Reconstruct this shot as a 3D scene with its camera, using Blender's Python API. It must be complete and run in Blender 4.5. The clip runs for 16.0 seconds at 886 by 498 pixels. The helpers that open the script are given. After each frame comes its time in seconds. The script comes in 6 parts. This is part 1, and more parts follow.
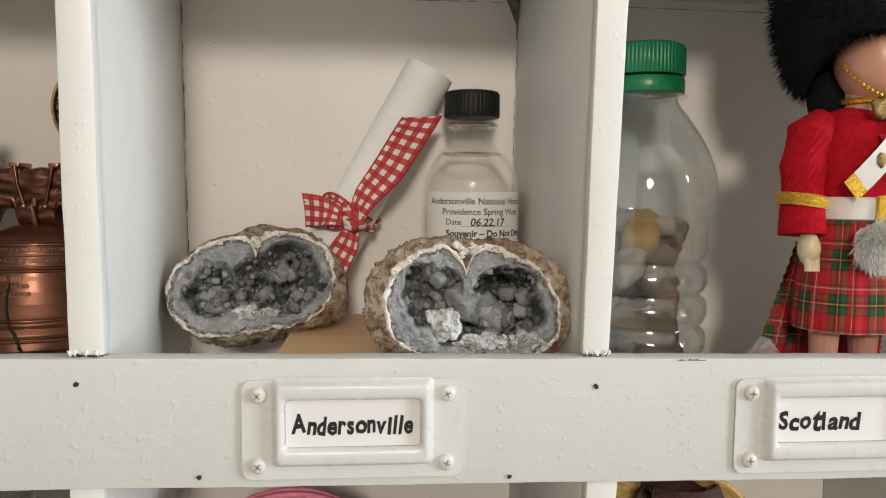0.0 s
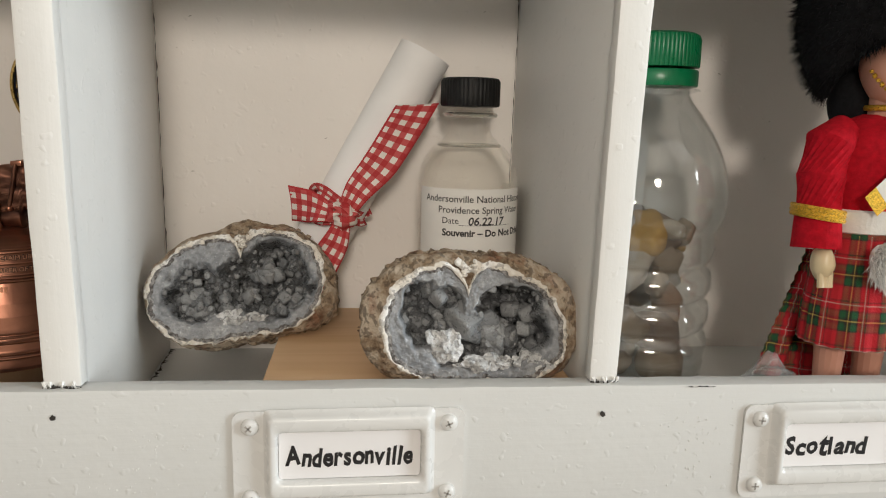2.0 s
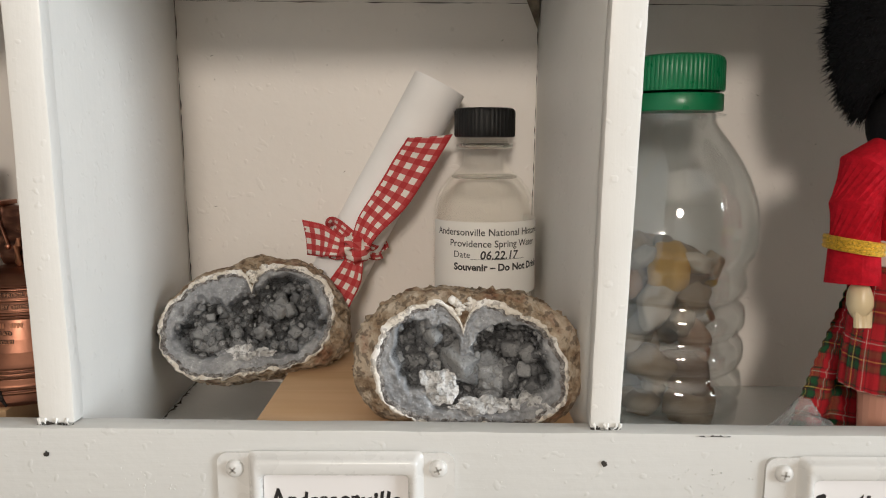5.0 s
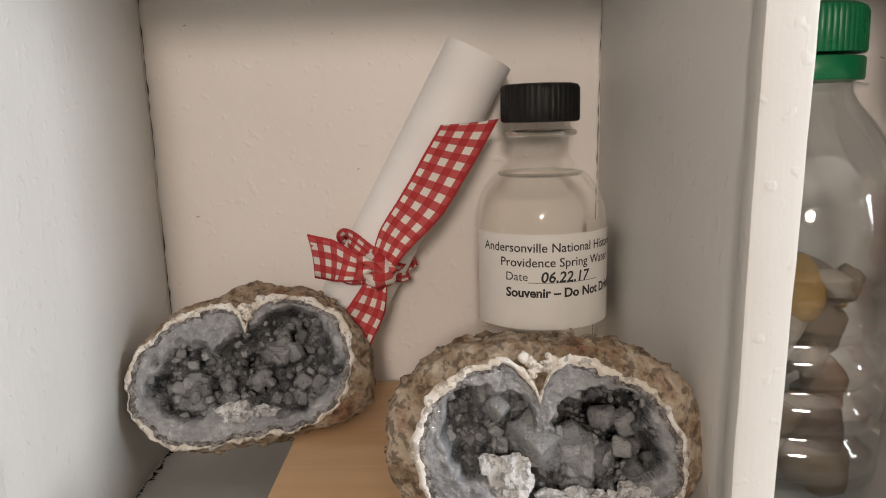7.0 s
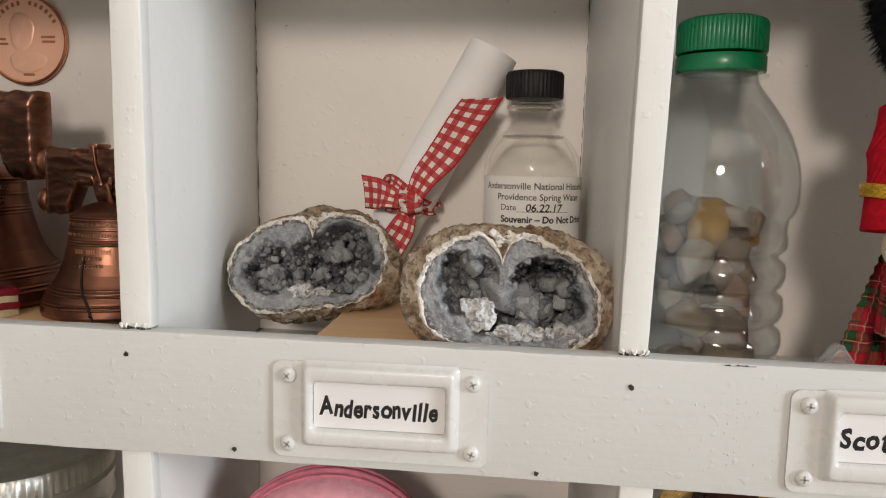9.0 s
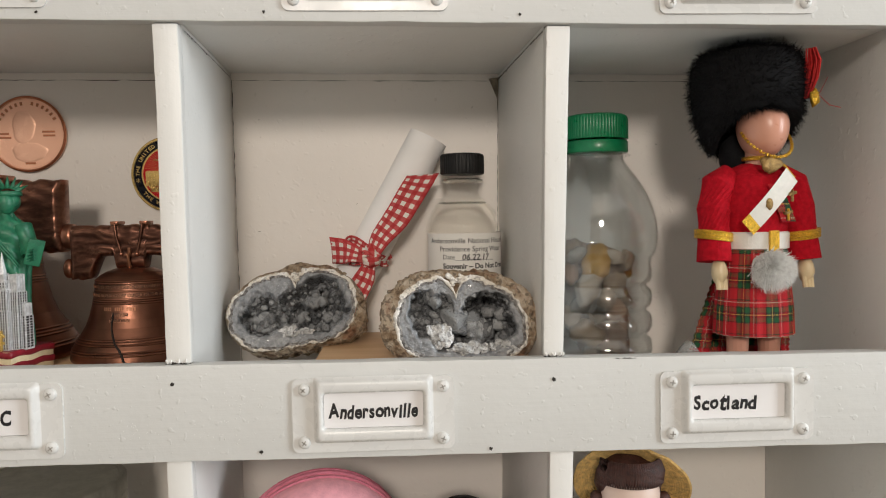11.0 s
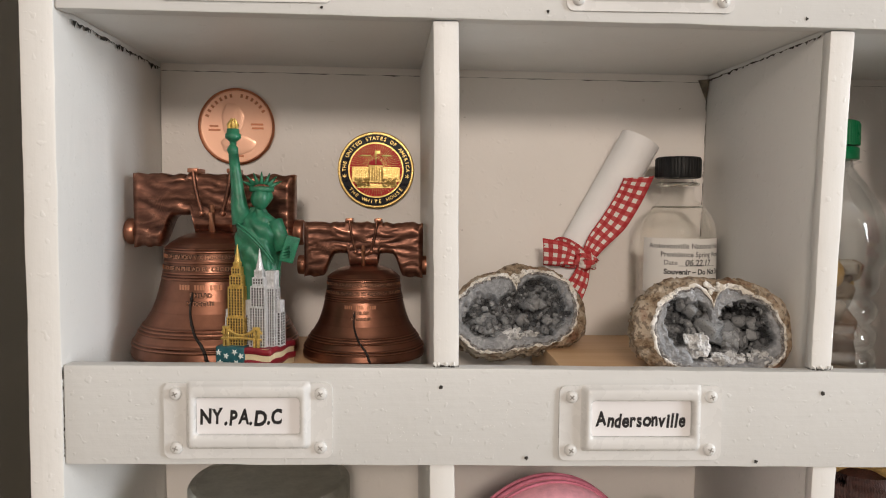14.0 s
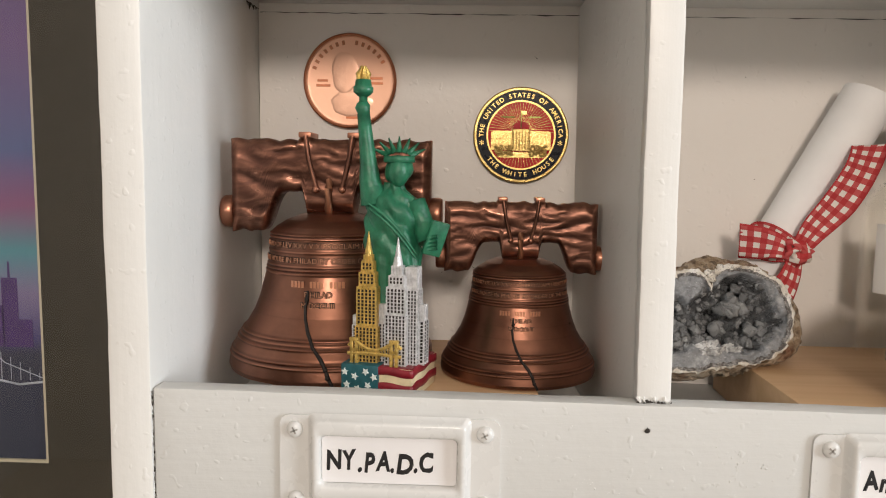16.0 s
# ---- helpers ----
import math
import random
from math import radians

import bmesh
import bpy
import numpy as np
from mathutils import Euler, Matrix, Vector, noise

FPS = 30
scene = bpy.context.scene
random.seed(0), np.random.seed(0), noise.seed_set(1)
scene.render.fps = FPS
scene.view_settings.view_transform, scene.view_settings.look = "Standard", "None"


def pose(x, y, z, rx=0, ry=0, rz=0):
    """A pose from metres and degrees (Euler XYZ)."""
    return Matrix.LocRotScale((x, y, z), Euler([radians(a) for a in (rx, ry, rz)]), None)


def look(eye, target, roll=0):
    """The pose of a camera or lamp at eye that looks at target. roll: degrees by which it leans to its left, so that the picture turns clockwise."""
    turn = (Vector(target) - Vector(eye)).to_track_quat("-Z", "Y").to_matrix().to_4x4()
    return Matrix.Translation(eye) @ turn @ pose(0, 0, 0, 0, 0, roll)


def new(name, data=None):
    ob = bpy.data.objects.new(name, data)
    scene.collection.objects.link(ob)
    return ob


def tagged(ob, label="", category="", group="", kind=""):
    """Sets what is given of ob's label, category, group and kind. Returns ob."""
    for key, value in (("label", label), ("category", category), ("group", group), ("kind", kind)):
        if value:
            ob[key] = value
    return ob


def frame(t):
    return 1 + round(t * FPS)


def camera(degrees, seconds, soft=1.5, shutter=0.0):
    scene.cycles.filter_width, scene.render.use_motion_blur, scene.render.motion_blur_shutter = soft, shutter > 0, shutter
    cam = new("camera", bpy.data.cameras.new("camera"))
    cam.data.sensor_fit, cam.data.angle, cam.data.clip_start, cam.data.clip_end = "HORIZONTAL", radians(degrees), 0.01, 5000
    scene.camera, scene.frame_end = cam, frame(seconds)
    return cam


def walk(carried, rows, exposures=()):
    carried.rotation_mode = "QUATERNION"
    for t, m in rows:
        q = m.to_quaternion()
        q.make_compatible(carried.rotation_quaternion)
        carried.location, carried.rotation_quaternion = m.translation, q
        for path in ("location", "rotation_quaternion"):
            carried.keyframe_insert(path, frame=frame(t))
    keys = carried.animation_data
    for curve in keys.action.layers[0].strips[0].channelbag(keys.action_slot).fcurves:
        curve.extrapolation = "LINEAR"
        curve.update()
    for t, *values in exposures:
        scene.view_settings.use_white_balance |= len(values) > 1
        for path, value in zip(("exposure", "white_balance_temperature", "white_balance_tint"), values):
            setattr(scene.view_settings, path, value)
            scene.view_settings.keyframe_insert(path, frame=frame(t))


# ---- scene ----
cam = camera(63.3, 16.0, soft=1.1)
ROWS = [
    (0, (0.0866, -0.2042, 0.0477), (0.1019, -0.0054, 0.0311), 0.5),
    (0.5, (0.0804, -0.1955, 0.0494), (0.1000, 0.0027, 0.0312), 0.9),
    (1, (0.0772, -0.1875, 0.0663), (0.1004, 0.0101, 0.0468), 1.2),
    (1.5, (0.0774, -0.1883, 0.0720), (0.1012, 0.0082, 0.0434), 1.0),
    (2, (0.0795, -0.1864, 0.0720), (0.1022, 0.0090, 0.0359), 1.4),
    (2.5, (0.0824, -0.1847, 0.0791), (0.1013, 0.0109, 0.0417), 1.2),
    (3, (0.0849, -0.1826, 0.0797), (0.1017, 0.0137, 0.0449), 1.2),
    (3.2, (0.0871, -0.1799, 0.0814), (0.1011, 0.0161, 0.0439), 0.9),
    (5.3, (0.1069, -0.1809, 0.0736), (0.1055, 0.0169, 0.0443), 0.2),
    (5.5, (0.1074, -0.1826, 0.0729), (0.1070, 0.0152, 0.0432), 0.9),
    (6, (0.1102, -0.1835, 0.0707), (0.1023, 0.0143, 0.0418), 1.2),
    (6.5, (0.0962, -0.1449, 0.0852), (0.0883, 0.0525, 0.0539), -0.3),
    (7, (0.0931, -0.1205, 0.0785), (0.0918, 0.0761, 0.0420), -1.5),
    (7.5, (0.0922, -0.1216, 0.0776), (0.0958, 0.0750, 0.0413), -1.7),
    (8, (0.1008, -0.1410, 0.0729), (0.1023, 0.0560, 0.0381), -0.8),
    (8.5, (0.1088, -0.1777, 0.0615), (0.0955, 0.0199, 0.0333), 0.3),
    (9, (0.1142, -0.1991, 0.0514), (0.0945, -0.0016, 0.0274), 1.2),
    (9.5, (0.1052, -0.2189, 0.0516), (0.0923, -0.0203, 0.0316), -0.4),
    (9.7, (0.1011, -0.2308, 0.0544), (0.0949, -0.0315, 0.0382), -1.7),
    (11.8, (0.0700, -0.3050, 0.0563), (0.0847, -0.1057, 0.0476), -0.2),
    (12, (0.0611, -0.3138, 0.0578), (0.0725, -0.1143, 0.0478), 0.3),
    (12.5, (0.0362, -0.3294, 0.0587), (0.0462, -0.1299, 0.0475), 0.7),
    (13, (0.0136, -0.3318, 0.0574), (0.0215, -0.1323, 0.0468), 1.0),
    (13.5, (-0.0014, -0.2947, 0.0604), (0.0061, -0.0951, 0.0499), 1.3),
    (14, (-0.0089, -0.2697, 0.0612), (-0.0021, -0.0702, 0.0493), 0.5),
    (14.5, (-0.0223, -0.2500, 0.0625), (-0.0217, -0.0503, 0.0513), 0.3),
    (15, (-0.0365, -0.2210, 0.0583), (-0.0408, -0.0216, 0.0434), 0.5),
    (15.5, (-0.0444, -0.1999, 0.0639), (-0.0516, -0.0010, 0.0451), 0.6),
    (16, (-0.0490, -0.1975, 0.0633), (-0.0581, 0.0012, 0.0424), 0.8),
]
EXPOSURES = [
    (0.0, -0.02, 6450, 8), (1.5, -0.09, 6450, 8), (3.0, -0.09, 6450, 8), (5.5, -0.06, 6550, 11), (7.0, -0.15, 6690, 14), (7.5, -0.13, 6690, 14), (8.0, -0.02, 6600, 12), (8.5, -0.03, 6500, 10),
    (9.0, -0.13, 6520, 11), (9.5, -0.20, 6520, 11), (12.0, -0.06, 6480, 9), (13.5, -0.08, 6500, 10), (14.5, -0.10, 6750, 16), (15.0, -0.08, 6750, 16), (16.0, 0.06, 6580, 12)]
walk(cam, [(t, look(eye, target, roll)) for t, eye, target, roll in ROWS], EXPOSURES)

# ---- light ----
world = bpy.data.worlds.new("room_world")
scene.world = world
world.use_nodes = True
world.node_tree.nodes["Background"].inputs[0].default_value = (0.85, 0.92, 1.0, 1)
world.node_tree.nodes["Background"].inputs[1].default_value = 0.0
scene.cycles.transparent_max_bounces = 32


def area_lamp(name, eye, target, w, h, power, colour):
    data = bpy.data.lights.new(name, "AREA")
    data.shape, data.size, data.size_y = "RECTANGLE", w, h
    data.energy, data.color = power, colour
    ob = new(name, data)
    ob.matrix_world = look(eye, target)
    return ob


# daylight that enters by the window in the right-hand wall
area_lamp("window_daylight", (1.92, -0.85, 0.30), (0.0, -0.25, 0.0), 0.60, 0.95, 32.0, (0.88, 0.95, 1.0))
# bare warm bulb of the ceiling pendant
bulb = bpy.data.lights.new("pendant_bulb", "POINT")
bulb.energy, bulb.color, bulb.shadow_soft_size = 38.5, (1.0, 0.885, 0.775), 0.115
new("pendant_bulb", bulb).location = (0.03, -1.5, 0.50)


# ---- materials ----
class Nodes:
    """Short hand for building a node tree."""

    def __init__(self, name):
        self.mat = bpy.data.materials.new(name)
        self.mat.use_nodes = True
        self.tree = self.mat.node_tree
        self.shader = self.tree.nodes["Principled BSDF"]
        self.out = self.tree.nodes["Material Output"]

    def put(self, sock, value):
        if isinstance(value, bpy.types.NodeSocket):
            self.tree.links.new(value, sock)
        elif isinstance(value, tuple) and len(value) == 3 and sock.type == "RGBA":
            sock.default_value = (*value, 1)
        else:
            sock.default_value = value

    def node(self, kind, **inputs):
        n = self.tree.nodes.new(kind)
        for key, value in inputs.items():
            self.put(n.inputs[key.replace("_", " ")], value)
        return n

    def coords(self, which="Object"):
        return self.tree.nodes.new("ShaderNodeTexCoord").outputs[which]

    def math(self, op, a, b=0.0):
        n = self.tree.nodes.new("ShaderNodeMath")
        n.operation = op
        self.put(n.inputs[0], a)
        self.put(n.inputs[1], b)
        return n.outputs[0]

    def noise(self, scale, detail=4.0, vector=None, rough=0.55, distort=0.0):
        n = self.node("ShaderNodeTexNoise", Scale=scale, Detail=detail, Roughness=rough, Distortion=distort)
        self.put(n.inputs["Vector"], vector if vector else self.coords())
        return n.outputs["Fac"]

    def ramp(self, fac, stops, constant=False):
        n = self.tree.nodes.new("ShaderNodeValToRGB")
        n.color_ramp.interpolation = "CONSTANT" if constant else "LINEAR"
        while len(n.color_ramp.elements) < len(stops):
            n.color_ramp.elements.new(0.5)
        for e, (p, c) in zip(n.color_ramp.elements, stops):
            e.position, e.color = p, (*c, 1) if isinstance(c, tuple) else (c, c, c, 1)
        self.put(n.inputs[0], fac)
        return n.outputs[0]

    def mix(self, fac, a, b, mode="MIX"):
        n = self.tree.nodes.new("ShaderNodeMix")
        n.data_type, n.blend_type = "RGBA", mode
        self.put(n.inputs[0], fac)
        self.put(n.inputs[6], a)
        self.put(n.inputs[7], b)
        return n.outputs[2]

    def bump(self, height, strength=0.3, distance=0.001):
        n = self.node("ShaderNodeBump", Strength=strength, Distance=distance, Height=height)
        old = self.shader.inputs["Normal"]
        if old.is_linked:
            self.put(n.inputs["Normal"], old.links[0].from_socket)
        self.put(old, n.outputs[0])
        return self

    def set(self, **inputs):
        for key, value in inputs.items():
            self.put(self.shader.inputs[key.replace("_", " ")], value)
        return self


def stretched(m, sx, sy, sz, which="Object"):
    n = m.node("ShaderNodeMapping", Scale=(sx, sy, sz))
    m.put(n.inputs["Vector"], m.coords(which))
    return n.outputs[0]


def painted_wood(name, base, stain, grain):
    """Brushed white gloss paint on wood, with faint stains, drips and brush marks."""
    m = Nodes(name)
    blot = m.noise(14, 5, rough=0.6)
    c = m.mix(m.ramp(blot, [(0.35, 0.0), (0.75, 1.0)]), base, stain)
    specks = m.ramp(m.noise(260, 2, rough=0.4), [(0.74, 0.0), (0.79, 1.0)])
    c = m.mix(m.math("MULTIPLY", specks, 0.16), c, (0.42, 0.38, 0.32))
    m.set(Base_Color=c, Roughness=m.ramp(blot, [(0.3, 0.34), (0.7, 0.5)]))
    m.shader.inputs["Specular IOR Level"].default_value = 0.4
    brush = m.noise(1.0, 5, stretched(m, *grain), 0.6)
    m.bump(brush, 0.18, 0.0006)
    m.bump(m.noise(170, 4), 0.17, 0.0009)
    pits = m.ramp(m.noise(330, 1, rough=0.3), [(0.66, 0.0), (0.76, 1.0)])
    m.bump(pits, 0.28, 0.0004)
    return m.mat


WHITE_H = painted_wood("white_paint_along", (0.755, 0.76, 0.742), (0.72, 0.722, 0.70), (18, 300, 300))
# Same white paint as the boards, darkened where too much light falls.
RAIL_DARKENED = painted_wood("white_paint_rail_darkened", (0.655, 0.66, 0.645), (0.62, 0.622, 0.605), (18, 300, 300))
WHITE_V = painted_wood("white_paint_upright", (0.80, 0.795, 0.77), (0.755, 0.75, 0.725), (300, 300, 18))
# Back paint lightened to make up for weak light deep in the cells.
BACK = painted_wood("white_paint_back_lightened", (0.87, 0.825, 0.775), (0.83, 0.785, 0.73), (60, 60, 60))


def plain(name, colour, rough=0.5, metal=0.0, vary=0.15, scale=120.0, bump=0.0, spec=0.5, bumpscale=None):
    m = Nodes(name)
    dark = tuple(c * (1 - vary) for c in colour)
    light = tuple(min(1.0, c * (1 + vary)) for c in colour)
    n = m.noise(scale, 5)
    m.set(Base_Color=m.ramp(n, [(0.3, dark), (0.7, light)]), Metallic=metal,
          Roughness=m.ramp(m.noise(scale * 2.3, 3), [(0.3, max(0.03, rough - 0.08)), (0.7, min(1.0, rough + 0.08))]))
    m.shader.inputs["Specular IOR Level"].default_value = spec
    if bump:
        m.bump(m.noise(bumpscale or scale * 3, 4), bump, 0.0008)
    return m.mat


HOLDER = plain("white_enamel", (0.69, 0.688, 0.672), 0.28, 0, 0.03, 60, 0.1)
CARD = plain("white_card", (0.80, 0.785, 0.785), 0.6, 0, 0.02, 40)
INK = plain("black_marker_ink", (0.012, 0.011, 0.012), 0.45, 0, 0.1)
GAP = plain("dark_gap", (0.035, 0.03, 0.026), 0.9, 0, 0.4, 400)
CHIP = plain("bare_dark_wood", (0.18, 0.15, 0.11), 0.9, 0, 0.5, 300, 0.4)
PRINT = plain("printed_black", (0.03, 0.028, 0.027), 0.6, 0, 0.1)
BLACK_CAP = plain("black_plastic", (0.008, 0.008, 0.008), 0.5, 0, 0.2, 200, 0.05, 0.3)
GREEN_CAP = plain("green_plastic", (0.004, 0.17, 0.062), 0.33, 0, 0.1, 90, 0.05)
PAPER = plain("white_paper", (0.93, 0.915, 0.90), 0.75, 0, 0.03, 50, 0.1)
LABEL = plain("bottle_label_paper", (0.80, 0.78, 0.735), 0.55, 0, 0.03, 60, 0.05)
VERDIGRIS = plain("green_painted_resin", (0.018, 0.15, 0.078), 0.42, 0, 0.35, 260, 0.25)
GOLD = plain("gold_paint", (0.68, 0.46, 0.13), 0.33, 0.6, 0.3, 500, 0.35)
SILVER = plain("silver_paint", (0.66, 0.66, 0.67), 0.36, 0.4, 0.25, 600, 0.35)
DARKRED = plain("dark_red_paint", (0.22, 0.012, 0.022), 0.42, 0, 0.2, 300, 0.1)
CREAM = plain("cream_paint", (0.72, 0.60, 0.38), 0.5, 0, 0.12, 300, 0.1)
TEAL = plain("teal_paint", (0.016, 0.10, 0.12), 0.42, 0, 0.25, 300, 0.1)
STARWHITE = plain("star_white_paint", (0.72, 0.76, 0.72), 0.5, 0, 0.1, 300)
RED_CLOTH = plain("red_felt", (0.42, 0.006, 0.016), 0.95, 0, 0.22, 500, 0.35, 0.15)
RED_ENAMEL = plain("red_enamel", (0.50, 0.010, 0.018), 0.32, 0, 0.1, 200, 0, 0.15)
BLACK_ENAMEL = plain("black_enamel", (0.006, 0.006, 0.010), 0.3, 0, 0.1, 200, 0, 0.15)
GOLD_COIN = plain("gold_metal", (0.54, 0.38, 0.14), 0.30, 1.0, 0.08, 900, 0.12)
FUR = plain("black_fur", (0.006, 0.006, 0.007), 0.9, 0, 0.4, 900, 0, 0.2)
WHITE_FUR = plain("white_fur", (0.86, 0.84, 0.81), 0.95, 0, 0.2, 600, 0, 0.1)
SKIN = plain("doll_skin_plastic", (0.66, 0.33, 0.235), 0.35, 0, 0.04, 60)
PALE_SKIN = plain("doll_pale_bisque", (0.70, 0.53, 0.45), 0.45, 0, 0.04, 60)
HAND = plain("doll_pale_plastic", (0.72, 0.58, 0.36), 0.4, 0, 0.06, 90)
SATIN = plain("white_satin", (0.75, 0.73, 0.68), 0.4, 0, 0.06, 300, 0.15)
GOLD_BRAID = plain("gold_braid", (0.72, 0.43, 0.05), 0.32, 0.8, 0.4, 1400, 0.6)
BRONZE = plain("tarnished_brass", (0.30, 0.19, 0.07), 0.45, 0.7, 0.4, 700, 0.5)
SHOE = plain("black_shoe", (0.01, 0.01, 0.01), 0.3)
FEATHER = plain("red_feather", (0.55, 0.02, 0.02), 0.8, 0, 0.2, 500)
LID = plain("brushed_tin", (0.60, 0.59, 0.54), 0.40, 1.0, 0.12, 180, 0.1)
PINK = plain("pink_cloth", (0.78, 0.36, 0.42), 0.75, 0, 0.12, 250, 0.3)
DEEP_PINK = plain("deep_pink_trim", (0.66, 0.20, 0.28), 0.7, 0, 0.15, 300, 0.3)
PURSE_PANEL = plain("cream_cloth", (0.82, 0.75, 0.68), 0.8, 0, 0.06, 300, 0.2)
PURPLE = plain("purple_print", (0.36, 0.10, 0.38), 0.7)
BLACK_BAG = plain("black_leather", (0.010, 0.010, 0.011), 0.55, 0, 0.3, 200, 0.4)
HAIR = plain("dark_brown_hair", (0.055, 0.018, 0.012), 0.5, 0, 0.5, 700, 0.5)
STRAW = plain("plaited_straw", (0.62, 0.40, 0.14), 0.7, 0, 0.35, 500, 0.6)
LACE = plain("cream_lace", (0.74, 0.66, 0.55), 0.9, 0, 0.2, 900, 0.6)
DRESS = plain("dark_green_dress", (0.03, 0.05, 0.04), 0.85, 0, 0.3, 400, 0.3)
SPICE = plain("dark_brown_chips", (0.09, 0.035, 0.018), 0.8, 0, 0.5, 300, 0.4)
MAT = plain("dark_olive_mat_board", (0.050, 0.042, 0.028), 0.55, 0, 0.08, 60, 0.05)
BEVEL = plain("cream_mat_core", (0.72, 0.66, 0.50), 0.7, 0, 0.05)
# Room shell tones set how much light bounces back to the shelf.
ROOM_WALL = plain("grey_room_wall", (0.46, 0.45, 0.43), 0.85, 0, 0.04, 8, 0.1)
ROOM_CEILING = plain("white_ceiling", (0.62, 0.61, 0.58), 0.9, 0, 0.03, 8, 0.1)
ROOM_FLOOR = plain("pale_floor_boards", (0.46, 0.40, 0.33), 0.5, 0, 0.25, 6, 0.1)


def copper(name, bright, dark, rough, metal=0.92):
    """Antiqued copper plate, dark in the hollows and blotchy."""
    m = Nodes(name)
    geo = m.node("ShaderNodeNewGeometry").outputs["Pointiness"]
    worn = m.ramp(geo, [(0.45, 0.0), (0.56, 1.0)])
    blot = m.noise(70, 5, rough=0.6)
    fac = m.math("ADD", m.math("MULTIPLY", worn, 0.7), m.math("MULTIPLY", blot, 0.45))
    m.set(Base_Color=m.ramp(fac, [(0.25, dark), (0.8, bright)]), Metallic=metal,
          Roughness=m.ramp(blot, [(0.3, rough), (0.75, rough + 0.16)]))
    m.bump(m.noise(420, 4), 0.12, 0.0005)
    return m.mat


COPPER = copper("antique_copper", (0.37, 0.165, 0.105), (0.050, 0.022, 0.016), 0.27)


def timber_copper():
    m = Nodes("antique_copper_timber")
    grain = m.noise(1.0, 4, stretched(m, 80, 150, 240), 0.5, 1.6)
    edge = m.ramp(m.node("ShaderNodeNewGeometry").outputs["Pointiness"], [(0.44, 0.0), (0.57, 1.0)])
    f = m.math("ADD", m.math("MULTIPLY", edge, 0.65), m.math("MULTIPLY", grain, 0.4))
    m.set(Base_Color=m.ramp(f, [(0.25, (0.016, 0.008, 0.007)), (0.50, (0.105, 0.046, 0.031)), (0.85, (0.40, 0.19, 0.125))]), Metallic=0.88, Roughness=m.ramp(grain, [(0.3, 0.42), (0.7, 0.27)]))
    m.bump(grain, 0.16, 0.0008)
    return m.mat


COPPER_DARK = timber_copper()
PENNY = copper("polished_copper", (0.95, 0.56, 0.39), (0.87, 0.48, 0.32), 0.28, 0.45)
PENNY_RIM = copper("dull_copper_rim", (0.45, 0.17, 0.09), (0.22, 0.08, 0.04), 0.35)
COPPER_BRIGHT = copper("rubbed_copper", (0.62, 0.30, 0.18), (0.36, 0.16, 0.09), 0.34, 0.8)
CRACK = plain("blackened_groove", (0.015, 0.010, 0.008), 0.6, 0.2, 0.3)


def pine():
    m = Nodes("planed_pine")
    v = stretched(m, 6, 90, 90)
    n = m.noise(1.0, 4, v, 0.5, 0.6)
    w = m.noise(30, 3)
    c = m.ramp(n, [(0.3, (0.55, 0.34, 0.18)), (0.55, (0.66, 0.44, 0.26)), (0.75, (0.60, 0.38, 0.21))])
    m.set(Base_Color=m.mix(0.18, c, m.ramp(w, [(0.3, (0.45, 0.25, 0.11)), (0.7, (0.70, 0.47, 0.26))])), Roughness=0.55)
    m.bump(n, 0.12, 0.0005)
    return m.mat


PINE = pine()


def stripes(m, coord, per_metre, stops):
    return m.ramp(m.math("FRACT", m.math("MULTIPLY", coord, per_metre)), stops, True)


def gingham():
    m = Nodes("red_white_gingham_ribbon")
    uv = m.node("ShaderNodeSeparateXYZ", Vector=m.coords("UV"))
    half = [(0.0, 1.0), (0.5, 0.0)]
    a = stripes(m, uv.outputs[0], 205, half)
    b = stripes(m, uv.outputs[1], 205, half)
    s = m.math("MULTIPLY", m.math("ADD", a, b), 0.5)
    c = m.ramp(s, [(0.0, (0.80, 0.76, 0.70)), (0.3, (0.52, 0.065, 0.065)), (0.8, (0.44, 0.006, 0.012))], True)
    weave = m.noise(2600, 2)
    edge = m.math("GREATER_THAN", m.math("ABSOLUTE", m.math("SUBTRACT", uv.outputs[0], 0.0073)), 0.0066)
    c = m.mix(edge, c, (0.44, 0.006, 0.012))
    m.set(Base_Color=m.mix(m.math("MULTIPLY", weave, 0.1), c, (0.75, 0.45, 0.42)), Roughness=0.75)
    m.bump(weave, 0.3, 0.0004)
    return m.mat


GINGHAM = gingham()


def tartan():
    m = Nodes("red_tartan_wool")
    uv = m.node("ShaderNodeSeparateXYZ", Vector=m.coords("UV"))
    red, green, dark, gold = (0.46, 0.010, 0.018), (0.012, 0.085, 0.03), (0.03, 0.012, 0.012), (0.62, 0.42, 0.09)
    stops = [(0.0, red), (0.26, dark), (0.30, green), (0.42, dark), (0.49, gold), (0.515, dark), (0.58, green), (0.70, dark), (0.74, red), (0.85, (0.55, 0.5, 0.42)), (0.87, red), (0.92, dark), (0.95, red)]
    a = stripes(m, uv.outputs[0], 68, stops)
    b = stripes(m, uv.outputs[1], 68, stops)
    twill = m.math("FRACT", m.math("MULTIPLY", m.math("ADD", uv.outputs[0], uv.outputs[1]), 1300))
    c = m.mix(m.math("GREATER_THAN", twill, 0.5), a, b)
    m.set(Base_Color=c, Roughness=0.9)
    m.bump(m.noise(1600, 2), 0.35, 0.0005)
    return m.mat


TARTAN = tartan()


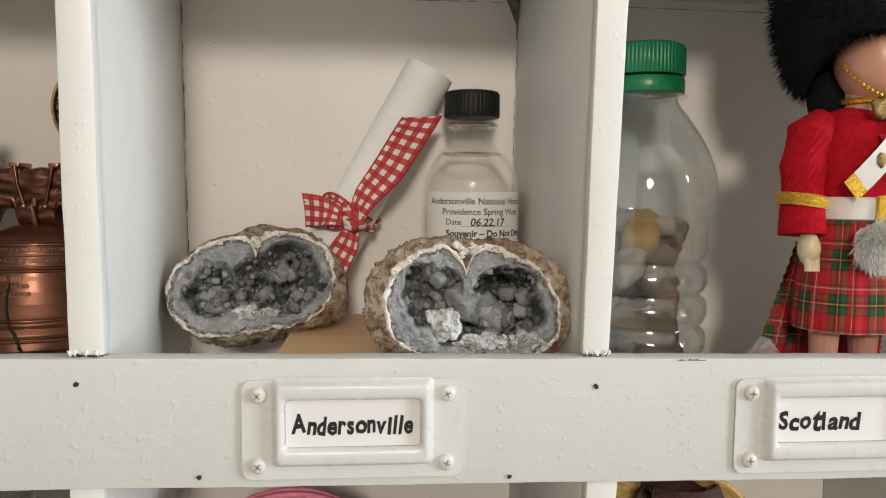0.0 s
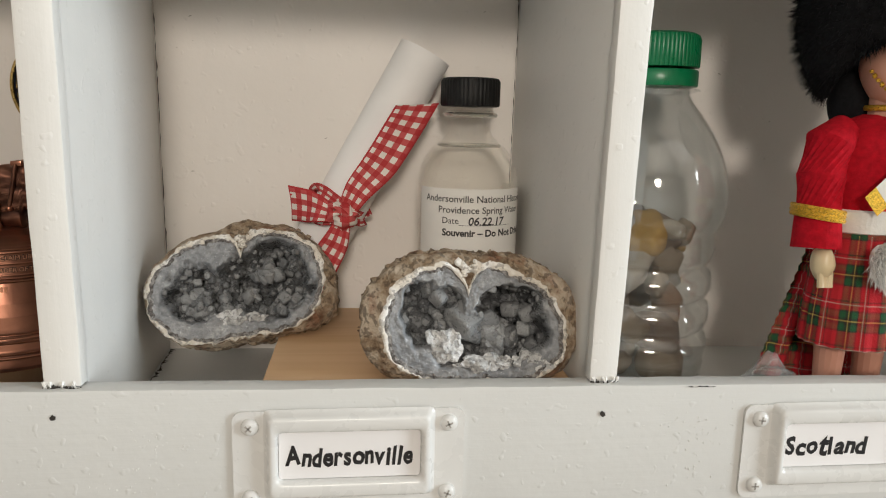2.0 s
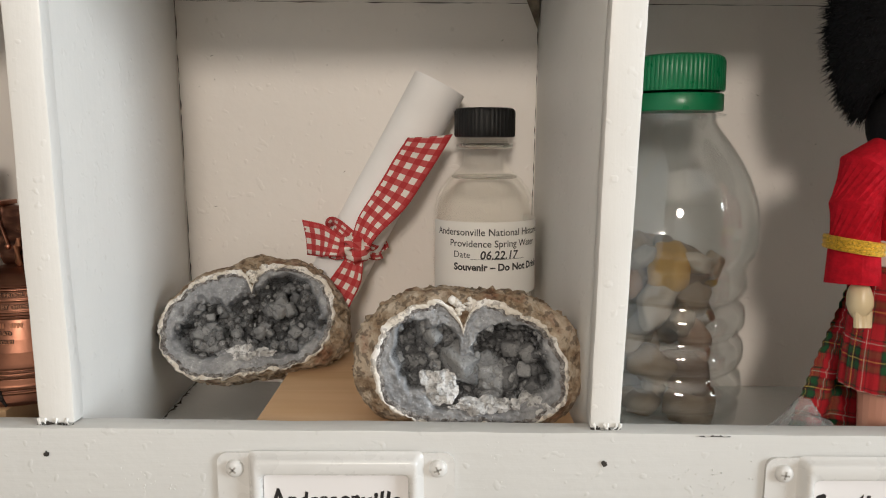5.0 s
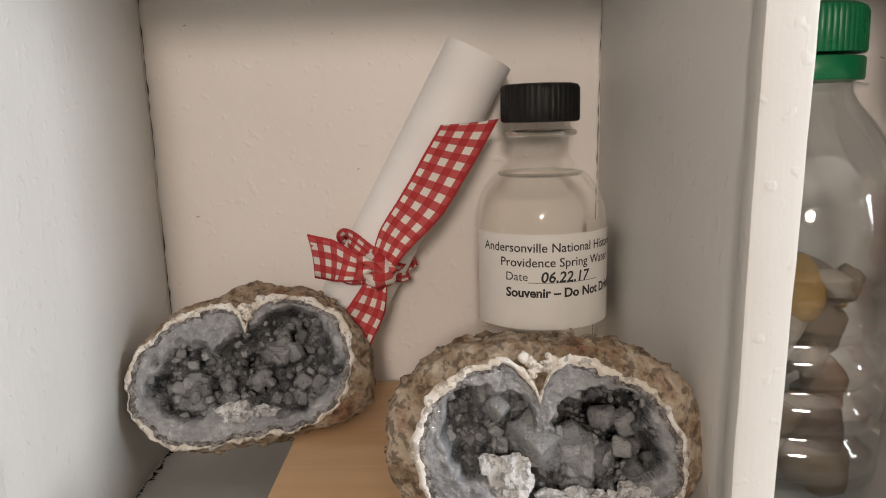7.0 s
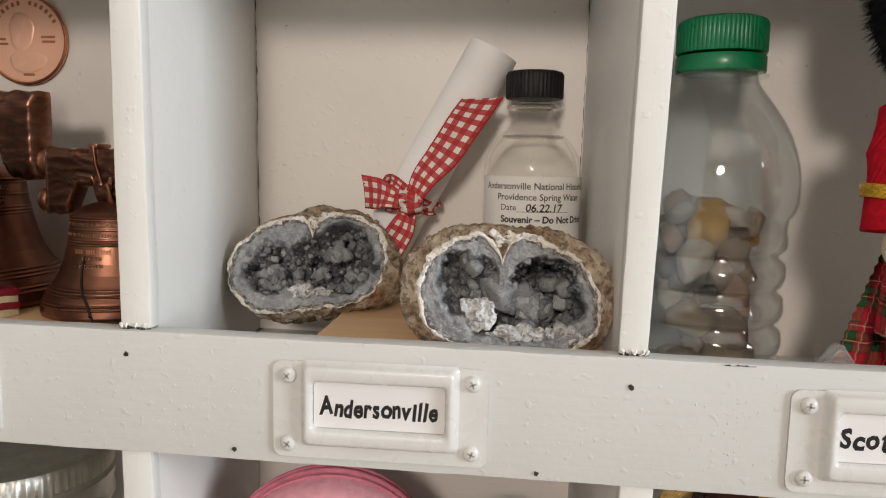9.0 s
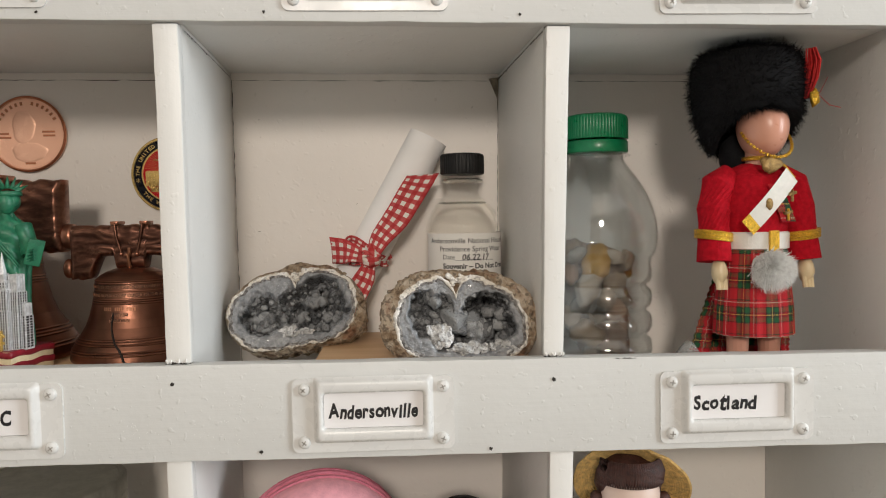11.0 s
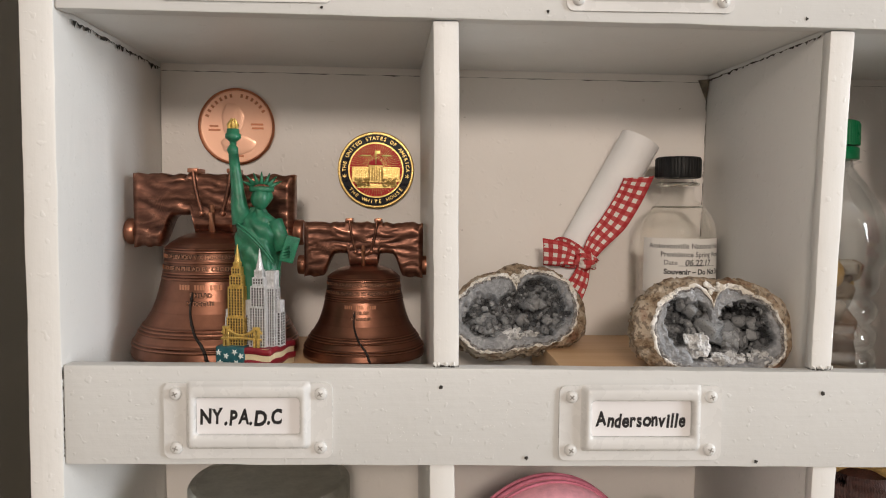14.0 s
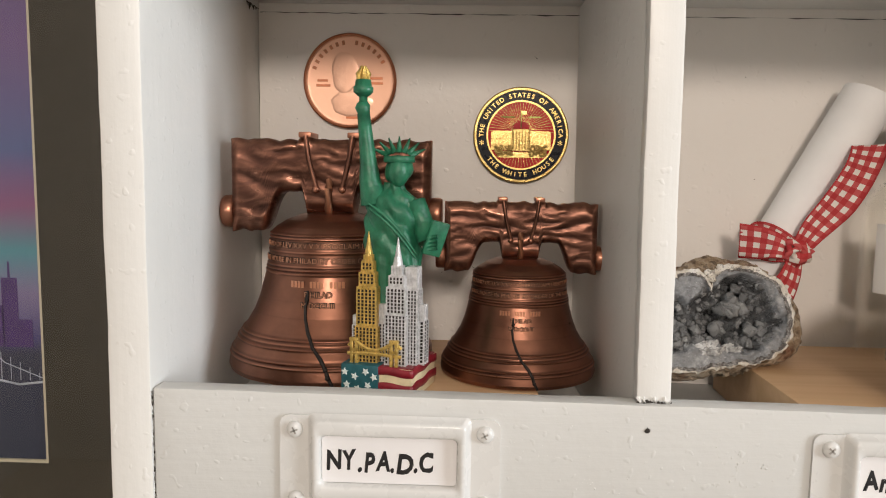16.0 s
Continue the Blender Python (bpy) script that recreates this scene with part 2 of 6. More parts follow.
def rock(name, a, b, c, rough=0.85, scale=170, strength=0.8):
    m = Nodes(name)
    n = m.noise(scale, 8, rough=0.68)
    v = m.node("ShaderNodeTexVoronoi", Scale=scale * 2.2)
    m.put(v.inputs["Vector"], m.coords())
    col = m.ramp(n, [(0.32, a), (0.5, b), (0.66, c)])
    patch = m.noise(scale * 0.45, 4, rough=0.6)
    col = m.mix(m.math("MULTIPLY", m.ramp(patch, [(0.48, 0.0), (0.60, 1.0)]), 0.6), col, tuple(min(0.9, x * 1.25 + 0.02) for x in c))
    col = m.mix(m.math("MULTIPLY", m.ramp(m.noise(scale * 0.7, 5), [(0.56, 0.0), (0.66, 1.0)]), 0.5), col, (a[0] * 1.9, a[1] * 1.2, a[2]) if a[0] < 0.2 else b)
    pits = m.ramp(m.noise(scale * 2.4, 3), [(0.41, 1.0), (0.46, 0.0)])
    col = m.mix(m.math("MULTIPLY", pits, 0.55), col, tuple(x * 0.3 for x in a))
    m.set(Base_Color=col, Roughness=rough)
    m.bump(m.math("ADD", n, m.math("MULTIPLY", v.outputs["Distance"], 0.4)), strength, 0.002)
    return m.mat


RIND = rock("brown_geode_rind", (0.13, 0.072, 0.040), (0.33, 0.24, 0.155), (0.55, 0.47, 0.37), 0.85, 190, 1.0)
CHALK = rock("cream_chalcedony_band", (0.55, 0.48, 0.40), (0.72, 0.67, 0.59), (0.82, 0.78, 0.71), 0.6, 260, 0.4)
DARKBAND = rock("speckled_dark_band", (0.05, 0.042, 0.038), (0.17, 0.155, 0.145), (0.42, 0.41, 0.40), 0.5, 900, 0.6)
CALCITE = rock("white_calcite", (0.40, 0.40, 0.395), (0.55, 0.55, 0.545), (0.72, 0.72, 0.715), 0.5, 300, 0.6)


def agate(name, lo, mid, hi, rough):
    m = Nodes(name)
    n = m.noise(95, 6, rough=0.62)
    f = m.noise(800, 3)
    col = m.ramp(n, [(0.30, lo), (0.5, mid), (0.70, hi)])
    cloud = m.noise(330, 6, rough=0.7)
    col = m.mix(m.math("MULTIPLY", m.ramp(cloud, [(0.42, 1.0), (0.60, 0.0)]), 0.55), col, tuple(x * 0.55 for x in lo))
    # Glints painted as near-white specks in the base colour.
    glint = m.ramp(m.noise(1500, 1), [(0.70, 0.0), (0.74, 1.0)])
    col = m.mix(m.math("MULTIPLY", glint, 0.5), col, (0.8, 0.82, 0.85))
    m.set(Base_Color=col, Roughness=m.ramp(f, [(0.35, rough), (0.65, rough + 0.3)]))
    m.shader.inputs["Coat Weight"].default_value = 0.25
    m.bump(f, 0.45, 0.0012)
    return m.mat


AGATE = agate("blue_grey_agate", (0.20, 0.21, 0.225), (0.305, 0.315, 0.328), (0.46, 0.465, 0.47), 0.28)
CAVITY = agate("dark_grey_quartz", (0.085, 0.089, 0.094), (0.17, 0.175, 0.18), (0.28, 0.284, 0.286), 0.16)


def crystal():
    m = Nodes("smoky_quartz_crystal")
    r = m.node("ShaderNodeNewGeometry").outputs["Random Per Island"]
    n = m.noise(160, 5)
    f = m.math("ADD", m.math("MULTIPLY", r, 0.6), m.math("MULTIPLY", n, 0.4))
    m.set(Base_Color=m.ramp(f, [(0.2, (0.135, 0.139, 0.144)), (0.5, (0.225, 0.231, 0.236)), (0.8, (0.37, 0.376, 0.38))]),
          Roughness=m.ramp(m.noise(900, 3), [(0.35, 0.22), (0.65, 0.55)]), Transmission_Weight=0.2, IOR=1.5)
    m.bump(m.noise(1300, 4), 0.6, 0.0010)
    m.bump(m.noise(420, 3), 0.4, 0.0010)
    return m.mat


CRYSTAL = crystal()


def pebbles():
    m = Nodes("river_pebble")
    r = m.node("ShaderNodeObjectInfo").outputs["Random"]
    col = m.ramp(r, [(0.0, (0.30, 0.22, 0.15)), (0.2, (0.40, 0.32, 0.24)), (0.38, (0.17, 0.11, 0.075)), (0.52, (0.54, 0.47, 0.39)),
                     (0.62, (0.33, 0.20, 0.13)), (0.78, (0.33, 0.31, 0.28)), (0.90, (0.58, 0.33, 0.07))], True)
    n = m.noise(130, 5)
    m.set(Base_Color=m.mix(m.math("MULTIPLY", n, 0.45), col, (0.18, 0.13, 0.09)), Roughness=0.6)
    m.bump(n, 0.4, 0.001)
    return m.mat


PEBBLE = pebbles()


def clear(name, tint, rough, edge, haze=0.0, base=0.02, bend=0.0):
    """Thin clear plastic or glass: lets light straight through, with a glossy skin and a little haze."""
    m = Nodes(name)
    clear_part = m.node("ShaderNodeBsdfTransparent", Color=tint)
    shine = m.node("ShaderNodeBsdfGlossy", Color=(1.0, 1.0, 1.0), Roughness=rough)
    milk = m.node("ShaderNodeBsdfDiffuse", Color=(0.75, 0.76, 0.74))
    a = m.node("ShaderNodeMixShader")
    m.put(a.inputs[0], m.math("MULTIPLY", m.noise(45, 4), haze))
    m.put(a.inputs[1], clear_part.outputs[0])
    m.put(a.inputs[2], milk.outputs[0])
    b = m.node("ShaderNodeMixShader")
    facing = m.node("ShaderNodeLayerWeight", Blend=0.5).outputs["Facing"]
    f = m.math("ADD", m.math("MULTIPLY", m.math("POWER", facing, 5.0), edge), base)
    m.put(b.inputs[0], f)
    m.put(b.inputs[1], a.outputs[0])
    m.put(b.inputs[2], shine.outputs[0])
    c = m.node("ShaderNodeMixShader")
    m.put(c.inputs[0], bend)
    m.put(c.inputs[1], b.outputs[0])
    m.put(c.inputs[2], m.node("ShaderNodeBsdfGlass", Color=tint, Roughness=rough * 0.5, IOR=1.45).outputs[0])
    m.put(m.out.inputs[0], c.outputs[0])
    return m.mat


PET = clear("thin_clear_plastic", (0.925, 0.937, 0.937), 0.045, 0.8, 0.006, 0.075, 0.04)
GLASS = clear("clear_bottle_glass", (0.992, 0.992, 0.988), 0.02, 0.95, 0.0, 0.009, 0.02)
THICK_GLASS = clear("thick_bottle_glass", (0.93, 0.94, 0.925), 0.02, 0.8, 0.0, 0.03, 0.40)
FILM = clear("crumpled_cellophane", (0.95, 0.95, 0.95), 0.12, 0.9, 0.35, 0.08)
PANE = clear("picture_glass", (0.97, 0.97, 0.97), 0.01, 0.6, 0.0, 0.04)
WATER = clear("clear_water", (0.995, 0.993, 0.985), 0.0, 0.12, 0.0, 0.003)


def night_sky_print():
    """A printed evening sky, violet above, turquoise at the skyline, dark water below."""
    m = Nodes("evening_city_print")
    z = m.node("ShaderNodeSeparateXYZ", Vector=m.coords("UV")).outputs[1]
    z = m.math("ADD", z, m.math("MULTIPLY", m.noise(14, 3), 0.05))
    m.set(Base_Color=m.ramp(z, [(0.0, (0.03, 0.04, 0.08)), (0.17, (0.055, 0.06, 0.10)), (0.19, (0.10, 0.09, 0.24)), (0.25, (0.28, 0.24, 0.42)), (0.31, (0.12, 0.36, 0.44)),
                                (0.37, (0.32, 0.13, 0.27)), (0.45, (0.14, 0.18, 0.38)), (0.58, (0.22, 0.15, 0.32)), (1.0, (0.06, 0.06, 0.16))]), Roughness=0.3)
    return m.mat


PRINT_SKY = night_sky_print()
PRINT_TOWER = plain("printed_tower_violet", (0.10, 0.05, 0.20), 0.4)
PRINT_LIGHT = plain("printed_bridge_white", (0.55, 0.60, 0.70), 0.4)


# ---- mesh tools ----
def part(name, bm, material, parent=None, label="", smooth=None):
    """Links a bmesh as one mesh object, under a thing or a part."""
    if smooth is not None:
        lim = math.cos(radians(smooth))
        bm.normal_update()
        for f in bm.faces:
            f.smooth = True
        for e in bm.edges:
            if len(e.link_faces) == 2 and e.link_faces[0].normal.dot(e.link_faces[1].normal) < lim:
                e.smooth = False
    me = bpy.data.meshes.new(name)
    bm.to_mesh(me)
    bm.free()
    for mat in material if isinstance(material, (list, tuple)) else [material]:
        me.materials.append(mat)
    ob = new(name, me)
    if parent:
        ob.parent = parent
    if label:
        ob["label"] = label
    return ob


def thing(name, label, category, at=(0, 0, 0), rz=0.0, group=""):
    ob = new(name)
    ob.empty_display_size = 0.01
    ob.matrix_basis = pose(*at, 0, 0, rz)
    return tagged(ob, label, category, group)


def box(bm, x0, x1, y0, y1, z0, z1, bevel=0.0, seg=2, slope=0.0):
    """A box; slope: rise of its top and bottom per metre along x."""
    v = [bm.verts.new((x, y, z + slope * x)) for x in (x0, x1) for y in (y0, y1) for z in (z0, z1)]
    made = []
    for q in ((0, 1, 3, 2), (4, 6, 7, 5), (0, 4, 5, 1), (2, 3, 7, 6), (0, 2, 6, 4), (1, 5, 7, 3)):
        made.append(bm.faces.new([v[i] for i in q]))
    if bevel:
        edges = list({e for f in made for e in f.edges})
        bmesh.ops.bevel(bm, geom=edges, offset=bevel, segments=seg, profile=0.6, affect="EDGES", clamp_overlap=True)
    return bm


def boxed(*a, **k):
    return box(bmesh.new(), *a, **k)


def lathe(bm, profile, seg=48, at=(0, 0, 0), ripple=None, mi=0, closed=True, uvscale=True):
    """Turns a profile of (radius, height) about z. ripple(angle, radius, height) gives the radius its change."""
    uv = bm.loops.layers.uv.verify()
    rings = []
    for r, z in profile:
        ring = []
        for i in range(seg):
            a = 2 * math.pi * i / seg
            rr = r + (ripple(a, r, z) if ripple else 0)
            ring.append(bm.verts.new((at[0] + rr * math.cos(a), at[1] + rr * math.sin(a), at[2] + z)))
        rings.append(ring)
    rmax = max(r for r, _ in profile)
    for k in range(len(rings) - 1):
        for i in range(seg):
            j = (i + 1) % seg
            try:
                f = bm.faces.new((rings[k][i], rings[k][j], rings[k + 1][j], rings[k + 1][i]))
            except ValueError:
                continue
            f.material_index = mi
            for loop, (ii, kk) in zip(f.loops, ((i, k), (i + 1, k), (i + 1, k + 1), (i, k + 1))):
                loop[uv].uv = (2 * math.pi * ii / seg * rmax, profile[kk][1])
    if closed:
        for ring, flip in ((rings[0], True), (rings[-1], False)):
            f = bm.faces.new(ring[::-1] if flip else ring)
            f.material_index = mi
    return bm


def tube(bm, pts, radius, seg=8, mi=0, flat=1.0):
    """A tube along points; radius: one number or one per point."""
    pts = [Vector(p) for p in pts]
    rad = radius if isinstance(radius, (list, tuple)) else [radius] * len(pts)
    rings = []
    up = Vector((0.13, 0.21, 0.97))
    for i, p in enumerate(pts):
        d = (pts[min(i + 1, len(pts) - 1)] - pts[max(i - 1, 0)]).normalized()
        side = d.cross(up)
        if side.length < 1e-4:
            side = d.cross(Vector((1, 0, 0)))
        side.normalize()
        other = side.cross(d).normalized()
        rings.append([bm.verts.new(p + rad[i] * (math.cos(2 * math.pi * k / seg) * side + flat * math.sin(2 * math.pi * k / seg) * other)) for k in range(seg)])
    for a, b in zip(rings, rings[1:]):
        for k in range(seg):
            f = bm.faces.new((a[k], a[(k + 1) % seg], b[(k + 1) % seg], b[k]))
            f.material_index = mi
    for ring, flip in ((rings[0], False), (rings[-1], True)):
        f = bm.faces.new(ring[::-1] if flip else ring)
        f.material_index = mi
    return bm


def blob(bm, at, radii, sub=3, rough=0.0, scale=60.0, mi=0, turn=None):
    """A rounded lump with uneven surface."""
    made = bmesh.ops.create_icosphere(bm, subdivisions=sub, radius=1.0)["verts"]
    for v in made:
        c = v.co.copy()
        k = 1 + rough * noise.noise(c * 1.3 + Vector((at[0], at[1], at[2])) * scale)
        c = Vector((c.x * radii[0], c.y * radii[1], c.z * radii[2])) * k
        if turn:
            c = turn @ c
        v.co = c + Vector(at)
    for f in {f for v in made for f in v.link_faces}:
        f.material_index = mi
        f.smooth = True
    return bm


def letters(text, size, extrude=0.0, bold=0.0, shear=0.0, spacing=1.0):
    """The mesh of a line of text, centred, in the xy plane."""
    cu = bpy.data.curves.new("letters", "FONT")
    cu.body, cu.size, cu.extrude, cu.offset, cu.shear, cu.space_character = text, size, extrude, bold, shear, spacing
    cu.align_x, cu.align_y, cu.resolution_u = "CENTER", "CENTER", 3
    ob = bpy.data.objects.new("letters", cu)
    scene.collection.objects.link(ob)
    bpy.context.view_layer.update()
    me = bpy.data.meshes.new_from_object(ob.evaluated_get(bpy.context.evaluated_depsgraph_get()))
    bm = bmesh.new()
    bm.from_mesh(me)
    bpy.data.objects.remove(ob)
    bpy.data.curves.remove(cu)
    bpy.data.meshes.remove(me)
    return bm


def add(bm, other, m=None, mi=None, warp=None):
    """Adds another bmesh to bm, moved by m or by the function warp, and frees it."""
    me = bpy.data.meshes.new("piece")
    if m is not None:
        other.transform(m)
    if warp:
        for v in other.verts:
            v.co = warp(v.co)
    if mi is not None:
        for f in other.faces:
            f.material_index = mi
    other.to_mesh(me)
    other.free()
    bm.from_mesh(me)
    bpy.data.meshes.remove(me)
    return bm


def sheet(bm, rows, mi=0, uv=None):
    """A grid of quads through rows of points; uv: (row, column) -> u, v."""
    layer = bm.loops.layers.uv.verify()
    vs = [[bm.verts.new(p) for p in row] for row in rows]
    for i in range(len(vs) - 1):
        for j in range(len(vs[0]) - 1):
            f = bm.faces.new((vs[i][j], vs[i][j + 1], vs[i + 1][j + 1], vs[i + 1][j]))
            f.material_index = mi
            f.smooth = True
            if uv:
                for loop, (a, b) in zip(f.loops, ((i, j), (i, j + 1), (i + 1, j + 1), (i + 1, j))):
                    loop[layer].uv = uv(a, b)
    return bm


def front(x, y, z, rz=0.0):
    """The pose that stands a flat piece up to face the viewer, its x to the right."""
    return pose(x, y, z, 90, 0, rz)


# ---- the room ----
def wall(name, label, *a):
    return tagged(part(name, boxed(*a), ROOM_WALL), label, "wall", kind="structure")


FLOOR_Z = -1.30
wall("wall_north", "warm white plaster wall behind the shelf", -2.1, 2.1, 0.1168, 0.22, FLOOR_Z, 1.2)
# Unseen room shell: other walls, floor and ceiling added to bounce light.
wall("wall_south", "added unseen grey room wall that bounces light", -2.1, 2.1, -2.9, -2.8, FLOOR_Z, 1.2)
wall("wall_west", "added unseen grey room wall that bounces light", -2.2, -2.1, -2.9, 0.22, FLOOR_Z, 1.2)
wall("wall_east", "added unseen grey room wall, no opening, behind the daylight lamp", 2.1, 2.2, -2.9, 0.22, FLOOR_Z, 1.2)
tagged(part("floor", boxed(-2.2, 2.2, -2.9, 0.22, FLOOR_Z - 0.05, FLOOR_Z), ROOM_FLOOR), "added unseen pale boarded floor that bounces light upward", "floor", kind="structure")
tagged(part("ceiling", boxed(-2.2, 2.2, -2.9, 0.22, 1.2, 1.25), ROOM_CEILING), "added unseen plain white ceiling that bounces light", "ceiling", kind="structure")

# ---- the shelf ----
SLOPE = -0.0083      # the rails fall a little to the right
ROW = 0.1685         # from one rail to the next
BACK_Y = 0.107
LEFT, RIGHT = -0.1415, 0.290
UPRIGHTS = [(-0.0030, 0.0068, -0.0040, 0.0056), (0.1444, 0.1525, 0.1466, 0.1563)]


def fall(x):
    return SLOPE * x


def slant(y):
    """How far the dividers stray to the left towards their back ends."""
    return -0.0046 * max(0.0, y - 0.0072) / 0.0995


shelf = thing("display_shelf", "white-painted wooden cubbyhole shelf with labelled rails, chipped and hand-brushed", "shelf", (0, 0, 0))


def rough_box(x0, x1, y0, y1, z0, z1, bevel, slope=0.0, cuts=40, amp=0.00025, top=None):
    """A painted board whose edges waver a little; top: (x0, x1) of its upper end when it leans."""
    bm = boxed(x0, x1, y0, y1, z0, z1, slope=slope)
    dims = (x1 - x0, y1 - y0, z1 - z0)
    long_axis = max(range(3), key=lambda i: dims[i])
    es = [e for e in bm.edges if abs((e.verts[0].co - e.verts[1].co)[long_axis]) > 0.9 * dims[long_axis]]
    bmesh.ops.bevel(bm, geom=list(bm.edges), offset=bevel, segments=2, profile=0.6, affect="EDGES")
    lim = dims[long_axis] * 0.5
    es = [e for e in bm.edges if abs((e.verts[0].co - e.verts[1].co)[long_axis]) > lim]
    bmesh.ops.subdivide_edges(bm, edges=es, cuts=cuts, use_grid_fill=True)
    for v in bm.verts:
        n = noise.noise_vector(v.co * 45) * amp + noise.noise_vector(v.co * 240) * amp * 0.5
        if top:
            f = (v.co.z - z0) / (z1 - z0)
            w = (v.co.x - x0) / (x1 - x0)
            v.co.x += f * ((top[0] - x0) * (1 - w) + (top[1] - x1) * w)
        v.co += n
    return bm


for k in (-1, 0, 1):
    dz = k * ROW
    zr0, zr1 = -0.0381 + dz, -0.0003 + dz
    part("rail", rough_box(LEFT + 0.0003, RIGHT - 0.0003, 0.0, 0.0072, zr0, zr1, 0.0008, SLOPE, cuts=60), RAIL_DARKENED, shelf, "white-painted front rail", 40)
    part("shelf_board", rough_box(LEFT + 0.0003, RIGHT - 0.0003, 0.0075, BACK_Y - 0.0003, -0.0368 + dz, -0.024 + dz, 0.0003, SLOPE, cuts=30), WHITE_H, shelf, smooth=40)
    for x0, x1, t0, t1 in UPRIGHTS:
        mid = (x0 + x1) / 2
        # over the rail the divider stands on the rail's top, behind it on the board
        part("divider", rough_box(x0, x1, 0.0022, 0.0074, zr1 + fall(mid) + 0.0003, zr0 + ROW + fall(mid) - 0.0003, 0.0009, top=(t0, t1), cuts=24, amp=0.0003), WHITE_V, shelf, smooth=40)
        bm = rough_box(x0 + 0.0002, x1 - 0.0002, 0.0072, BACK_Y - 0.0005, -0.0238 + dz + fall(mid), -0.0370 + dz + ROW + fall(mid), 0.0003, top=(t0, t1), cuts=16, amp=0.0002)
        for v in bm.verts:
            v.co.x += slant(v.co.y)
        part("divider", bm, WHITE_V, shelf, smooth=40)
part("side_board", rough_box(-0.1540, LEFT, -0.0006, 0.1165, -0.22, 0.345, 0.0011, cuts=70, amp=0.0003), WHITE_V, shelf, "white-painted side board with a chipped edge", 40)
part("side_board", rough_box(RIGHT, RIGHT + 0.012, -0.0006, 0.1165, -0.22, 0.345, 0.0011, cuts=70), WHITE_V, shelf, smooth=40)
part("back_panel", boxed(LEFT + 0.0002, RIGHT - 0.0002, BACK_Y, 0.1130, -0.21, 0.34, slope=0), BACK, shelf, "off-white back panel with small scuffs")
part("shelf_board", rough_box(LEFT + 0.0003, RIGHT - 0.0003, -0.0006, BACK_Y - 0.0003, 0.325, 0.337, 0.0008, cuts=30), WHITE_H, shelf, smooth=40)


def handwriting(text, size, span):
    """Marker letters set one by one, each a little turned, raised and stretched, to a given width."""
    rnd, bm, x = random.Random(len(text) * 7 + 1), bmesh.new(), 0.0
    for ch in text:
        b2 = letters(ch, size, 0.00002, size * 0.036, 0.12)
        xs = [v.co.x for v in b2.verts]
        w = max(xs) - min(xs)
        k = rnd.uniform(0.9, 1.1)
        tall = 1.3 if ch == "t" else 1.0
        low = min(v.co.y for v in b2.verts)
        for v in b2.verts:
            v.co.x = (v.co.x - min(xs)) * k
            v.co.y = (v.co.y - (low if ch in ".acdeilmnorstuvADNPSTVYC" else 0)) * tall * rnd.uniform(0.97, 1.03) + 0.00012 * math.sin(v.co.x * 2600 + x * 900)
        add(bm, b2, pose(x, rnd.uniform(-0.00035, 0.00035) - size * 0.33, 0, 0, 0, rnd.uniform(-7, 7)))
        x += w * k + size * (0.02 if ch != "." else 0.10)
    for v in bm.verts:
        v.co.x = (v.co.x / x - 0.5) * span
    return bm


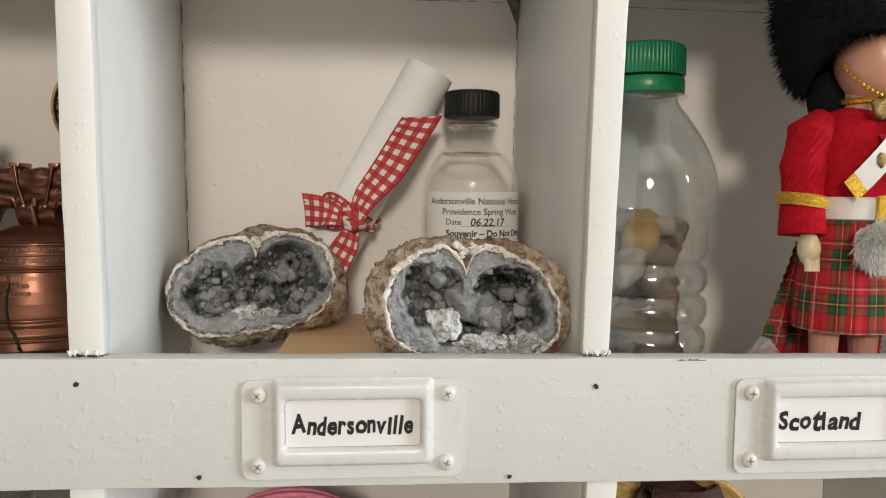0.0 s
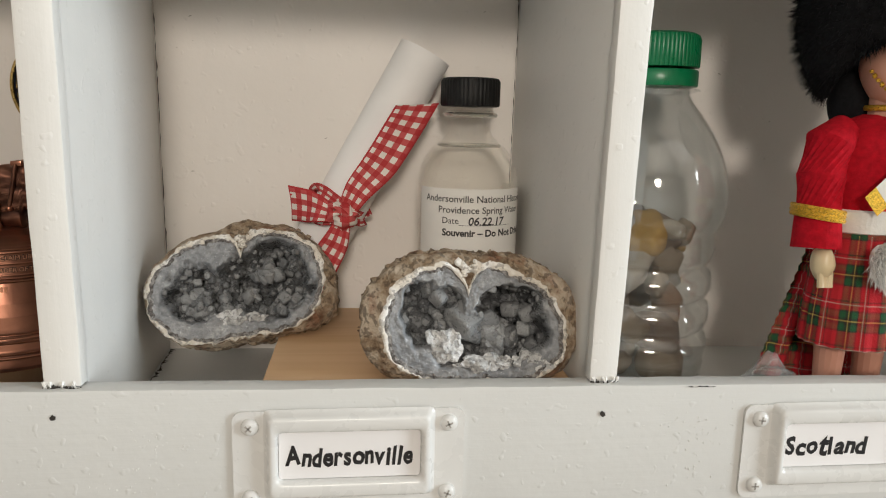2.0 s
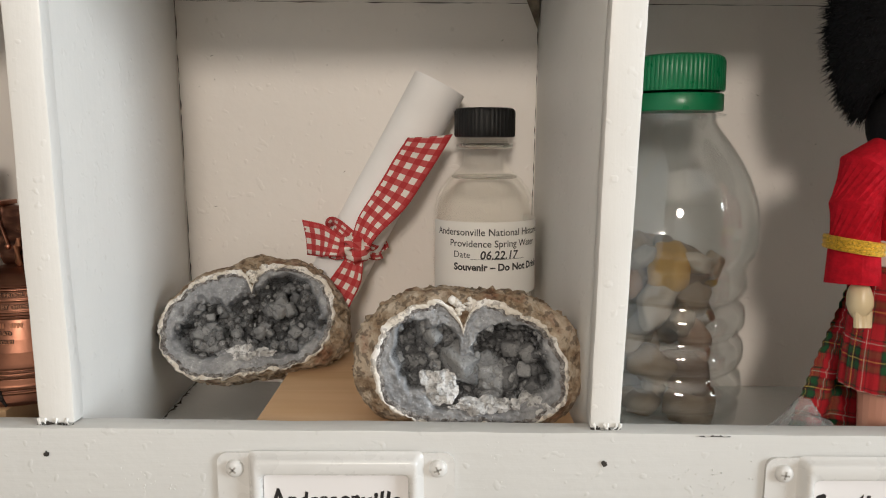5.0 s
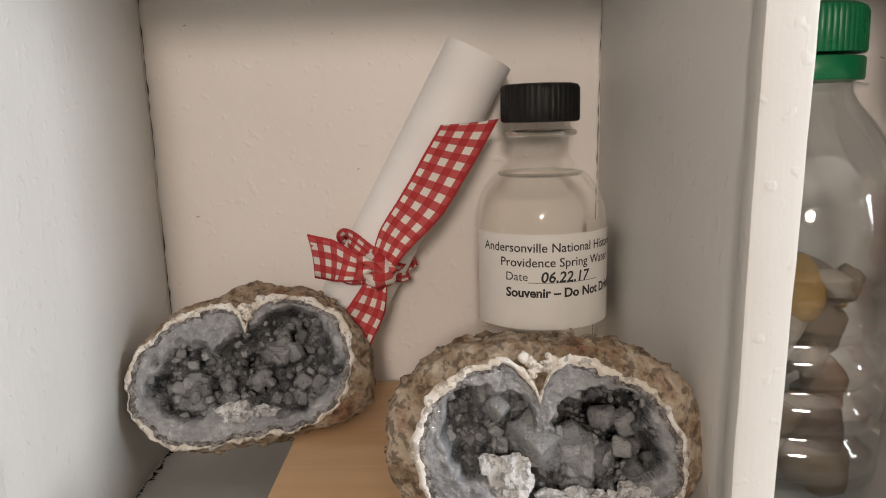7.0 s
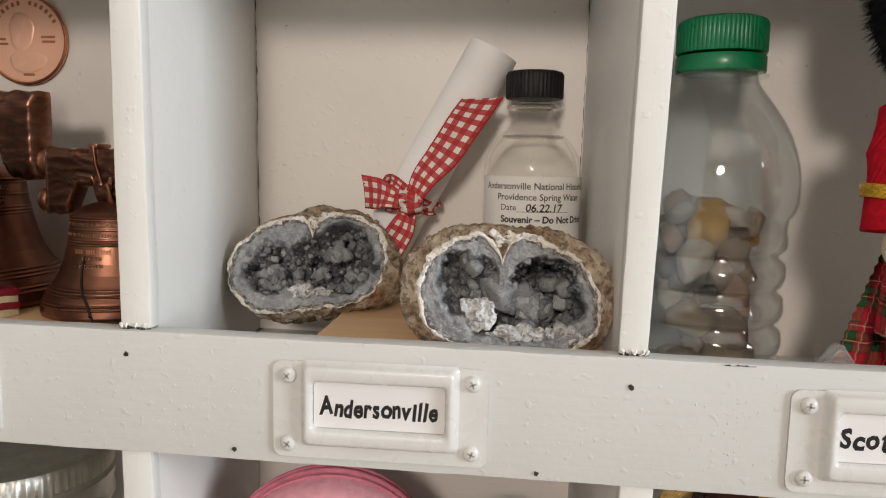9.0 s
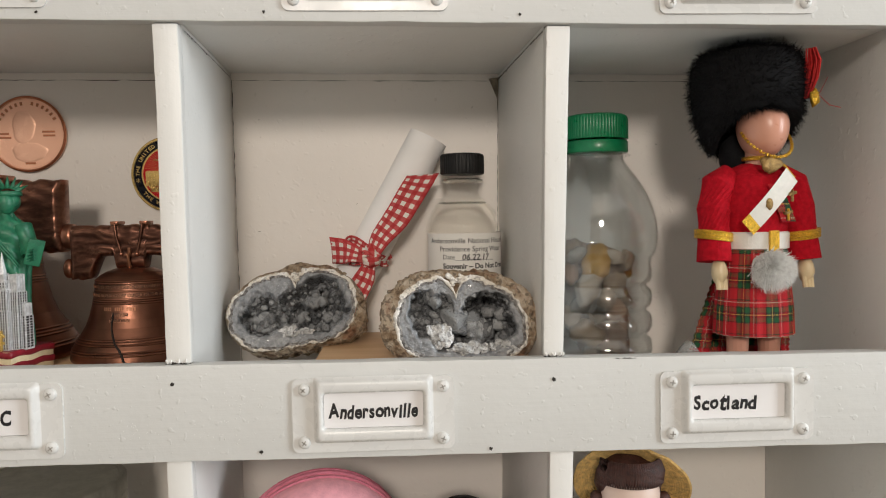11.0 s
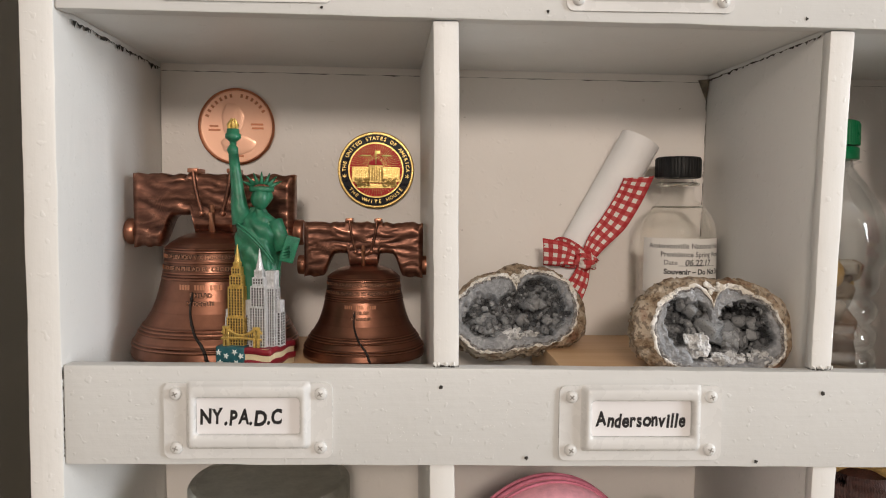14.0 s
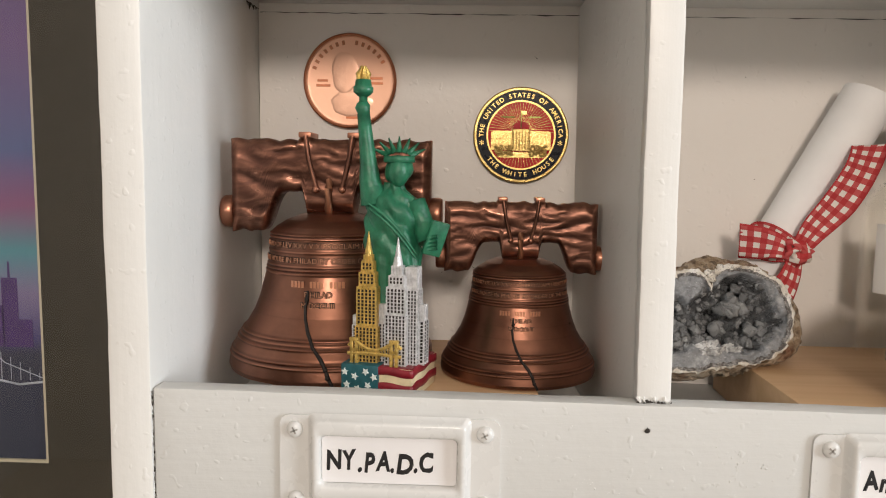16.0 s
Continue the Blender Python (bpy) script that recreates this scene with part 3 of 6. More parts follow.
def label_holder(x, z, text, size, span=0.0335, shift=-0.0004):
    """A stamped card holder: raised frame with a window, wings with four screws, and a written card."""
    bm = bmesh.new()
    w, h = 0.0315, 0.0145
    cx = x
    # back plate with rounded ends
    rim_z = []
    for y in (-0.0001, -0.0009):
        rim_z.append([bm.verts.new((cx + sx * (w - 0.0028) + 0.0028 * math.cos(radians(a0 + s * 18)), y, z + sz * (h - 0.0028) + 0.0028 * math.sin(radians(a0 + s * 18))))
                      for sx, sz, a0 in ((1, 1, 0), (-1, 1, 90), (-1, -1, 180), (1, -1, 270)) for s in range(6)])
    bm.faces.new(rim_z[1])
    for i in range(24):
        j = (i + 1) % 24
        bm.faces.new((rim_z[0][i], rim_z[0][j], rim_z[1][j], rim_z[1][i]))
    # raised frame around the window: a ring of sloping bands
    fx, fz = 0.0222, 0.0121
    ix, iz = 0.0194, 0.0071
    loops = [(fx + 0.0012, fz + 0.0009, -0.0008), (fx + 0.0004, fz + 0.0002, -0.0014), (fx - 0.0002, fz - 0.0003, -0.0030), (fx - 0.0006, fz - 0.0007, -0.0036), (fx - 0.0012, fz - 0.0013, -0.0039),
             (ix + 0.0008, iz + 0.0010, -0.0037), (ix + 0.0003, iz + 0.0004, -0.0033), (ix, iz, -0.0026), (ix, iz, -0.0010)]
    rings = []
    for n_, (a, b, y) in enumerate(loops):
        zc = z + 0.0020
        r = min(0.0016, a, b)
        ring = []
        for sx, sz, a0 in ((1, 1, 0), (-1, 1, 90), (-1, -1, 180), (1, -1, 270)):
            for s in range(5):
                an = radians(a0 + s * 22.5)
                ring.append(bm.verts.new((cx + sx * (a - r) + r * math.cos(an), y, zc + sz * (b - r) + r * math.sin(an))))
        rings.append(ring)
    for a, b in zip(rings, rings[1:]):
        for i in range(len(a)):
            j = (i + 1) % len(a)
            bm.faces.new((a[i], b[i], b[j], a[j]))
    bmesh.ops.recalc_face_normals(bm, faces=bm.faces)
    holder = part("label_holder", bm, HOLDER, shelf, "white enamelled metal card holder", 35)
    part("card", boxed(cx - 0.0192, cx + 0.0192, -0.0013, -0.0010, z - 0.0049, z + 0.0089), CARD, holder, "white card with black handwriting")
    if text:
        bm = handwriting(text, size, span)
        bm.transform(front(cx + shift, -0.00136, z + 0.0010))
        part("lettering", bm, INK, holder, "handwritten place name in black marker")
    for sx in (-1, 1):
        for sz in (-1, 1):
            bm = bmesh.new()
            lathe(bm, [(0.0024, 0.0), (0.0024, 0.0005), (0.0021, 0.0011), (0.0012, 0.0015), (0.0003, 0.0016)], 20)
            bm.transform(front(cx + sx * 0.0270 + random.uniform(-1, 1) * 0.0003, -0.0009, z + sz * 0.0103))
            screw = part("screw", bm, HOLDER, holder, smooth=40)
            bm = bmesh.new()
            an = random.uniform(0, 90)
            # Raised grey bars stand in for the shade inside the cross slot.
            for q in (0, 90):
                b2 = boxed(-0.0011, 0.0011, -0.00023, 0.00023, 0.0010, 0.00168)
                add(bm, b2, front(cx + sx * 0.0270, -0.0009, z + sz * 0.0103) @ pose(0, 0, 0, 0, 0, an + q))
            tagged(part("screw_slot", bm, plain_slot, holder), "cross slot, its shade painted as grey bars")


plain_slot = plain("screw_slot_shade_grey", (0.36, 0.34, 0.31), 0.6)
for dz, row in ((0.0, (("NY.PA.D.C", 0.0078, 0.0310, -0.0024), ("Andersonville", 0.0074, 0.0348, -0.0002), ("Scotland", 0.0074, 0.0262, -0.0050))),
                (ROW + 0.0012, (("Everglades", 0.0070, 0.0290, -0.001), ("Tombstone", 0.0072, 0.0300, -0.001), ("Vancouver", 0.0072, 0.0310, -0.001)))):
    for x, (text, size, span, shift) in zip((-0.0725, 0.0768, 0.2222), row):
        label_holder(x, -0.0207 + dz + fall(x), text, size, span, shift)

# ---- nail holes, splinters and gaps of the paintwork ----
def nail_hole(x, z, r=0.0007):
    bm = bmesh.new()
    ring = [bm.verts.new((x + r * random.uniform(0.6, 1.3) * math.cos(a), -0.0004, z + r * random.uniform(0.6, 1.3) * math.sin(a))) for a in np.linspace(0, 6.28, 12)[:-1]]
    c = bm.verts.new((x, -0.00045, z))
    for a, b in zip(ring, ring[1:] + ring[:1]):
        bm.faces.new((a, b, c))
    part("nail_hole", bm, GAP, shelf)


for x, z in ((0.0, -0.0075), (0.148, -0.0099), (0.1225, -0.0368), (0.0, -0.0075 + ROW), (0.148, -0.0099 + ROW), (0.033, -0.0350), (-0.045, 0.1335), (0.0385, 0.1335), (0.136, 0.1325)):
    nail_hole(x, z, 0.0008 if z < 0 else 0.0006)


def ragged_gap(pts, width, n=70, spread=1.0):
    """A dark unpainted crack of uneven width along a line."""
    bm = bmesh.new()
    a, b, side = (Vector(p) for p in pts)
    rows = []
    for i in range(n + 1):
        p = a.lerp(b, i / n)
        w = width * max(0.08, 0.5 + 1.1 * noise.noise(p * 900) + 0.6 * random.uniform(-1, 1)) * spread
        o = side * noise.noise(p * 300) * width * 0.5
        rows.append([p + o, p + o + side * w])
    sheet(bm, rows)
    return part("paint_gap", bm, GAP, shelf)


C0 = 0.1294
ragged_gap(((LEFT + 0.0008, 0.010, C0 + 0.0012), (LEFT + 0.0008, 0.105, C0 + 0.0009), (0, 0, -1)), 0.0018, 160)
ragged_gap(((0.1464, 0.008, C0 - 0.0010), (0.1418, 0.104, C0 - 0.0012), (0, 0, -1)), 0.0010, 90)
ragged_gap(((0.0058, 0.010, C0), (0.0014, 0.104, C0), (0, 0, -1)), 0.0006, 90)
ragged_gap(((0.0059, 0.0350, -0.0238), (0.0028, 0.105, -0.0238), (1, 0, 0)), 0.0016, 120)
ragged_gap(((0.0026, 0.1062, -0.020), (0.0014, 0.1062, 0.128), (1, 0, 0)), 0.00035, 60)
ragged_gap(((0.1396, 0.1062, -0.020), (0.1417, 0.1062, 0.128), (-1, 0, 0)), 0.00035, 60)
ragged_gap(((LEFT + 0.001, 0.1063, C0 - 0.0002), (RIGHT, 0.1063, C0 - 0.0036), (0, 0, -1)), 0.00035, 120)
ragged_gap(((LEFT + 0.0002, -0.0003, -0.034), (LEFT + 0.0001, -0.0003, 0.0), (1, 0, 0)), 0.00035, 50)
for x0, x1, z in ((-0.0030, 0.0068, -0.0002), (0.1444, 0.1525, -0.0014)):
    ragged_gap(((x0, 0.0016, z), (x1, 0.0016, z), (0, 0, 1)), 0.0008, 40)
rs = random.Random(77)
for x0, x1, z in ((-0.0030, 0.0068, -0.0003), (0.1444, 0.1525, -0.0015)):
    bm = bmesh.new()
    for q in range(7):
        x = rs.uniform(x0, x1)
        l = rs.uniform(0.0004, 0.0014)
        tube(bm, [(x, 0.0022, z + 0.0016), (x + rs.gauss(0, 0.0003), 0.0016, z + 0.0009), (x + rs.gauss(0, 0.0005), 0.0014 - l * 0.4, z + 0.0004)], [0.0006, 0.0003, 0.00006], 5)
    part("splinters", bm, WHITE_V, shelf, "torn painted splinters")
ragged_gap(((0.172, -0.0003, -0.0024), (0.181, -0.0003, -0.0025), (0, 0, 1)), 0.0004, 30)
bm = bmesh.new()
tri = [bm.verts.new(p) for p in ((0.1416, 0.1030, 0.1282), (0.1368, 0.1066, 0.1282), (0.1416, 0.1066, 0.1282), (0.1414, 0.1064, 0.1170))]
for f in ((0, 1, 2), (0, 3, 1), (1, 3, 2), (0, 2, 3)):
    bm.faces.new([tri[i] for i in f])
part("filler_chip", bm, CHIP, shelf, "bare dark chip in the upper back corner")
# scuffs on the back panel
for i in range(34):
    x = random.uniform(-0.135, 0.285)
    z = random.uniform(-0.01, 0.12)
    bm = bmesh.new()
    l = random.uniform(0.0003, 0.0016)
    an = random.uniform(-0.6, 0.6)
    tube(bm, [(x, BACK_Y - 0.00005, z), (x + l * math.cos(an) * 0.5, BACK_Y - 0.0001, z + l * math.sin(an)), (x + l * math.cos(an), BACK_Y - 0.00005, z + l * math.sin(an) * 1.4)], [0.00004, 0.00014, 0.00004], 5)
    part("scuff", bm, CHIP, shelf)
# fine blisters in the rail's paint
for k in (0, 1):
    bm = bmesh.new()
    for cx, cz, n in ((0.027, -0.018, 26), (0.018, -0.028, 22), (0.175, -0.013, 40), (0.180, -0.022, 18), (-0.035, -0.012, 16), (-0.012, -0.026, 30), (0.118, -0.008, 12)):
        for i in range(n):
            x, z = random.gauss(cx, 0.006), random.gauss(cz, 0.004)
            r = random.uniform(0.00008, 0.00024)
            blob(bm, (x, 0.0, z + k * ROW + fall(x)), (r, r * 0.8, r * random.uniform(0.8, 1.6)), 1)
    tagged(part("paint_blisters", bm, RAIL_DARKENED, shelf), kind="stuff")


# ---- pine blocks ----
def pine_block(x0, x1, y0, y1, label, high=0.019):
    z0 = -0.0239 + max(fall(x0), fall(x1))
    t = thing("pine_block", label, "wooden block", ((x0 + x1) / 2, (y0 + y1) / 2, z0))
    part("block", boxed(-(x1 - x0) / 2, (x1 - x0) / 2, -(y1 - y0) / 2, (y1 - y0) / 2, 0, high, 0.0007), PINE, t, smooth=40)
    return z0 + high


TOP_B = pine_block(0.0508, 0.1430, 0.0085, 0.1000, "planed pine block lying on the shelf under the geodes")
TOP_A = pine_block(-0.1150, -0.0280, 0.0280, 0.1000, "planed pine block lying on the shelf under the bells", 0.0165)


# ---- geodes ----
def radial(values):
    """A smooth closed outline from sixteen radii in millimetres, anticlockwise from the right."""
    n = len(values)

    def at(a):
        u = (a / (2 * math.pi)) % 1.0 * n
        i, f = int(u) % n, u - int(u)
        p0, p1, p2, p3 = (values[(i + k) % n] for k in (-1, 0, 1, 2))
        return 0.0005 * (2 * p1 + (p2 - p0) * f + (2 * p0 - 5 * p1 + 4 * p2 - p3) * f * f + (3 * p1 - 3 * p2 + p3 - p0) * f ** 3)
    return at


def geode(label, at, tilt, turn, roll, outer, seam, notch_at, depth, seed, hollows, clusters, lumps):
    """Half a geode: knobbly rind, cream and dark seams, grey agate and a crystal-lined hollow.
    outer, seam: radii of the rind and of the cream seam; notch_at: angle, width and depth of the fold in the seam."""
    t = new("geode")
    tagged(t, label, "geode", "geode halves")
    t.matrix_basis = pose(*at) @ pose(0, 0, 0, tilt, roll, turn)
    N = 260
    off = Vector((seed * 3.7, seed * 1.3, seed * 2.9))
    outer_at, seam_at = radial(outer), radial(seam)

    def dirn(a):
        return Vector((math.cos(a), 0, math.sin(a)))

    def nz(a, f, s=0.0):
        return noise.noise(Vector((math.cos(a) * f, math.sin(a) * f, s)) + off)

    def rim(a):
        return outer_at(a) * (1 + 0.016 * nz(a, 6) + 0.013 * nz(a, 14) + 0.010 * nz(a, 27))

    def notch(a):
        d = (a - radians(notch_at[0]) + math.pi) % (2 * math.pi) - math.pi
        return notch_at[2] * math.exp(-(abs(d) / (notch_at[1] * (1.0 if d > 0 else 0.8))) ** 1.3)

    def band(a, inset):
        wob = 0.0009 * nz(a, 8, 4.0) + 0.0006 * nz(a, 19, 2.0) + 0.0003 * nz(a, 45, 1.0)
        return min(seam_at(a) - notch(a) + wob, rim(a) - 0.0004) - inset

    # rind: back shell and the rough sloping border round the cut face
    bm = bmesh.new()
    rows = []
    steps = 30
    for s in range(steps + 1):
        f = s / steps
        row = []
        for i in range(N + 1):
            a = 2 * math.pi * (i % N) / N
            ph = f * math.pi / 2
            p = dirn(a) * rim(a) * math.cos(ph) ** 0.8 + Vector((0, 0.0042 + (depth - 0.0042) * math.sin(ph) ** 0.9, 0))
            n = noise.noise_vector(p * 160 + off) * 0.0022 + noise.noise_vector(p * 420 + off) * 0.0016
            row.append(p + n * min(1, f * 6 + 0.25))
        rows.append(row)
    sheet(bm, rows[::-1])
    inner = []
    for q in range(9):
        f = q / 8
        row = []
        for i in range(N + 1):
            a = 2 * math.pi * (i % N) / N
            p = dirn(a) * (rim(a) * (1 - f) + band(a, -0.0003) * f)
            p += Vector((0, 0.0042 * (1 - f) ** 1.4, 0))
            n = noise.noise(p * 800 + off) * 0.0007 + noise.noise(p * 260 + off) * 0.0010
            if q == 0:
                p += (noise.noise_vector(p * 160 + off) * 0.0022 + noise.noise_vector(p * 420 + off) * 0.0016) * 0.25
            row.append(p + Vector((0, n * math.sin(f * math.pi), 0)))
        inner.append(row)
    sheet(bm, inner)
    bmesh.ops.remove_doubles(bm, verts=bm.verts, dist=0.00003)
    bmesh.ops.recalc_face_normals(bm, faces=bm.faces)
    part("rind", bm, RIND, t, "rough brown rind")

    def ring(name, in0, in1, mat, lift, rough, label, n=6):
        bm = bmesh.new()
        rows = []
        for q in range(n + 1):
            f = q / n
            row = []
            for i in range(N + 1):
                a = 2 * math.pi * (i % N) / N
                thin = max(0.18, 0.50 + 0.55 * max(0.0, math.sin(a) * 0.8 + 0.2) + 0.75 * nz(a, 6, 8.0) + 0.4 * nz(a, 17, 6.0))
                p = dirn(a) * (band(a, in0 * (thin if in0 < 0 else 1.0)) * (1 - f) + band(a, in1 * (thin if in0 < 0 else 0.8 + 0.2 * thin)) * f)
                d = noise.noise(p * 900 + off) * rough + noise.noise(p * 300 + off) * rough
                row.append(p + Vector((0, lift - 0.0004 * math.sin(f * math.pi) + d, 0)))
            rows.append(row)
        sheet(bm, rows)
        bmesh.ops.remove_doubles(bm, verts=bm.verts, dist=0.00002)
        return part(name, bm, mat, t, label)

    ring("chalk_band", -0.0007, 0.0012, CHALK, -0.0006, 0.0003, "cream chalcedony seam")
    ring("dark_band", 0.0, 0.0022, DARKBAND, -0.0001, 0.0003, "speckled dark seam")

    bm = bmesh.new()
    rq = random.Random(seed + 50)
    for i in range(15):
        a = radians(notch_at[0]) + rq.gauss(-0.04, 0.11)
        r = rq.uniform(seam_at(a) - notch(a) * 0.8, seam_at(a) + 0.0004)
        p = dirn(a) * r
        blob(bm, (p.x, -0.0005, p.z), (rq.uniform(0.0006, 0.0017), 0.0005, rq.uniform(0.0005, 0.0013)), 2, 0.5, 900)
    tagged(part("chalk_filling", bm, CHALK, t, "cream filling of the notch"), kind="stuff")

    # agate and hollow: one relief sheet, split by depth
    def hollow(p, wobble=1.0):
        d = 0.0
        for hx, hz, rx, rz, dep in hollows:
            q = math.hypot((p.x - hx) / rx, (p.z - hz) / rz)
            q += wobble * (0.22 * noise.noise(p * 210 + off) + 0.12 * noise.noise(p * 520 + off))
            f = max(0.0, min(1.0, (1.05 - q) / 0.50))
            d = max(d, dep * f * f * (3 - 2 * f))
        return d

    def relief(p):
        d = hollow(p) + 0.0004 * noise.noise(p * 500 + off) + 0.0003 * noise.noise(p * 1300 + off)
        if d > 0.0012:
            c = noise.voronoi(p * 300 + off)[0]
            c2 = noise.voronoi(p * 750 + off)[0]
            d += min(1.0, (d - 0.0012) / 0.002) * (0.0022 * c[0] * 3 - 0.0012 + 0.0008 * (c2[0] - c2[1]))
        return d

    bm = bmesh.new()
    rows = []
    M = 76
    for q in range(M + 1):
        f = q / M
        row = []
        for i in range(N + 1):
            a = 2 * math.pi * (i % N) / N
            p = dirn(a) * (band(a, 0.0012) * (1 - f) ** 0.85)
            row.append(p + Vector((0, relief(p) if q > 0 else 0, 0)))
        rows.append(row)
    sheet(bm, rows)
    bmesh.ops.remove_doubles(bm, verts=bm.verts, dist=0.00002)
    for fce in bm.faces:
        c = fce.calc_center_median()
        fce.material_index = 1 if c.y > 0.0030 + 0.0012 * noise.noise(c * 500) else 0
        fce.smooth = c.y < 0.0040
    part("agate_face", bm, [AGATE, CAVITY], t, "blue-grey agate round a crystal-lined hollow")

    # crystals: blunt blocks in the clusters, and a fine druse round the hollows
    rnd = random.Random(seed)
    bm = bmesh.new()

    def gem(p, y, s, flat):
        b2 = bmesh.new()
        bmesh.ops.create_cube(b2, size=s * 1.7)
        bmesh.ops.bevel(b2, geom=list(b2.edges), offset=s * 0.46, segments=3, profile=0.5, affect="EDGES")
        k = Vector((rnd.uniform(0.8, 1.3), rnd.uniform(0.7, 1.0), rnd.uniform(0.8, 1.2)))
        for v in b2.verts:
            v.co = Vector((v.co.x * k.x, v.co.y * k.y, v.co.z * k.z)) * (1 + 0.30 * noise.noise(v.co * 500 + p * 900) + 0.12 * noise.noise(v.co * 1500 + p * 900))
        for f in b2.faces:
            f.smooth = True if not flat else rnd.random() < 0.4
        add(bm, b2, Matrix.Translation(p + Vector((0, y, 0))) @ pose(0, 0, 0, rnd.uniform(-35, 35), rnd.uniform(0, 90), rnd.uniform(-35, 35)))

    for cx, cz, rx, rz, y, size, count in clusters:
        for i in range(count):
            an, rr = rnd.uniform(0, 6.283), math.sqrt(rnd.random())
            p = Vector((cx + rx * rr * math.cos(an), 0, cz + rz * rr * math.sin(an)))
            gem(p, y + 0.0022 * rr + rnd.gauss(0, 0.0006), size * rnd.uniform(0.5, 1.15), rnd.random() < 0.5)
    for i in range(420):
        hx, hz, rx, rz, dep = rnd.choice(hollows)
        an, rr = rnd.uniform(0, 6.283), rnd.uniform(0.25, 1.0)
        p = Vector((hx + rx * rr * math.cos(an), 0, hz + rz * rr * math.sin(an)))
        y = relief(p)
        if y > 0.0014:
            gem(p, y + 0.0002, rnd.uniform(0.0004, 0.0013), True)
    tagged(part("crystal_lining", bm, CRYSTAL, t, "smoky quartz crystals"), kind="stuff")
    for x, z, sx, sz, y in lumps:
        bm = bmesh.new()
        blob(bm, (x, y, z), (sx * 0.95, 0.0014, sz * 0.95), 5, 0.9, 900)
        for v in bm.verts:
            q = v.co * 1.0 + off
            v.co += noise.noise_vector(q * 420) * 0.0013 + noise.noise_vector(q * 1500) * 0.0004
        for f in bm.faces:
            f.smooth = False
        part("calcite", bm, CALCITE, t, "white calcite lump")
    bm = bmesh.new()
    for i in range(420):
        a = rnd.uniform(0, 6.283)
        ph = rnd.random() ** 0.8 * math.pi / 2 * 0.9
        p = dirn(a) * rim(a) * math.cos(ph) ** 0.8 + Vector((0, 0.0042 + (depth - 0.0042) * math.sin(ph) ** 0.9, 0))
        s = rnd.uniform(0.0003, 0.0012)
        blob(bm, p, (s * 1.5, s * 1.3, s), 1, 0.5, 900)
    tagged(part("rind_grit", bm, RIND, t, "gritty bumps"), kind="stuff")
    return t


geode("halved brown geode with blue-grey crystal hollow, leaning back", (0.0375, 0.0640, 0.0138), -23, 3, 0,
      (34.0, 30.8, 27.8, 24.0, 23.4, 21.3, 24.2, 27.8, 32.3, 32.0, 28.8, 24.3, 21.3, 21.9, 25.4, 33.6),
      (28.8, 28.5, 24.4, 19.7, 17.5, 17.8, 20.5, 24.9, 30.2, 31.0, 28.3, 22.9, 19.8, 20.0, 23.7, 27.6), (88, 0.15, 0.0080), 0.030, 3,
      [(-0.0150, -0.0035, 0.0115, 0.0110, 0.0060), (0.0085, 0.0000, 0.0185, 0.0140, 0.0080), (0.0120, 0.0090, 0.0085, 0.0065, 0.0110), (0.0015, 0.0010, 0.0050, 0.0050, 0.0150), (-0.0215, -0.0030, 0.0045, 0.0022, 0.0140), (-0.0040, -0.0050, 0.0110, 0.0070, 0.0045)],
      [(-0.0120, -0.0075, 0.0100, 0.0050, 0.0030, 0.0022, 26), (-0.0150, 0.0040, 0.0070, 0.0040, 0.0024, 0.0022, 12), (0.0095, 0.0045, 0.0050, 0.0040, 0.0050, 0.0030, 7), (0.0130, -0.0050, 0.0110, 0.0060, 0.0060, 0.0022, 24), (0.0150, 0.0100, 0.0060, 0.0040, 0.0070, 0.0022, 9)],
      [(-0.0015, -0.0122, 0.0066, 0.0021, 0.0004), (0.0048, -0.0124, 0.0038, 0.0013, 0.0008)])
geode("halved brown geode with grey agate and white calcite", (0.1110, 0.0150, 0.0125), -7, 0, 0,
      (34.4, 32.0, 25.8, 21.9, 20.4, 22.6, 26.2, 30.4, 31.8, 30.8, 25.4, 20.0, 19.0, 20.4, 27.6, 33.8),
      (29.0, 25.2, 20.9, 19.2, 18.3, 19.7, 21.7, 24.2, 25.2, 24.8, 21.6, 18.4, 17.8, 18.8, 24.6, 29.8), (91, 0.19, 0.0090), 0.030, 8,
      [(-0.0140, 0.0030, 0.0060, 0.0105, 0.0085), (-0.0060, 0.0045, 0.0055, 0.0065, 0.0050), (0.0125, 0.0050, 0.0105, 0.0062, 0.0220), (0.0160, -0.0020, 0.0085, 0.0090, 0.0110), (0.0030, -0.0060, 0.0150, 0.0095, 0.0055)],
      [(-0.0020, 0.0010, 0.0035, 0.0020, 0.0022, 0.0042, 3), (0.0045, -0.0030, 0.0055, 0.0040, 0.0026, 0.0040, 9), (0.0090, -0.0060, 0.0050, 0.0050, 0.0034, 0.0030, 9), (-0.0065, -0.0010, 0.0030, 0.0030, 0.0034, 0.0030, 5), (0.0170, -0.0060, 0.0065, 0.0040, 0.0050, 0.0026, 12), (-0.0085, 0.0080, 0.0030, 0.0050, 0.0030, 0.0034, 4), (0.0170, 0.0030, 0.0035, 0.0030, 0.0080, 0.0030, 4)],
      [(-0.0062, -0.0060, 0.0050, 0.0052, 0.0006), (0.0035, -0.0118, 0.0055, 0.0022, 0.0008), (0.0095, -0.0120, 0.0036, 0.0028, 0.0012), (0.0180, -0.0112, 0.0048, 0.0022, 0.0010), (0.0232, -0.0130, 0.0026, 0.0020, 0.0008)])


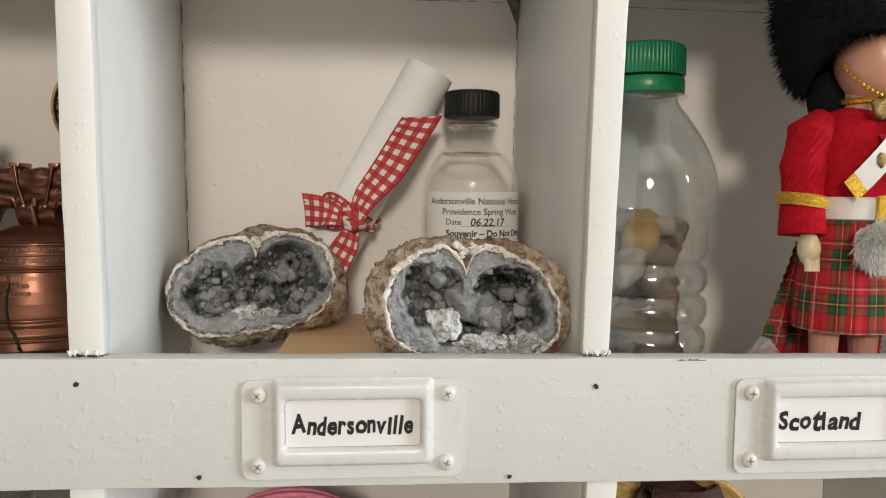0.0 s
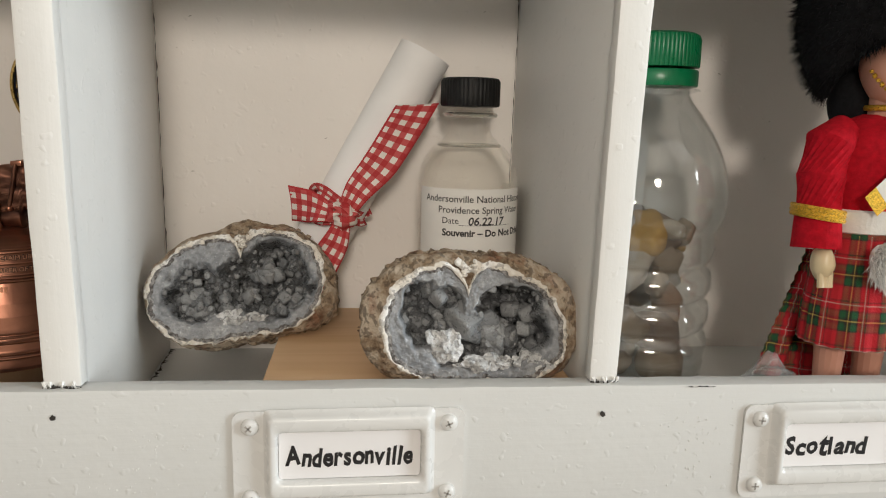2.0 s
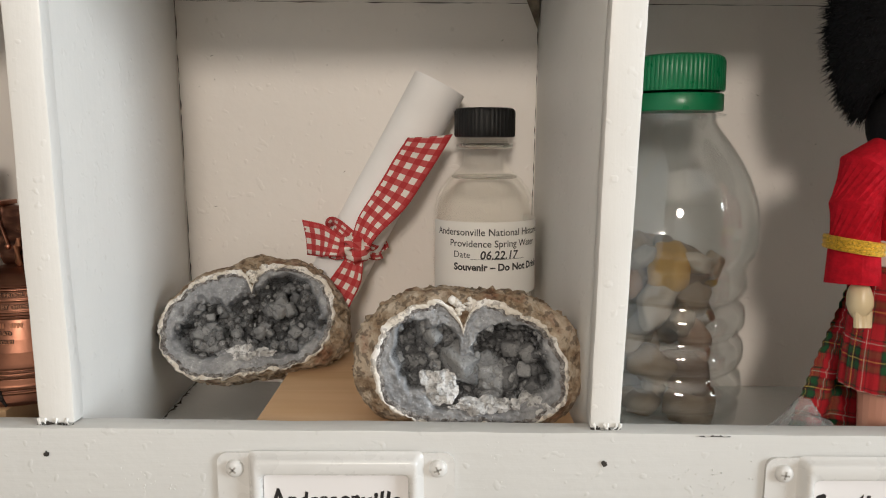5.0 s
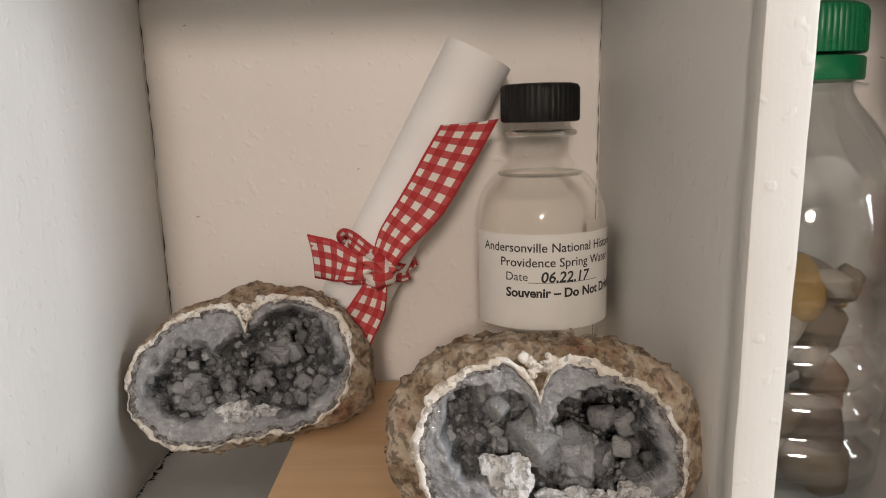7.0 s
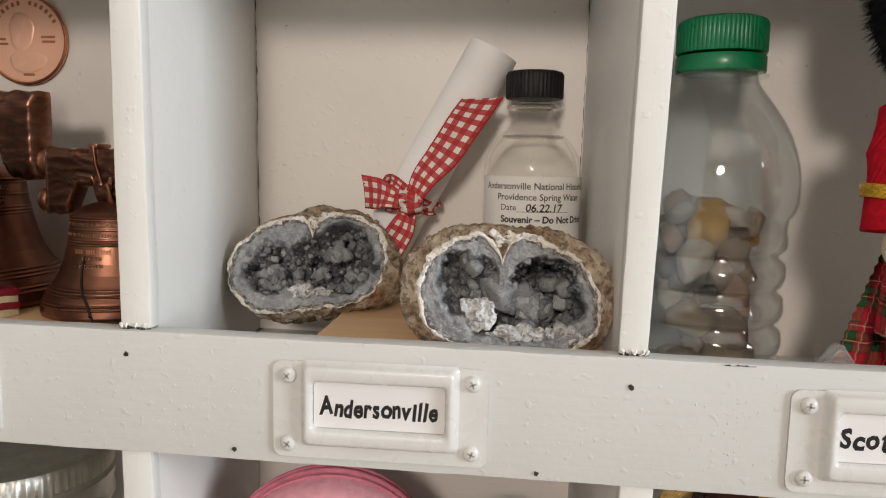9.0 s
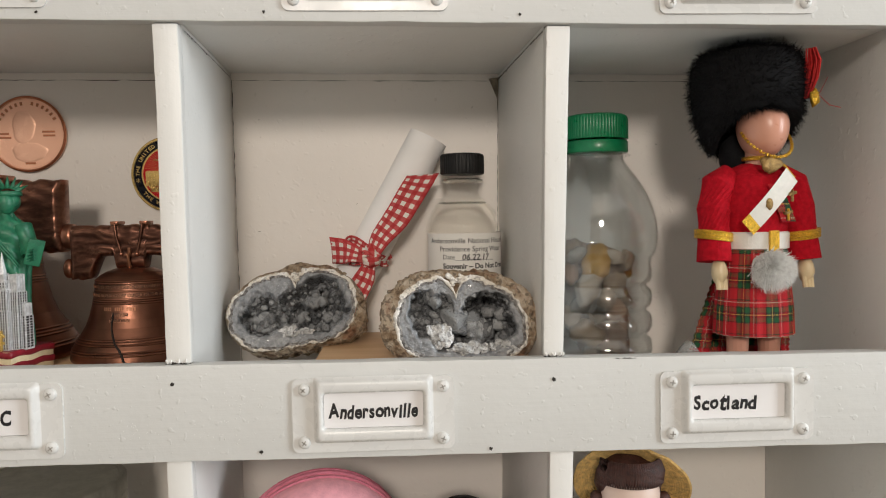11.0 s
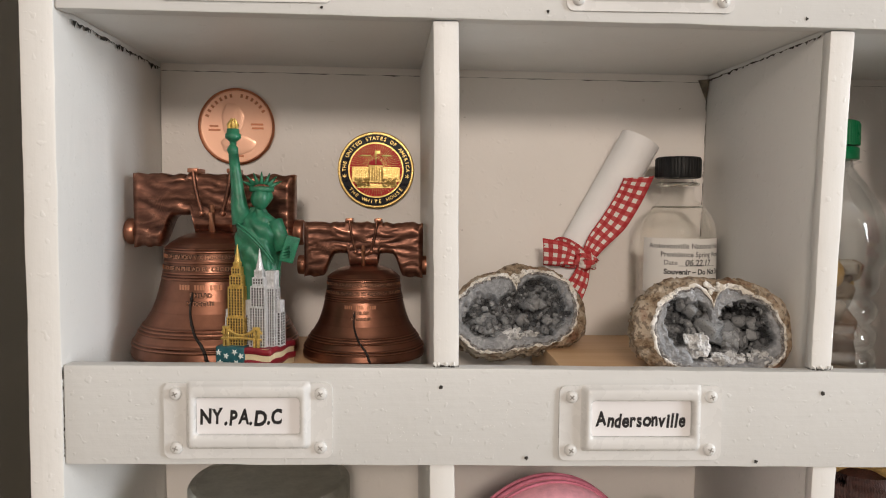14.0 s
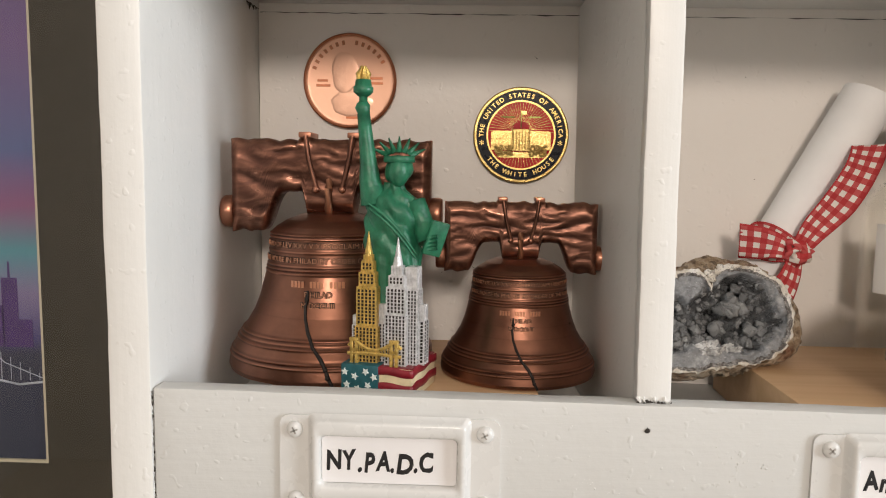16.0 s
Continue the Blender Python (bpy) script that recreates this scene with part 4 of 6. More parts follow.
# ---- rolled paper with ribbon ----
scroll = thing("paper_scroll", "rolled white paper tied with a red gingham ribbon", "scroll")
TOPP, DIR = Vector((0.1036, 0.0950, 0.0962)), Vector((-0.480, -0.015, -0.877)).normalized()
bm = bmesh.new()
sx = DIR.cross(Vector((0, 1, 0))).normalized()
sy = DIR.cross(sx).normalized()
rows = []
for i in range(25):
    row = []
    for k in range(130):
        a = k / 129 * 2.6 * 2 * math.pi
        r = 0.0106 - 0.0021 * k / 129 + 0.0001 * noise.noise(Vector((k * 0.1, i * 0.3, 0)))
        slant = 0.0011 * k / 129 * 2
        row.append(TOPP + DIR * (i / 24 * 0.112 + slant * (1 if i < 12 else -1)) + sx * r * math.cos(a + 5.0) + sy * r * math.sin(a + 5.0))
    rows.append(row)
sheet(bm, rows)
part("paper_roll", bm, PAPER, scroll, "rolled sheet of white paper")
KNOT = Vector((0.0732, 0.0810, 0.0345))


def ribbon(name, pts, width, twist, parent, skew=0.0):
    """A flat woven ribbon along points; twist: degrees of turn of its width at each point."""
    bm = bmesh.new()
    pts = [Vector(p) for p in pts]
    fine, tw = [], []
    for i in range(len(pts) - 1):
        p0, p1, p2, p3 = pts[max(i - 1, 0)], pts[i], pts[i + 1], pts[min(i + 2, len(pts) - 1)]
        for s in range(10):
            u = s / 10
            fine.append(0.5 * (2 * p1 + (p2 - p0) * u + (2 * p0 - 5 * p1 + 4 * p2 - p3) * u * u + (3 * p1 - 3 * p2 + p3 - p0) * u ** 3))
            tw.append(twist[i] * (1 - u) + twist[i + 1] * u)
    fine.append(pts[-1])
    tw.append(twist[-1])
    dist = [0.0]
    for a, b in zip(fine, fine[1:]):
        dist.append(dist[-1] + (b - a).length)
    rows = []
    for i, p in enumerate(fine):
        d = (fine[min(i + 1, len(fine) - 1)] - fine[max(i - 1, 0)]).normalized()
        side = d.cross(Vector((0, 1, 0))).normalized()
        up = side.cross(d).normalized()
        a = radians(tw[i])
        s = side * math.cos(a) + up * math.sin(a)
        w = width if not isinstance(width, (list, tuple)) else width[min(i // 10, len(width) - 1)] * (1 - (i % 10) / 10) + width[min(i // 10 + 1, len(width) - 1)] * (i % 10) / 10
        end = (i / (len(fine) - 1)) ** 3
        rows.append([p + s * w * (j / 6 - 0.5) + up * 0.0006 * math.sin(j / 6 * math.pi) - d * skew * end * (j / 6 - 0.5) for j in range(7)])
    sheet(bm, rows, uv=lambda i, j: (j / 6 * 0.0146, dist[i]))
    ob = part(name, bm, GINGHAM, parent)
    ob.modifiers.new("thick", "SOLIDIFY").thickness = 0.0003
    return ob


ribbon("ribbon_tail", [KNOT, KNOT + Vector((0.0050, -0.003, 0.0100)), (0.0864, 0.0775, 0.0546), (0.0938, 0.0790, 0.0662), (0.1002, 0.0850, 0.0764)], [0.0055, 0.0100, 0.0128, 0.0134, 0.0134], [15, 8, 0, -6, 10], scroll, 0.010)
ribbon("ribbon_tail", [KNOT, KNOT + Vector((-0.003, -0.002, -0.009)), (0.0655, 0.078, 0.0170), (0.0622, 0.077, 0.0070)], [0.004, 0.0105, 0.0115, 0.011], [0, 20, -10, 10], scroll)
ribbon("ribbon_bow", [KNOT, KNOT + Vector((-0.008, -0.004, 0.0030)), (0.0602, 0.081, 0.0385), (0.0532, 0.0860, 0.0390)], [0.004, 0.0090, 0.0125, 0.0140], [0, -8, 6, 14], scroll)
ribbon("ribbon_bow", [KNOT, KNOT + Vector((-0.007, -0.001, 0.0010)), (0.0612, 0.085, 0.0370), (0.0542, 0.0880, 0.0372)], [0.004, 0.0085, 0.0115, 0.0125], [0, 8, 22, 30], scroll)
ribbon("ribbon_band", [TOPP + DIR * 0.0665 + sx * 0.0106 * math.cos(a) + sy * 0.0106 * math.sin(a) + DIR * 0.001 * math.sin(a * 2) for a in np.linspace(0, 6.283, 14)], 0.006, [0] * 14, scroll)
bm = bmesh.new()
uvl = bm.loops.layers.uv.verify()
blob(bm, KNOT, (0.0052, 0.0042, 0.0056), 3, 0.45, 130)
for f in bm.faces:
    for l in f.loops:
        l[uvl].uv = ((l.vert.co.x - KNOT.x) * 0.85 + 0.0055, l.vert.co.z - l.vert.co.y * 0.5)
part("ribbon_knot", bm, GINGHAM, scroll, "tight gingham knot")
bm = bmesh.new()
uvl = bm.loops.layers.uv.verify()
for q in range(3):
    pts = [KNOT + Vector((0.0050 * math.cos(a + q), -0.0036 + 0.0012 * math.sin(a * 2), 0.0052 * math.sin(a) * (0.5 + 0.25 * q))) for a in np.linspace(0.3, 3.4, 12)]
    tube(bm, pts, 0.0011, 8)
for f in bm.faces:
    f.smooth = True
    for l in f.loops:
        l[uvl].uv = ((l.vert.co.x - KNOT.x) * 0.8 + 0.0055, l.vert.co.z + l.vert.co.y)
part("ribbon_fold", bm, GINGHAM, scroll)


# ---- small round bottle of water ----
BX, BY = 0.1201, 0.0860
BZ = TOP_B + 0.0001
vial = thing("glass_bottle", "small glass water bottle with black cap and white label", "bottle", (BX, BY, BZ))
h = 0.0756 - BZ
outer = [(0.0165, 0.0), (0.0184, 0.0012), (0.0190, 0.003), (0.0190, h - 0.0290), (0.0187, h - 0.0255), (0.0178, h - 0.0215), (0.0162, h - 0.0180), (0.0138, h - 0.0148),
         (0.0110, h - 0.0122), (0.0088, h - 0.0100), (0.0080, h - 0.0080), (0.0079, h - 0.0045), (0.0082, h - 0.0040), (0.0096, h - 0.0032), (0.0098, h - 0.0022), (0.0092, h - 0.0014), (0.0085, h - 0.0008), (0.0085, h + 0.008)]
inner = [(max(0.0004, r - 0.0014), z + (0.0016 if z < 0.01 else 0.0)) for r, z in outer]
bm = bmesh.new()
lathe(bm, outer + inner[::-1], 64, closed=False)
part("bottle_glass", bm, GLASS, vial, "clear glass body", 40)
bm = bmesh.new()
tube(bm, [(0.0096 * math.cos(a), 0.0096 * math.sin(a), h - 0.0026) for a in np.linspace(0, 6.283, 48)], 0.0009, 10)
part("neck_lip", bm, THICK_GLASS, vial, "rounded glass lip", 60)
bm = bmesh.new()
wet = [(r - 0.0004, z) for r, z in inner if z < h - 0.0150] + [(0.0115, h - 0.0139)]
lathe(bm, [(0.0004, wet[0][1] + 0.0001)] + wet + [(0.0110, h - 0.0142), (0.0003, h - 0.0143)], 64)
part("water", bm, WATER, vial, "clear spring water", 50)
bm = bmesh.new()
lathe(bm, [(0.0118, h - 0.0143), (0.0122, h - 0.0137), (0.0116, h - 0.0133), (0.0108, h - 0.0138), (0.0118, h - 0.0143)], 64, closed=False)
part("meniscus", bm, THICK_GLASS, vial, "curved rim of the water", 60)

bm = bmesh.new()
lathe(bm, [(0.0100, h + 0.0004), (0.0108, h + 0.0006), (0.0109, h + 0.0012), (0.0109, h + 0.0096), (0.0105, h + 0.0106), (0.0095, h + 0.0109), (0.0003, h + 0.0109)], 180,
      ripple=lambda a, r, z: 0.00022 * (1 if math.sin(a * 45) > 0 else 0) if h + 0.001 < z < h + 0.0098 else 0)
part("screw_cap", bm, BLACK_CAP, vial, "black ribbed plastic cap", 30)
LZ0, LZ1, LR = 0.0206 - BZ, 0.0468 - BZ, 0.01915


def wrap(r, centre=0.0):
    def w(co):
        a = co.x / r + centre
        return Vector((r * math.sin(a) * (1 + co.z / r), -r * math.cos(a) * (1 + co.z / r), co.y))
    return w


bm = bmesh.new()
rows = []
for i in range(3):
    rows.append([((LR) * math.sin(a), -(LR) * math.cos(a), LZ0 + (LZ1 - LZ0) * i / 2) for a in np.linspace(radians(-72), radians(125), 60)])
sheet(bm, rows)
part("paper_label", bm, LABEL, vial, "white printed paper label")
bm = bmesh.new()
lc = radians(12)
for text, size, dz, bold, dx in (("Andersonville National Historic Site", 0.00350, 0.0049, 0.00003, 0.0016), ("Providence Spring Water", 0.00345, 0.0009, 0.00003, -0.0002),
                                 ("Date", 0.0033, -0.0030, 0.0, -0.0130), ("06.22.17", 0.0041, -0.0031, 0.00008, 0.0006), ("Souvenir \u2013 Do Not Drink", 0.0035, -0.0074, 0.00012, 0.0022)):
    b2 = letters(text, size, 0.0, bold, 0.15 if "." in text else 0.0)
    for v in b2.verts:
        v.co.x += dx
        v.co.y += dz + 0.0382 - BZ
        v.co.z = 0.0
    bmesh.ops.subdivide_edges(b2, edges=[e for e in b2.edges if e.calc_length() > 0.0012], cuts=2)
    add(bm, b2, warp=wrap(LR + 0.00006, lc))
b2 = boxed(-0.0098, 0.0110, -0.00007, 0.00007, -0.00002, 0.0)
bmesh.ops.subdivide_edges(b2, edges=[e for e in b2.edges if e.calc_length() > 0.005], cuts=14)
for v in b2.verts:
    v.co.y += -0.0045 + 0.0382 - BZ
add(bm, b2, warp=wrap(LR + 0.00006, lc))
part("label_print", bm, PRINT, vial, "black printed and handwritten words")


# ---- plastic bottle of pebbles ----
PX, PY = 0.1850, 0.0712
PZ = -0.0238 + fall(PX)
jug = thing("plastic_bottle", "clear ribbed plastic bottle with a green cap, half full of pebbles", "bottle", (PX, PY, PZ))
prof = [(0.018, 0.001), (0.0235, 0.0004), (0.0252, 0.003), (0.0258, 0.0080)]
z = 0.0085
while z < 0.050:
    prof += [(0.0236, z), (0.0235, z + 0.0009), (0.0254, z + 0.0022), (0.0263, z + 0.0045), (0.0263, z + 0.0075), (0.0257, z + 0.0100)]
    z += 0.0118
prof += [(0.0262, 0.0575), (0.0282, 0.0600), (0.0291, 0.0640), (0.0291, 0.0700), (0.0286, 0.0750), (0.0272, 0.0805), (0.0250, 0.0860), (0.0220, 0.0915), (0.0188, 0.0962),
         (0.0160, 0.0998), (0.0141, 0.1022), (0.0130, 0.1045), (0.0127, 0.1075)]
HT = 0.1104
prof = [(r, zz * HT / 0.1075) for r, zz in prof]
bm = bmesh.new()
lathe(bm, prof + [(r - 0.0004, zz) for r, zz in prof[::-1]], 72, closed=False, ripple=lambda a, r, zz: 0.0007 * math.cos(a * 5) if zz < 0.05 else 0.0)
part("bottle_body", bm, PET, jug, "clear ribbed plastic body", 50)
bm = bmesh.new()
lathe(bm, [(0.0128, HT - 0.003), (0.0163, HT - 0.0020), (0.0165, HT - 0.0014), (0.0128, HT - 0.0008)], 48, closed=False)
part("neck_ring", bm, PET, jug, smooth=40)
bm = bmesh.new()
lathe(bm, [(0.0130, HT - 0.0006), (0.0151, HT - 0.0004), (0.0153, HT + 0.0002), (0.0153, HT + 0.0048), (0.0149, HT + 0.0053), (0.0130, HT + 0.0055)], 60)
part("tamper_ring", bm, GREEN_CAP, jug, "green tamper ring", 40)
bm = bmesh.new()
lathe(bm, [(0.0130, HT + 0.0060), (0.0152, HT + 0.0062), (0.0155, HT + 0.0068), (0.0154, HT + 0.0158), (0.0148, HT + 0.0172), (0.0136, HT + 0.0179), (0.0003, HT + 0.0180)], 240,
      ripple=lambda a, r, z: -0.00032 * (1 if math.sin(a * 60) > 0.2 else 0) if HT + 0.0064 < z < HT + 0.0160 else 0)
part("screw_cap", bm, GREEN_CAP, jug, "green ribbed screw cap", 30)
shapes = []
for i in range(6):
    bm = bmesh.new()
    blob(bm, (0, 0, 0), (1.0, 0.78, 0.62), 3, 0.35, i * 7.7 + 1)
    me = bpy.data.meshes.new("pebble")
    for v in bm.verts:
        v.co += noise.noise_vector(v.co * 1.2 + Vector((i * 5, 0, 0))) * 0.18
    bm.to_mesh(me)
    bm.free()
    me.materials.append(PEBBLE)
    shapes.append(me)
rnd = random.Random(11)
placed = []
for tries in range(6000):
    s = rnd.choice((0.0052, 0.0064, 0.0080, 0.0098))
    rr = math.sqrt(rnd.random()) * (0.0226 - s)
    a = rnd.uniform(0, 6.283)
    x, y = rr * math.cos(a), rr * math.sin(a)
    z = s * 0.75 + 0.001
    for px, py, pz, ps in placed:
        d2 = (px - x) ** 2 + (py - y) ** 2
        m = (ps + s) * 0.70
        if d2 < m * m:
            z = max(z, pz + math.sqrt(m * m - d2) * 0.85)
    if z < 0.062 - 0.35 * max(0.0, x - 0.002):
        placed.append((x, y, z, s))
    if len(placed) > 150:
        break
for i, (x, y, z, s) in enumerate(placed):
    ob = new("pebble", shapes[i % 6])
    tagged(ob, "smooth tan or grey river pebble inside the plastic bottle", "pebble", "pebbles in the bottle")
    ob.matrix_basis = pose(PX + x, PY + y, PZ + z, rnd.uniform(0, 360), rnd.uniform(0, 360), rnd.uniform(0, 360)) @ Matrix.Scale(s, 4)


def wrapper(at, seed):
    t = thing("cellophane_wrapper", "crumpled clear cellophane lying on the shelf beside the bottle", "wrapper", at)
    bm = bmesh.new()
    rows = []
    for i in range(22):
        rows.append([((j / 27 - 0.5) * 0.056, (i / 21 - 0.5) * 0.026, 0.004 + 0.010 * abs(noise.noise(Vector((j * 0.22, i * 0.25, seed)))) + 0.016 * math.exp(-((j - 15) / 6) ** 2 - ((i - 11) / 8) ** 2)) for j in range(28)])
    sheet(bm, rows)
    part("film", bm, FILM, t)
    bm = bmesh.new()
    tube(bm, [Vector(p) + Vector((0, -0.0003, 0.0003)) for p in rows[4][3:25]], 0.00022, 6)
    tube(bm, [Vector(p) + Vector((0, -0.0003, 0.0003)) for p in rows[12][8:26]], 0.00018, 6)
    part("film_edge", bm, FILM, t)


wrapper((0.2090, 0.0210, -0.0238 + fall(0.209)), 4.0)


# ---- copper bells ----
def bell(at, scale, yoke, label):
    """A souvenir bell: moulded, cracked body under a timber-like yoke with straps and trunnions."""
    t = thing("souvenir_bell", label, "bell", at, group="copper bells")
    S = scale
    prof = [(0.0330, 0.0), (0.0354, 0.0004), (0.0358, 0.0020), (0.0353, 0.0052), (0.0340, 0.0085), (0.0322, 0.0115), (0.0295, 0.0155), (0.0269, 0.0200), (0.0250, 0.0250),
            (0.0237, 0.0300), (0.0226, 0.0345), (0.0219, 0.0390), (0.0215, 0.0430), (0.0212, 0.0462), (0.0206, 0.0472), (0.0190, 0.0486), (0.0155, 0.0508), (0.0105, 0.0526), (0.0050, 0.0535), (0.0004, 0.0537)]

    def radius(z):
        for (r0, z0), (r1, z1) in zip(prof, prof[1:]):
            if z0 <= z <= z1 and z1 > z0:
                return r0 + (r1 - r0) * (z - z0) / (z1 - z0)
        return prof[-1][0]

    fine = []
    z = 0.0
    ridges = ((0.0058, 0.0005), (0.0072, 0.0005), (0.0112, 0.0005), (0.0125, 0.0004), (0.0138, 0.0005), (0.0338, 0.0004), (0.0350, 0.0004), (0.0362, 0.0003), (0.0408, 0.0003), (0.0452, 0.0004), (0.0464, 0.0005))
    while z <= 0.0537:
        r = radius(z) + sum(h * math.exp(-((z - zz) / 0.00033) ** 2) for zz, h in ridges)
        fine.append((max(0.0004, r) * S, z * S))
        z += 0.00022
    bm = bmesh.new()
    lathe(bm, fine, 96, ripple=lambda a, r, zz: 0.00012 * S * noise.noise(Vector((math.cos(a) * 3, math.sin(a) * 3, zz * 90))))
    part("bell_body", bm, COPPER, t, "moulded copper-finished bell", 45)
    bm, dark = bmesh.new(), bmesh.new()

    def words(text, size, z, x=0.0):
        for grow, lift, target in ((0.00022, 0.0001, dark), (0.0, 0.0003, bm)):
            set_words(letters(text, size * S, 0.00014 * S, grow * S), z, x, lift, target)

    def set_words(b2, z, x, lift, target):
        bmesh.ops.subdivide_edges(b2, edges=[e for e in b2.edges if e.calc_length() > 0.0012 * S], cuts=1)
        for v in b2.verts:
            v.co.x += x * S
            v.co.y += z * S
        add(target, b2, warp=wrap((radius(z) + lift) * S))

    def bar(x0, x1, z, hgt=0.0016):
        b2 = boxed(x0 * S, x1 * S, -hgt / 2 * S, hgt / 2 * S, 0, 0.0002 * S)
        for v in b2.verts:
            v.co.y += z * S
        add(bm, b2, warp=wrap((radius(z) + 0.0001) * S))

    words("THE LORD OF LEV XXV V X PROCLAIM LIBERTY THRO", 0.0025, 0.0430)
    words("STATE HOUSE IN PHILAD BY ORDER OF THE ASSEM", 0.0025, 0.0382)
    for x0, x1 in ((-0.0095, -0.0045), (-0.0028, 0.0018), (0.0036, 0.0088)):
        for q in range(4):
            w = (x1 - x0) / 4
            bar(x0 + q * w, x0 + q * w + w * 0.7, 0.0308, 0.0021)
    words("P HILAD", 0.0025, 0.0276)
    words("M DCCLIII", 0.0025, 0.0242)
    part("raised_lettering", bm, COPPER_BRIGHT, t, "raised lettering round the bell")
    part("lettering_patina", dark, CRACK, t, "dark patina round the letters")
    bm = bmesh.new()
    pts = []
    for a, z in ((-0.14, 0.0290), (-0.14, 0.0262), (-0.15, 0.0235), (-0.13, 0.0200), (-0.08, 0.0165), (0.0, 0.0120), (0.08, 0.0090), (0.13, 0.0060), (0.15, 0.0035), (0.19, 0.0008)):
        r = (radius(z) + 0.0002) * S
        pts.append((r * math.sin(a), -r * math.cos(a), z * S))
    tube(bm, pts, [0.0004 * S, 0.0005 * S, 0.0005 * S, 0.0005 * S, 0.0006 * S, 0.0006 * S, 0.0007 * S, 0.0007 * S, 0.0007 * S, 0.0006 * S], 8)
    for i in (1, 7, 8):
        blob(bm, (pts[i][0], pts[i][1] - 0.0004 * S, pts[i][2]), (0.0008 * S, 0.0006 * S, 0.0008 * S), 2)
    part("crack", bm, CRACK, t, "blackened crack down the bell", 60)
    # yoke
    K = S * yoke
    zo = 0.0535 * S

    def top(x):
        u = abs(x)
        h = 0.0250 - 0.03 * max(0, u - 0.030)
        return h + 0.0011 * noise.noise(Vector((x * 260, 1.7, S * 50))) + 0.0010 * (1 if 0.0068 < u < 0.0112 else 0)

    def low(x):
        u = abs(x)
        wave = 0.0007 * noise.noise(Vector((x * 330, 5.0, S * 20)))
        if u < 0.0085:
            return -0.0006
        if u < 0.0100:
            return -0.0006 + 0.0074 * math.sin((u - 0.0085) / 0.0015 * math.pi / 2)
        if u < 0.0160:
            return 0.0068 + wave * 0.4
        if u < 0.0245:
            f = (u - 0.0160) / 0.0085
            return 0.0068 - 0.0140 * (0.5 - 0.5 * math.cos(f * math.pi)) ** 1.2 + wave
        return -0.0072 + wave * 1.5

    bm = bmesh.new()
    nx, nzr = 110, 26
    for sgn in (-1, 1):
        rows = []
        for j in range(nzr + 1):
            row = []
            for i in range(nx + 1):
                x = -0.0352 + 0.0704 * i / nx
                f = j / nzr
                z = low(x) + (top(x) - low(x)) * f
                e = min(1.0, 7 * min(f, 1 - f), 30 * min(i, nx - i) / nx)
                flow = z + 0.0022 * noise.noise(Vector((x * 75, 3.1, S * 9))) + 0.0012 * noise.noise(Vector((x * 160, z * 90, 3)))
                g = 1.0 - 2.0 * abs(noise.noise(Vector((x * 55, flow * 260, S * 30))))
                g2 = noise.noise(Vector((x * 150, flow * 620, 9)))
                d = 0.0036 + 0.0024 * math.sqrt(max(0.0, e)) + 0.0006 * g * e + 0.00022 * g2 * e
                row.append((x * K, sgn * d * K, zo + z * K))
            rows.append(row if sgn < 0 else row[::-1])
        sheet(bm, rows)
    bmesh.ops.recalc_face_normals(bm, faces=bm.faces)
    edges = [e for e in bm.edges if len(e.link_faces) == 1]
    bmesh.ops.bridge_loops(bm, edges=edges)
    y = part("yoke", bm, COPPER_DARK, t, "timber-grained yoke", 50)
    for sx in (-1, 1):
        bm = bmesh.new()
        lathe(bm, [(0.0003, 0.0004), (0.0036, 0.0003), (0.0052, 0.0), (0.0057, 0.0006), (0.0058, 0.0014), (0.0058, 0.0038), (0.0054, 0.0044), (0.0046, 0.0046), (0.0046, 0.0075), (0.0003, 0.0075)], 32)
        bm.transform(pose(sx * 0.0392 * K, 0, zo - 0.0005 * K, 0, -90 * sx, 0) @ Matrix.Scale(K, 4))
        part("trunnion", bm, COPPER, t, smooth=40)
        bm = bmesh.new()
        tube(bm, [(sx * 0.0082 * K, -0.0062 * K, zo + 0.0262 * K), (sx * 0.0070 * K, -0.0070 * K, zo + 0.0180 * K), (sx * 0.0046 * K, -0.0066 * K, zo + 0.0085 * K)], 0.0009 * K, 8)
        blob(bm, (sx * 0.0046 * K, -0.0066 * K, zo + 0.0078 * K), (0.0014 * K, 0.0012 * K, 0.0014 * K), 2)
        box(bm, (sx * 0.0085 - 0.0022) * K, (sx * 0.0085 + 0.0022) * K, -0.0066 * K, 0.0060 * K, zo + 0.0255 * K, zo + 0.0275 * K, 0.0005 * K)
        part("strap", bm, COPPER, t, smooth=50)
    bm = bmesh.new()
    tube(bm, [(0, -0.0058 * K, zo - 0.0010 * K), (0, -0.0078 * K, zo + 0.0015 * K), (0, -0.0078 * K, zo + 0.0080 * K), (0, -0.0056 * K, zo + 0.0108 * K)], 0.0014 * K, 10)
    part("hanging_loop", bm, COPPER_BRIGHT, t, smooth=60)
    return t


bell((-0.1012, 0.0620, TOP_A + 0.0002), 1.035, 0.985, "large antique copper souvenir bell with dark yoke")
bell((-0.0335, 0.0560, TOP_A + 0.0002), 0.765, 0.985, "small antique copper souvenir bell with dark yoke")


# ---- green statue on its flag base ----
FX, FY, FZ = -0.0755, 0.0300, TOP_A + 0.0001
fig = thing("souvenir_figurine", "painted resin figurine: green statue, gold and silver towers, flag base", "figurine", (FX, FY, FZ), -14)
BH = 0.0100


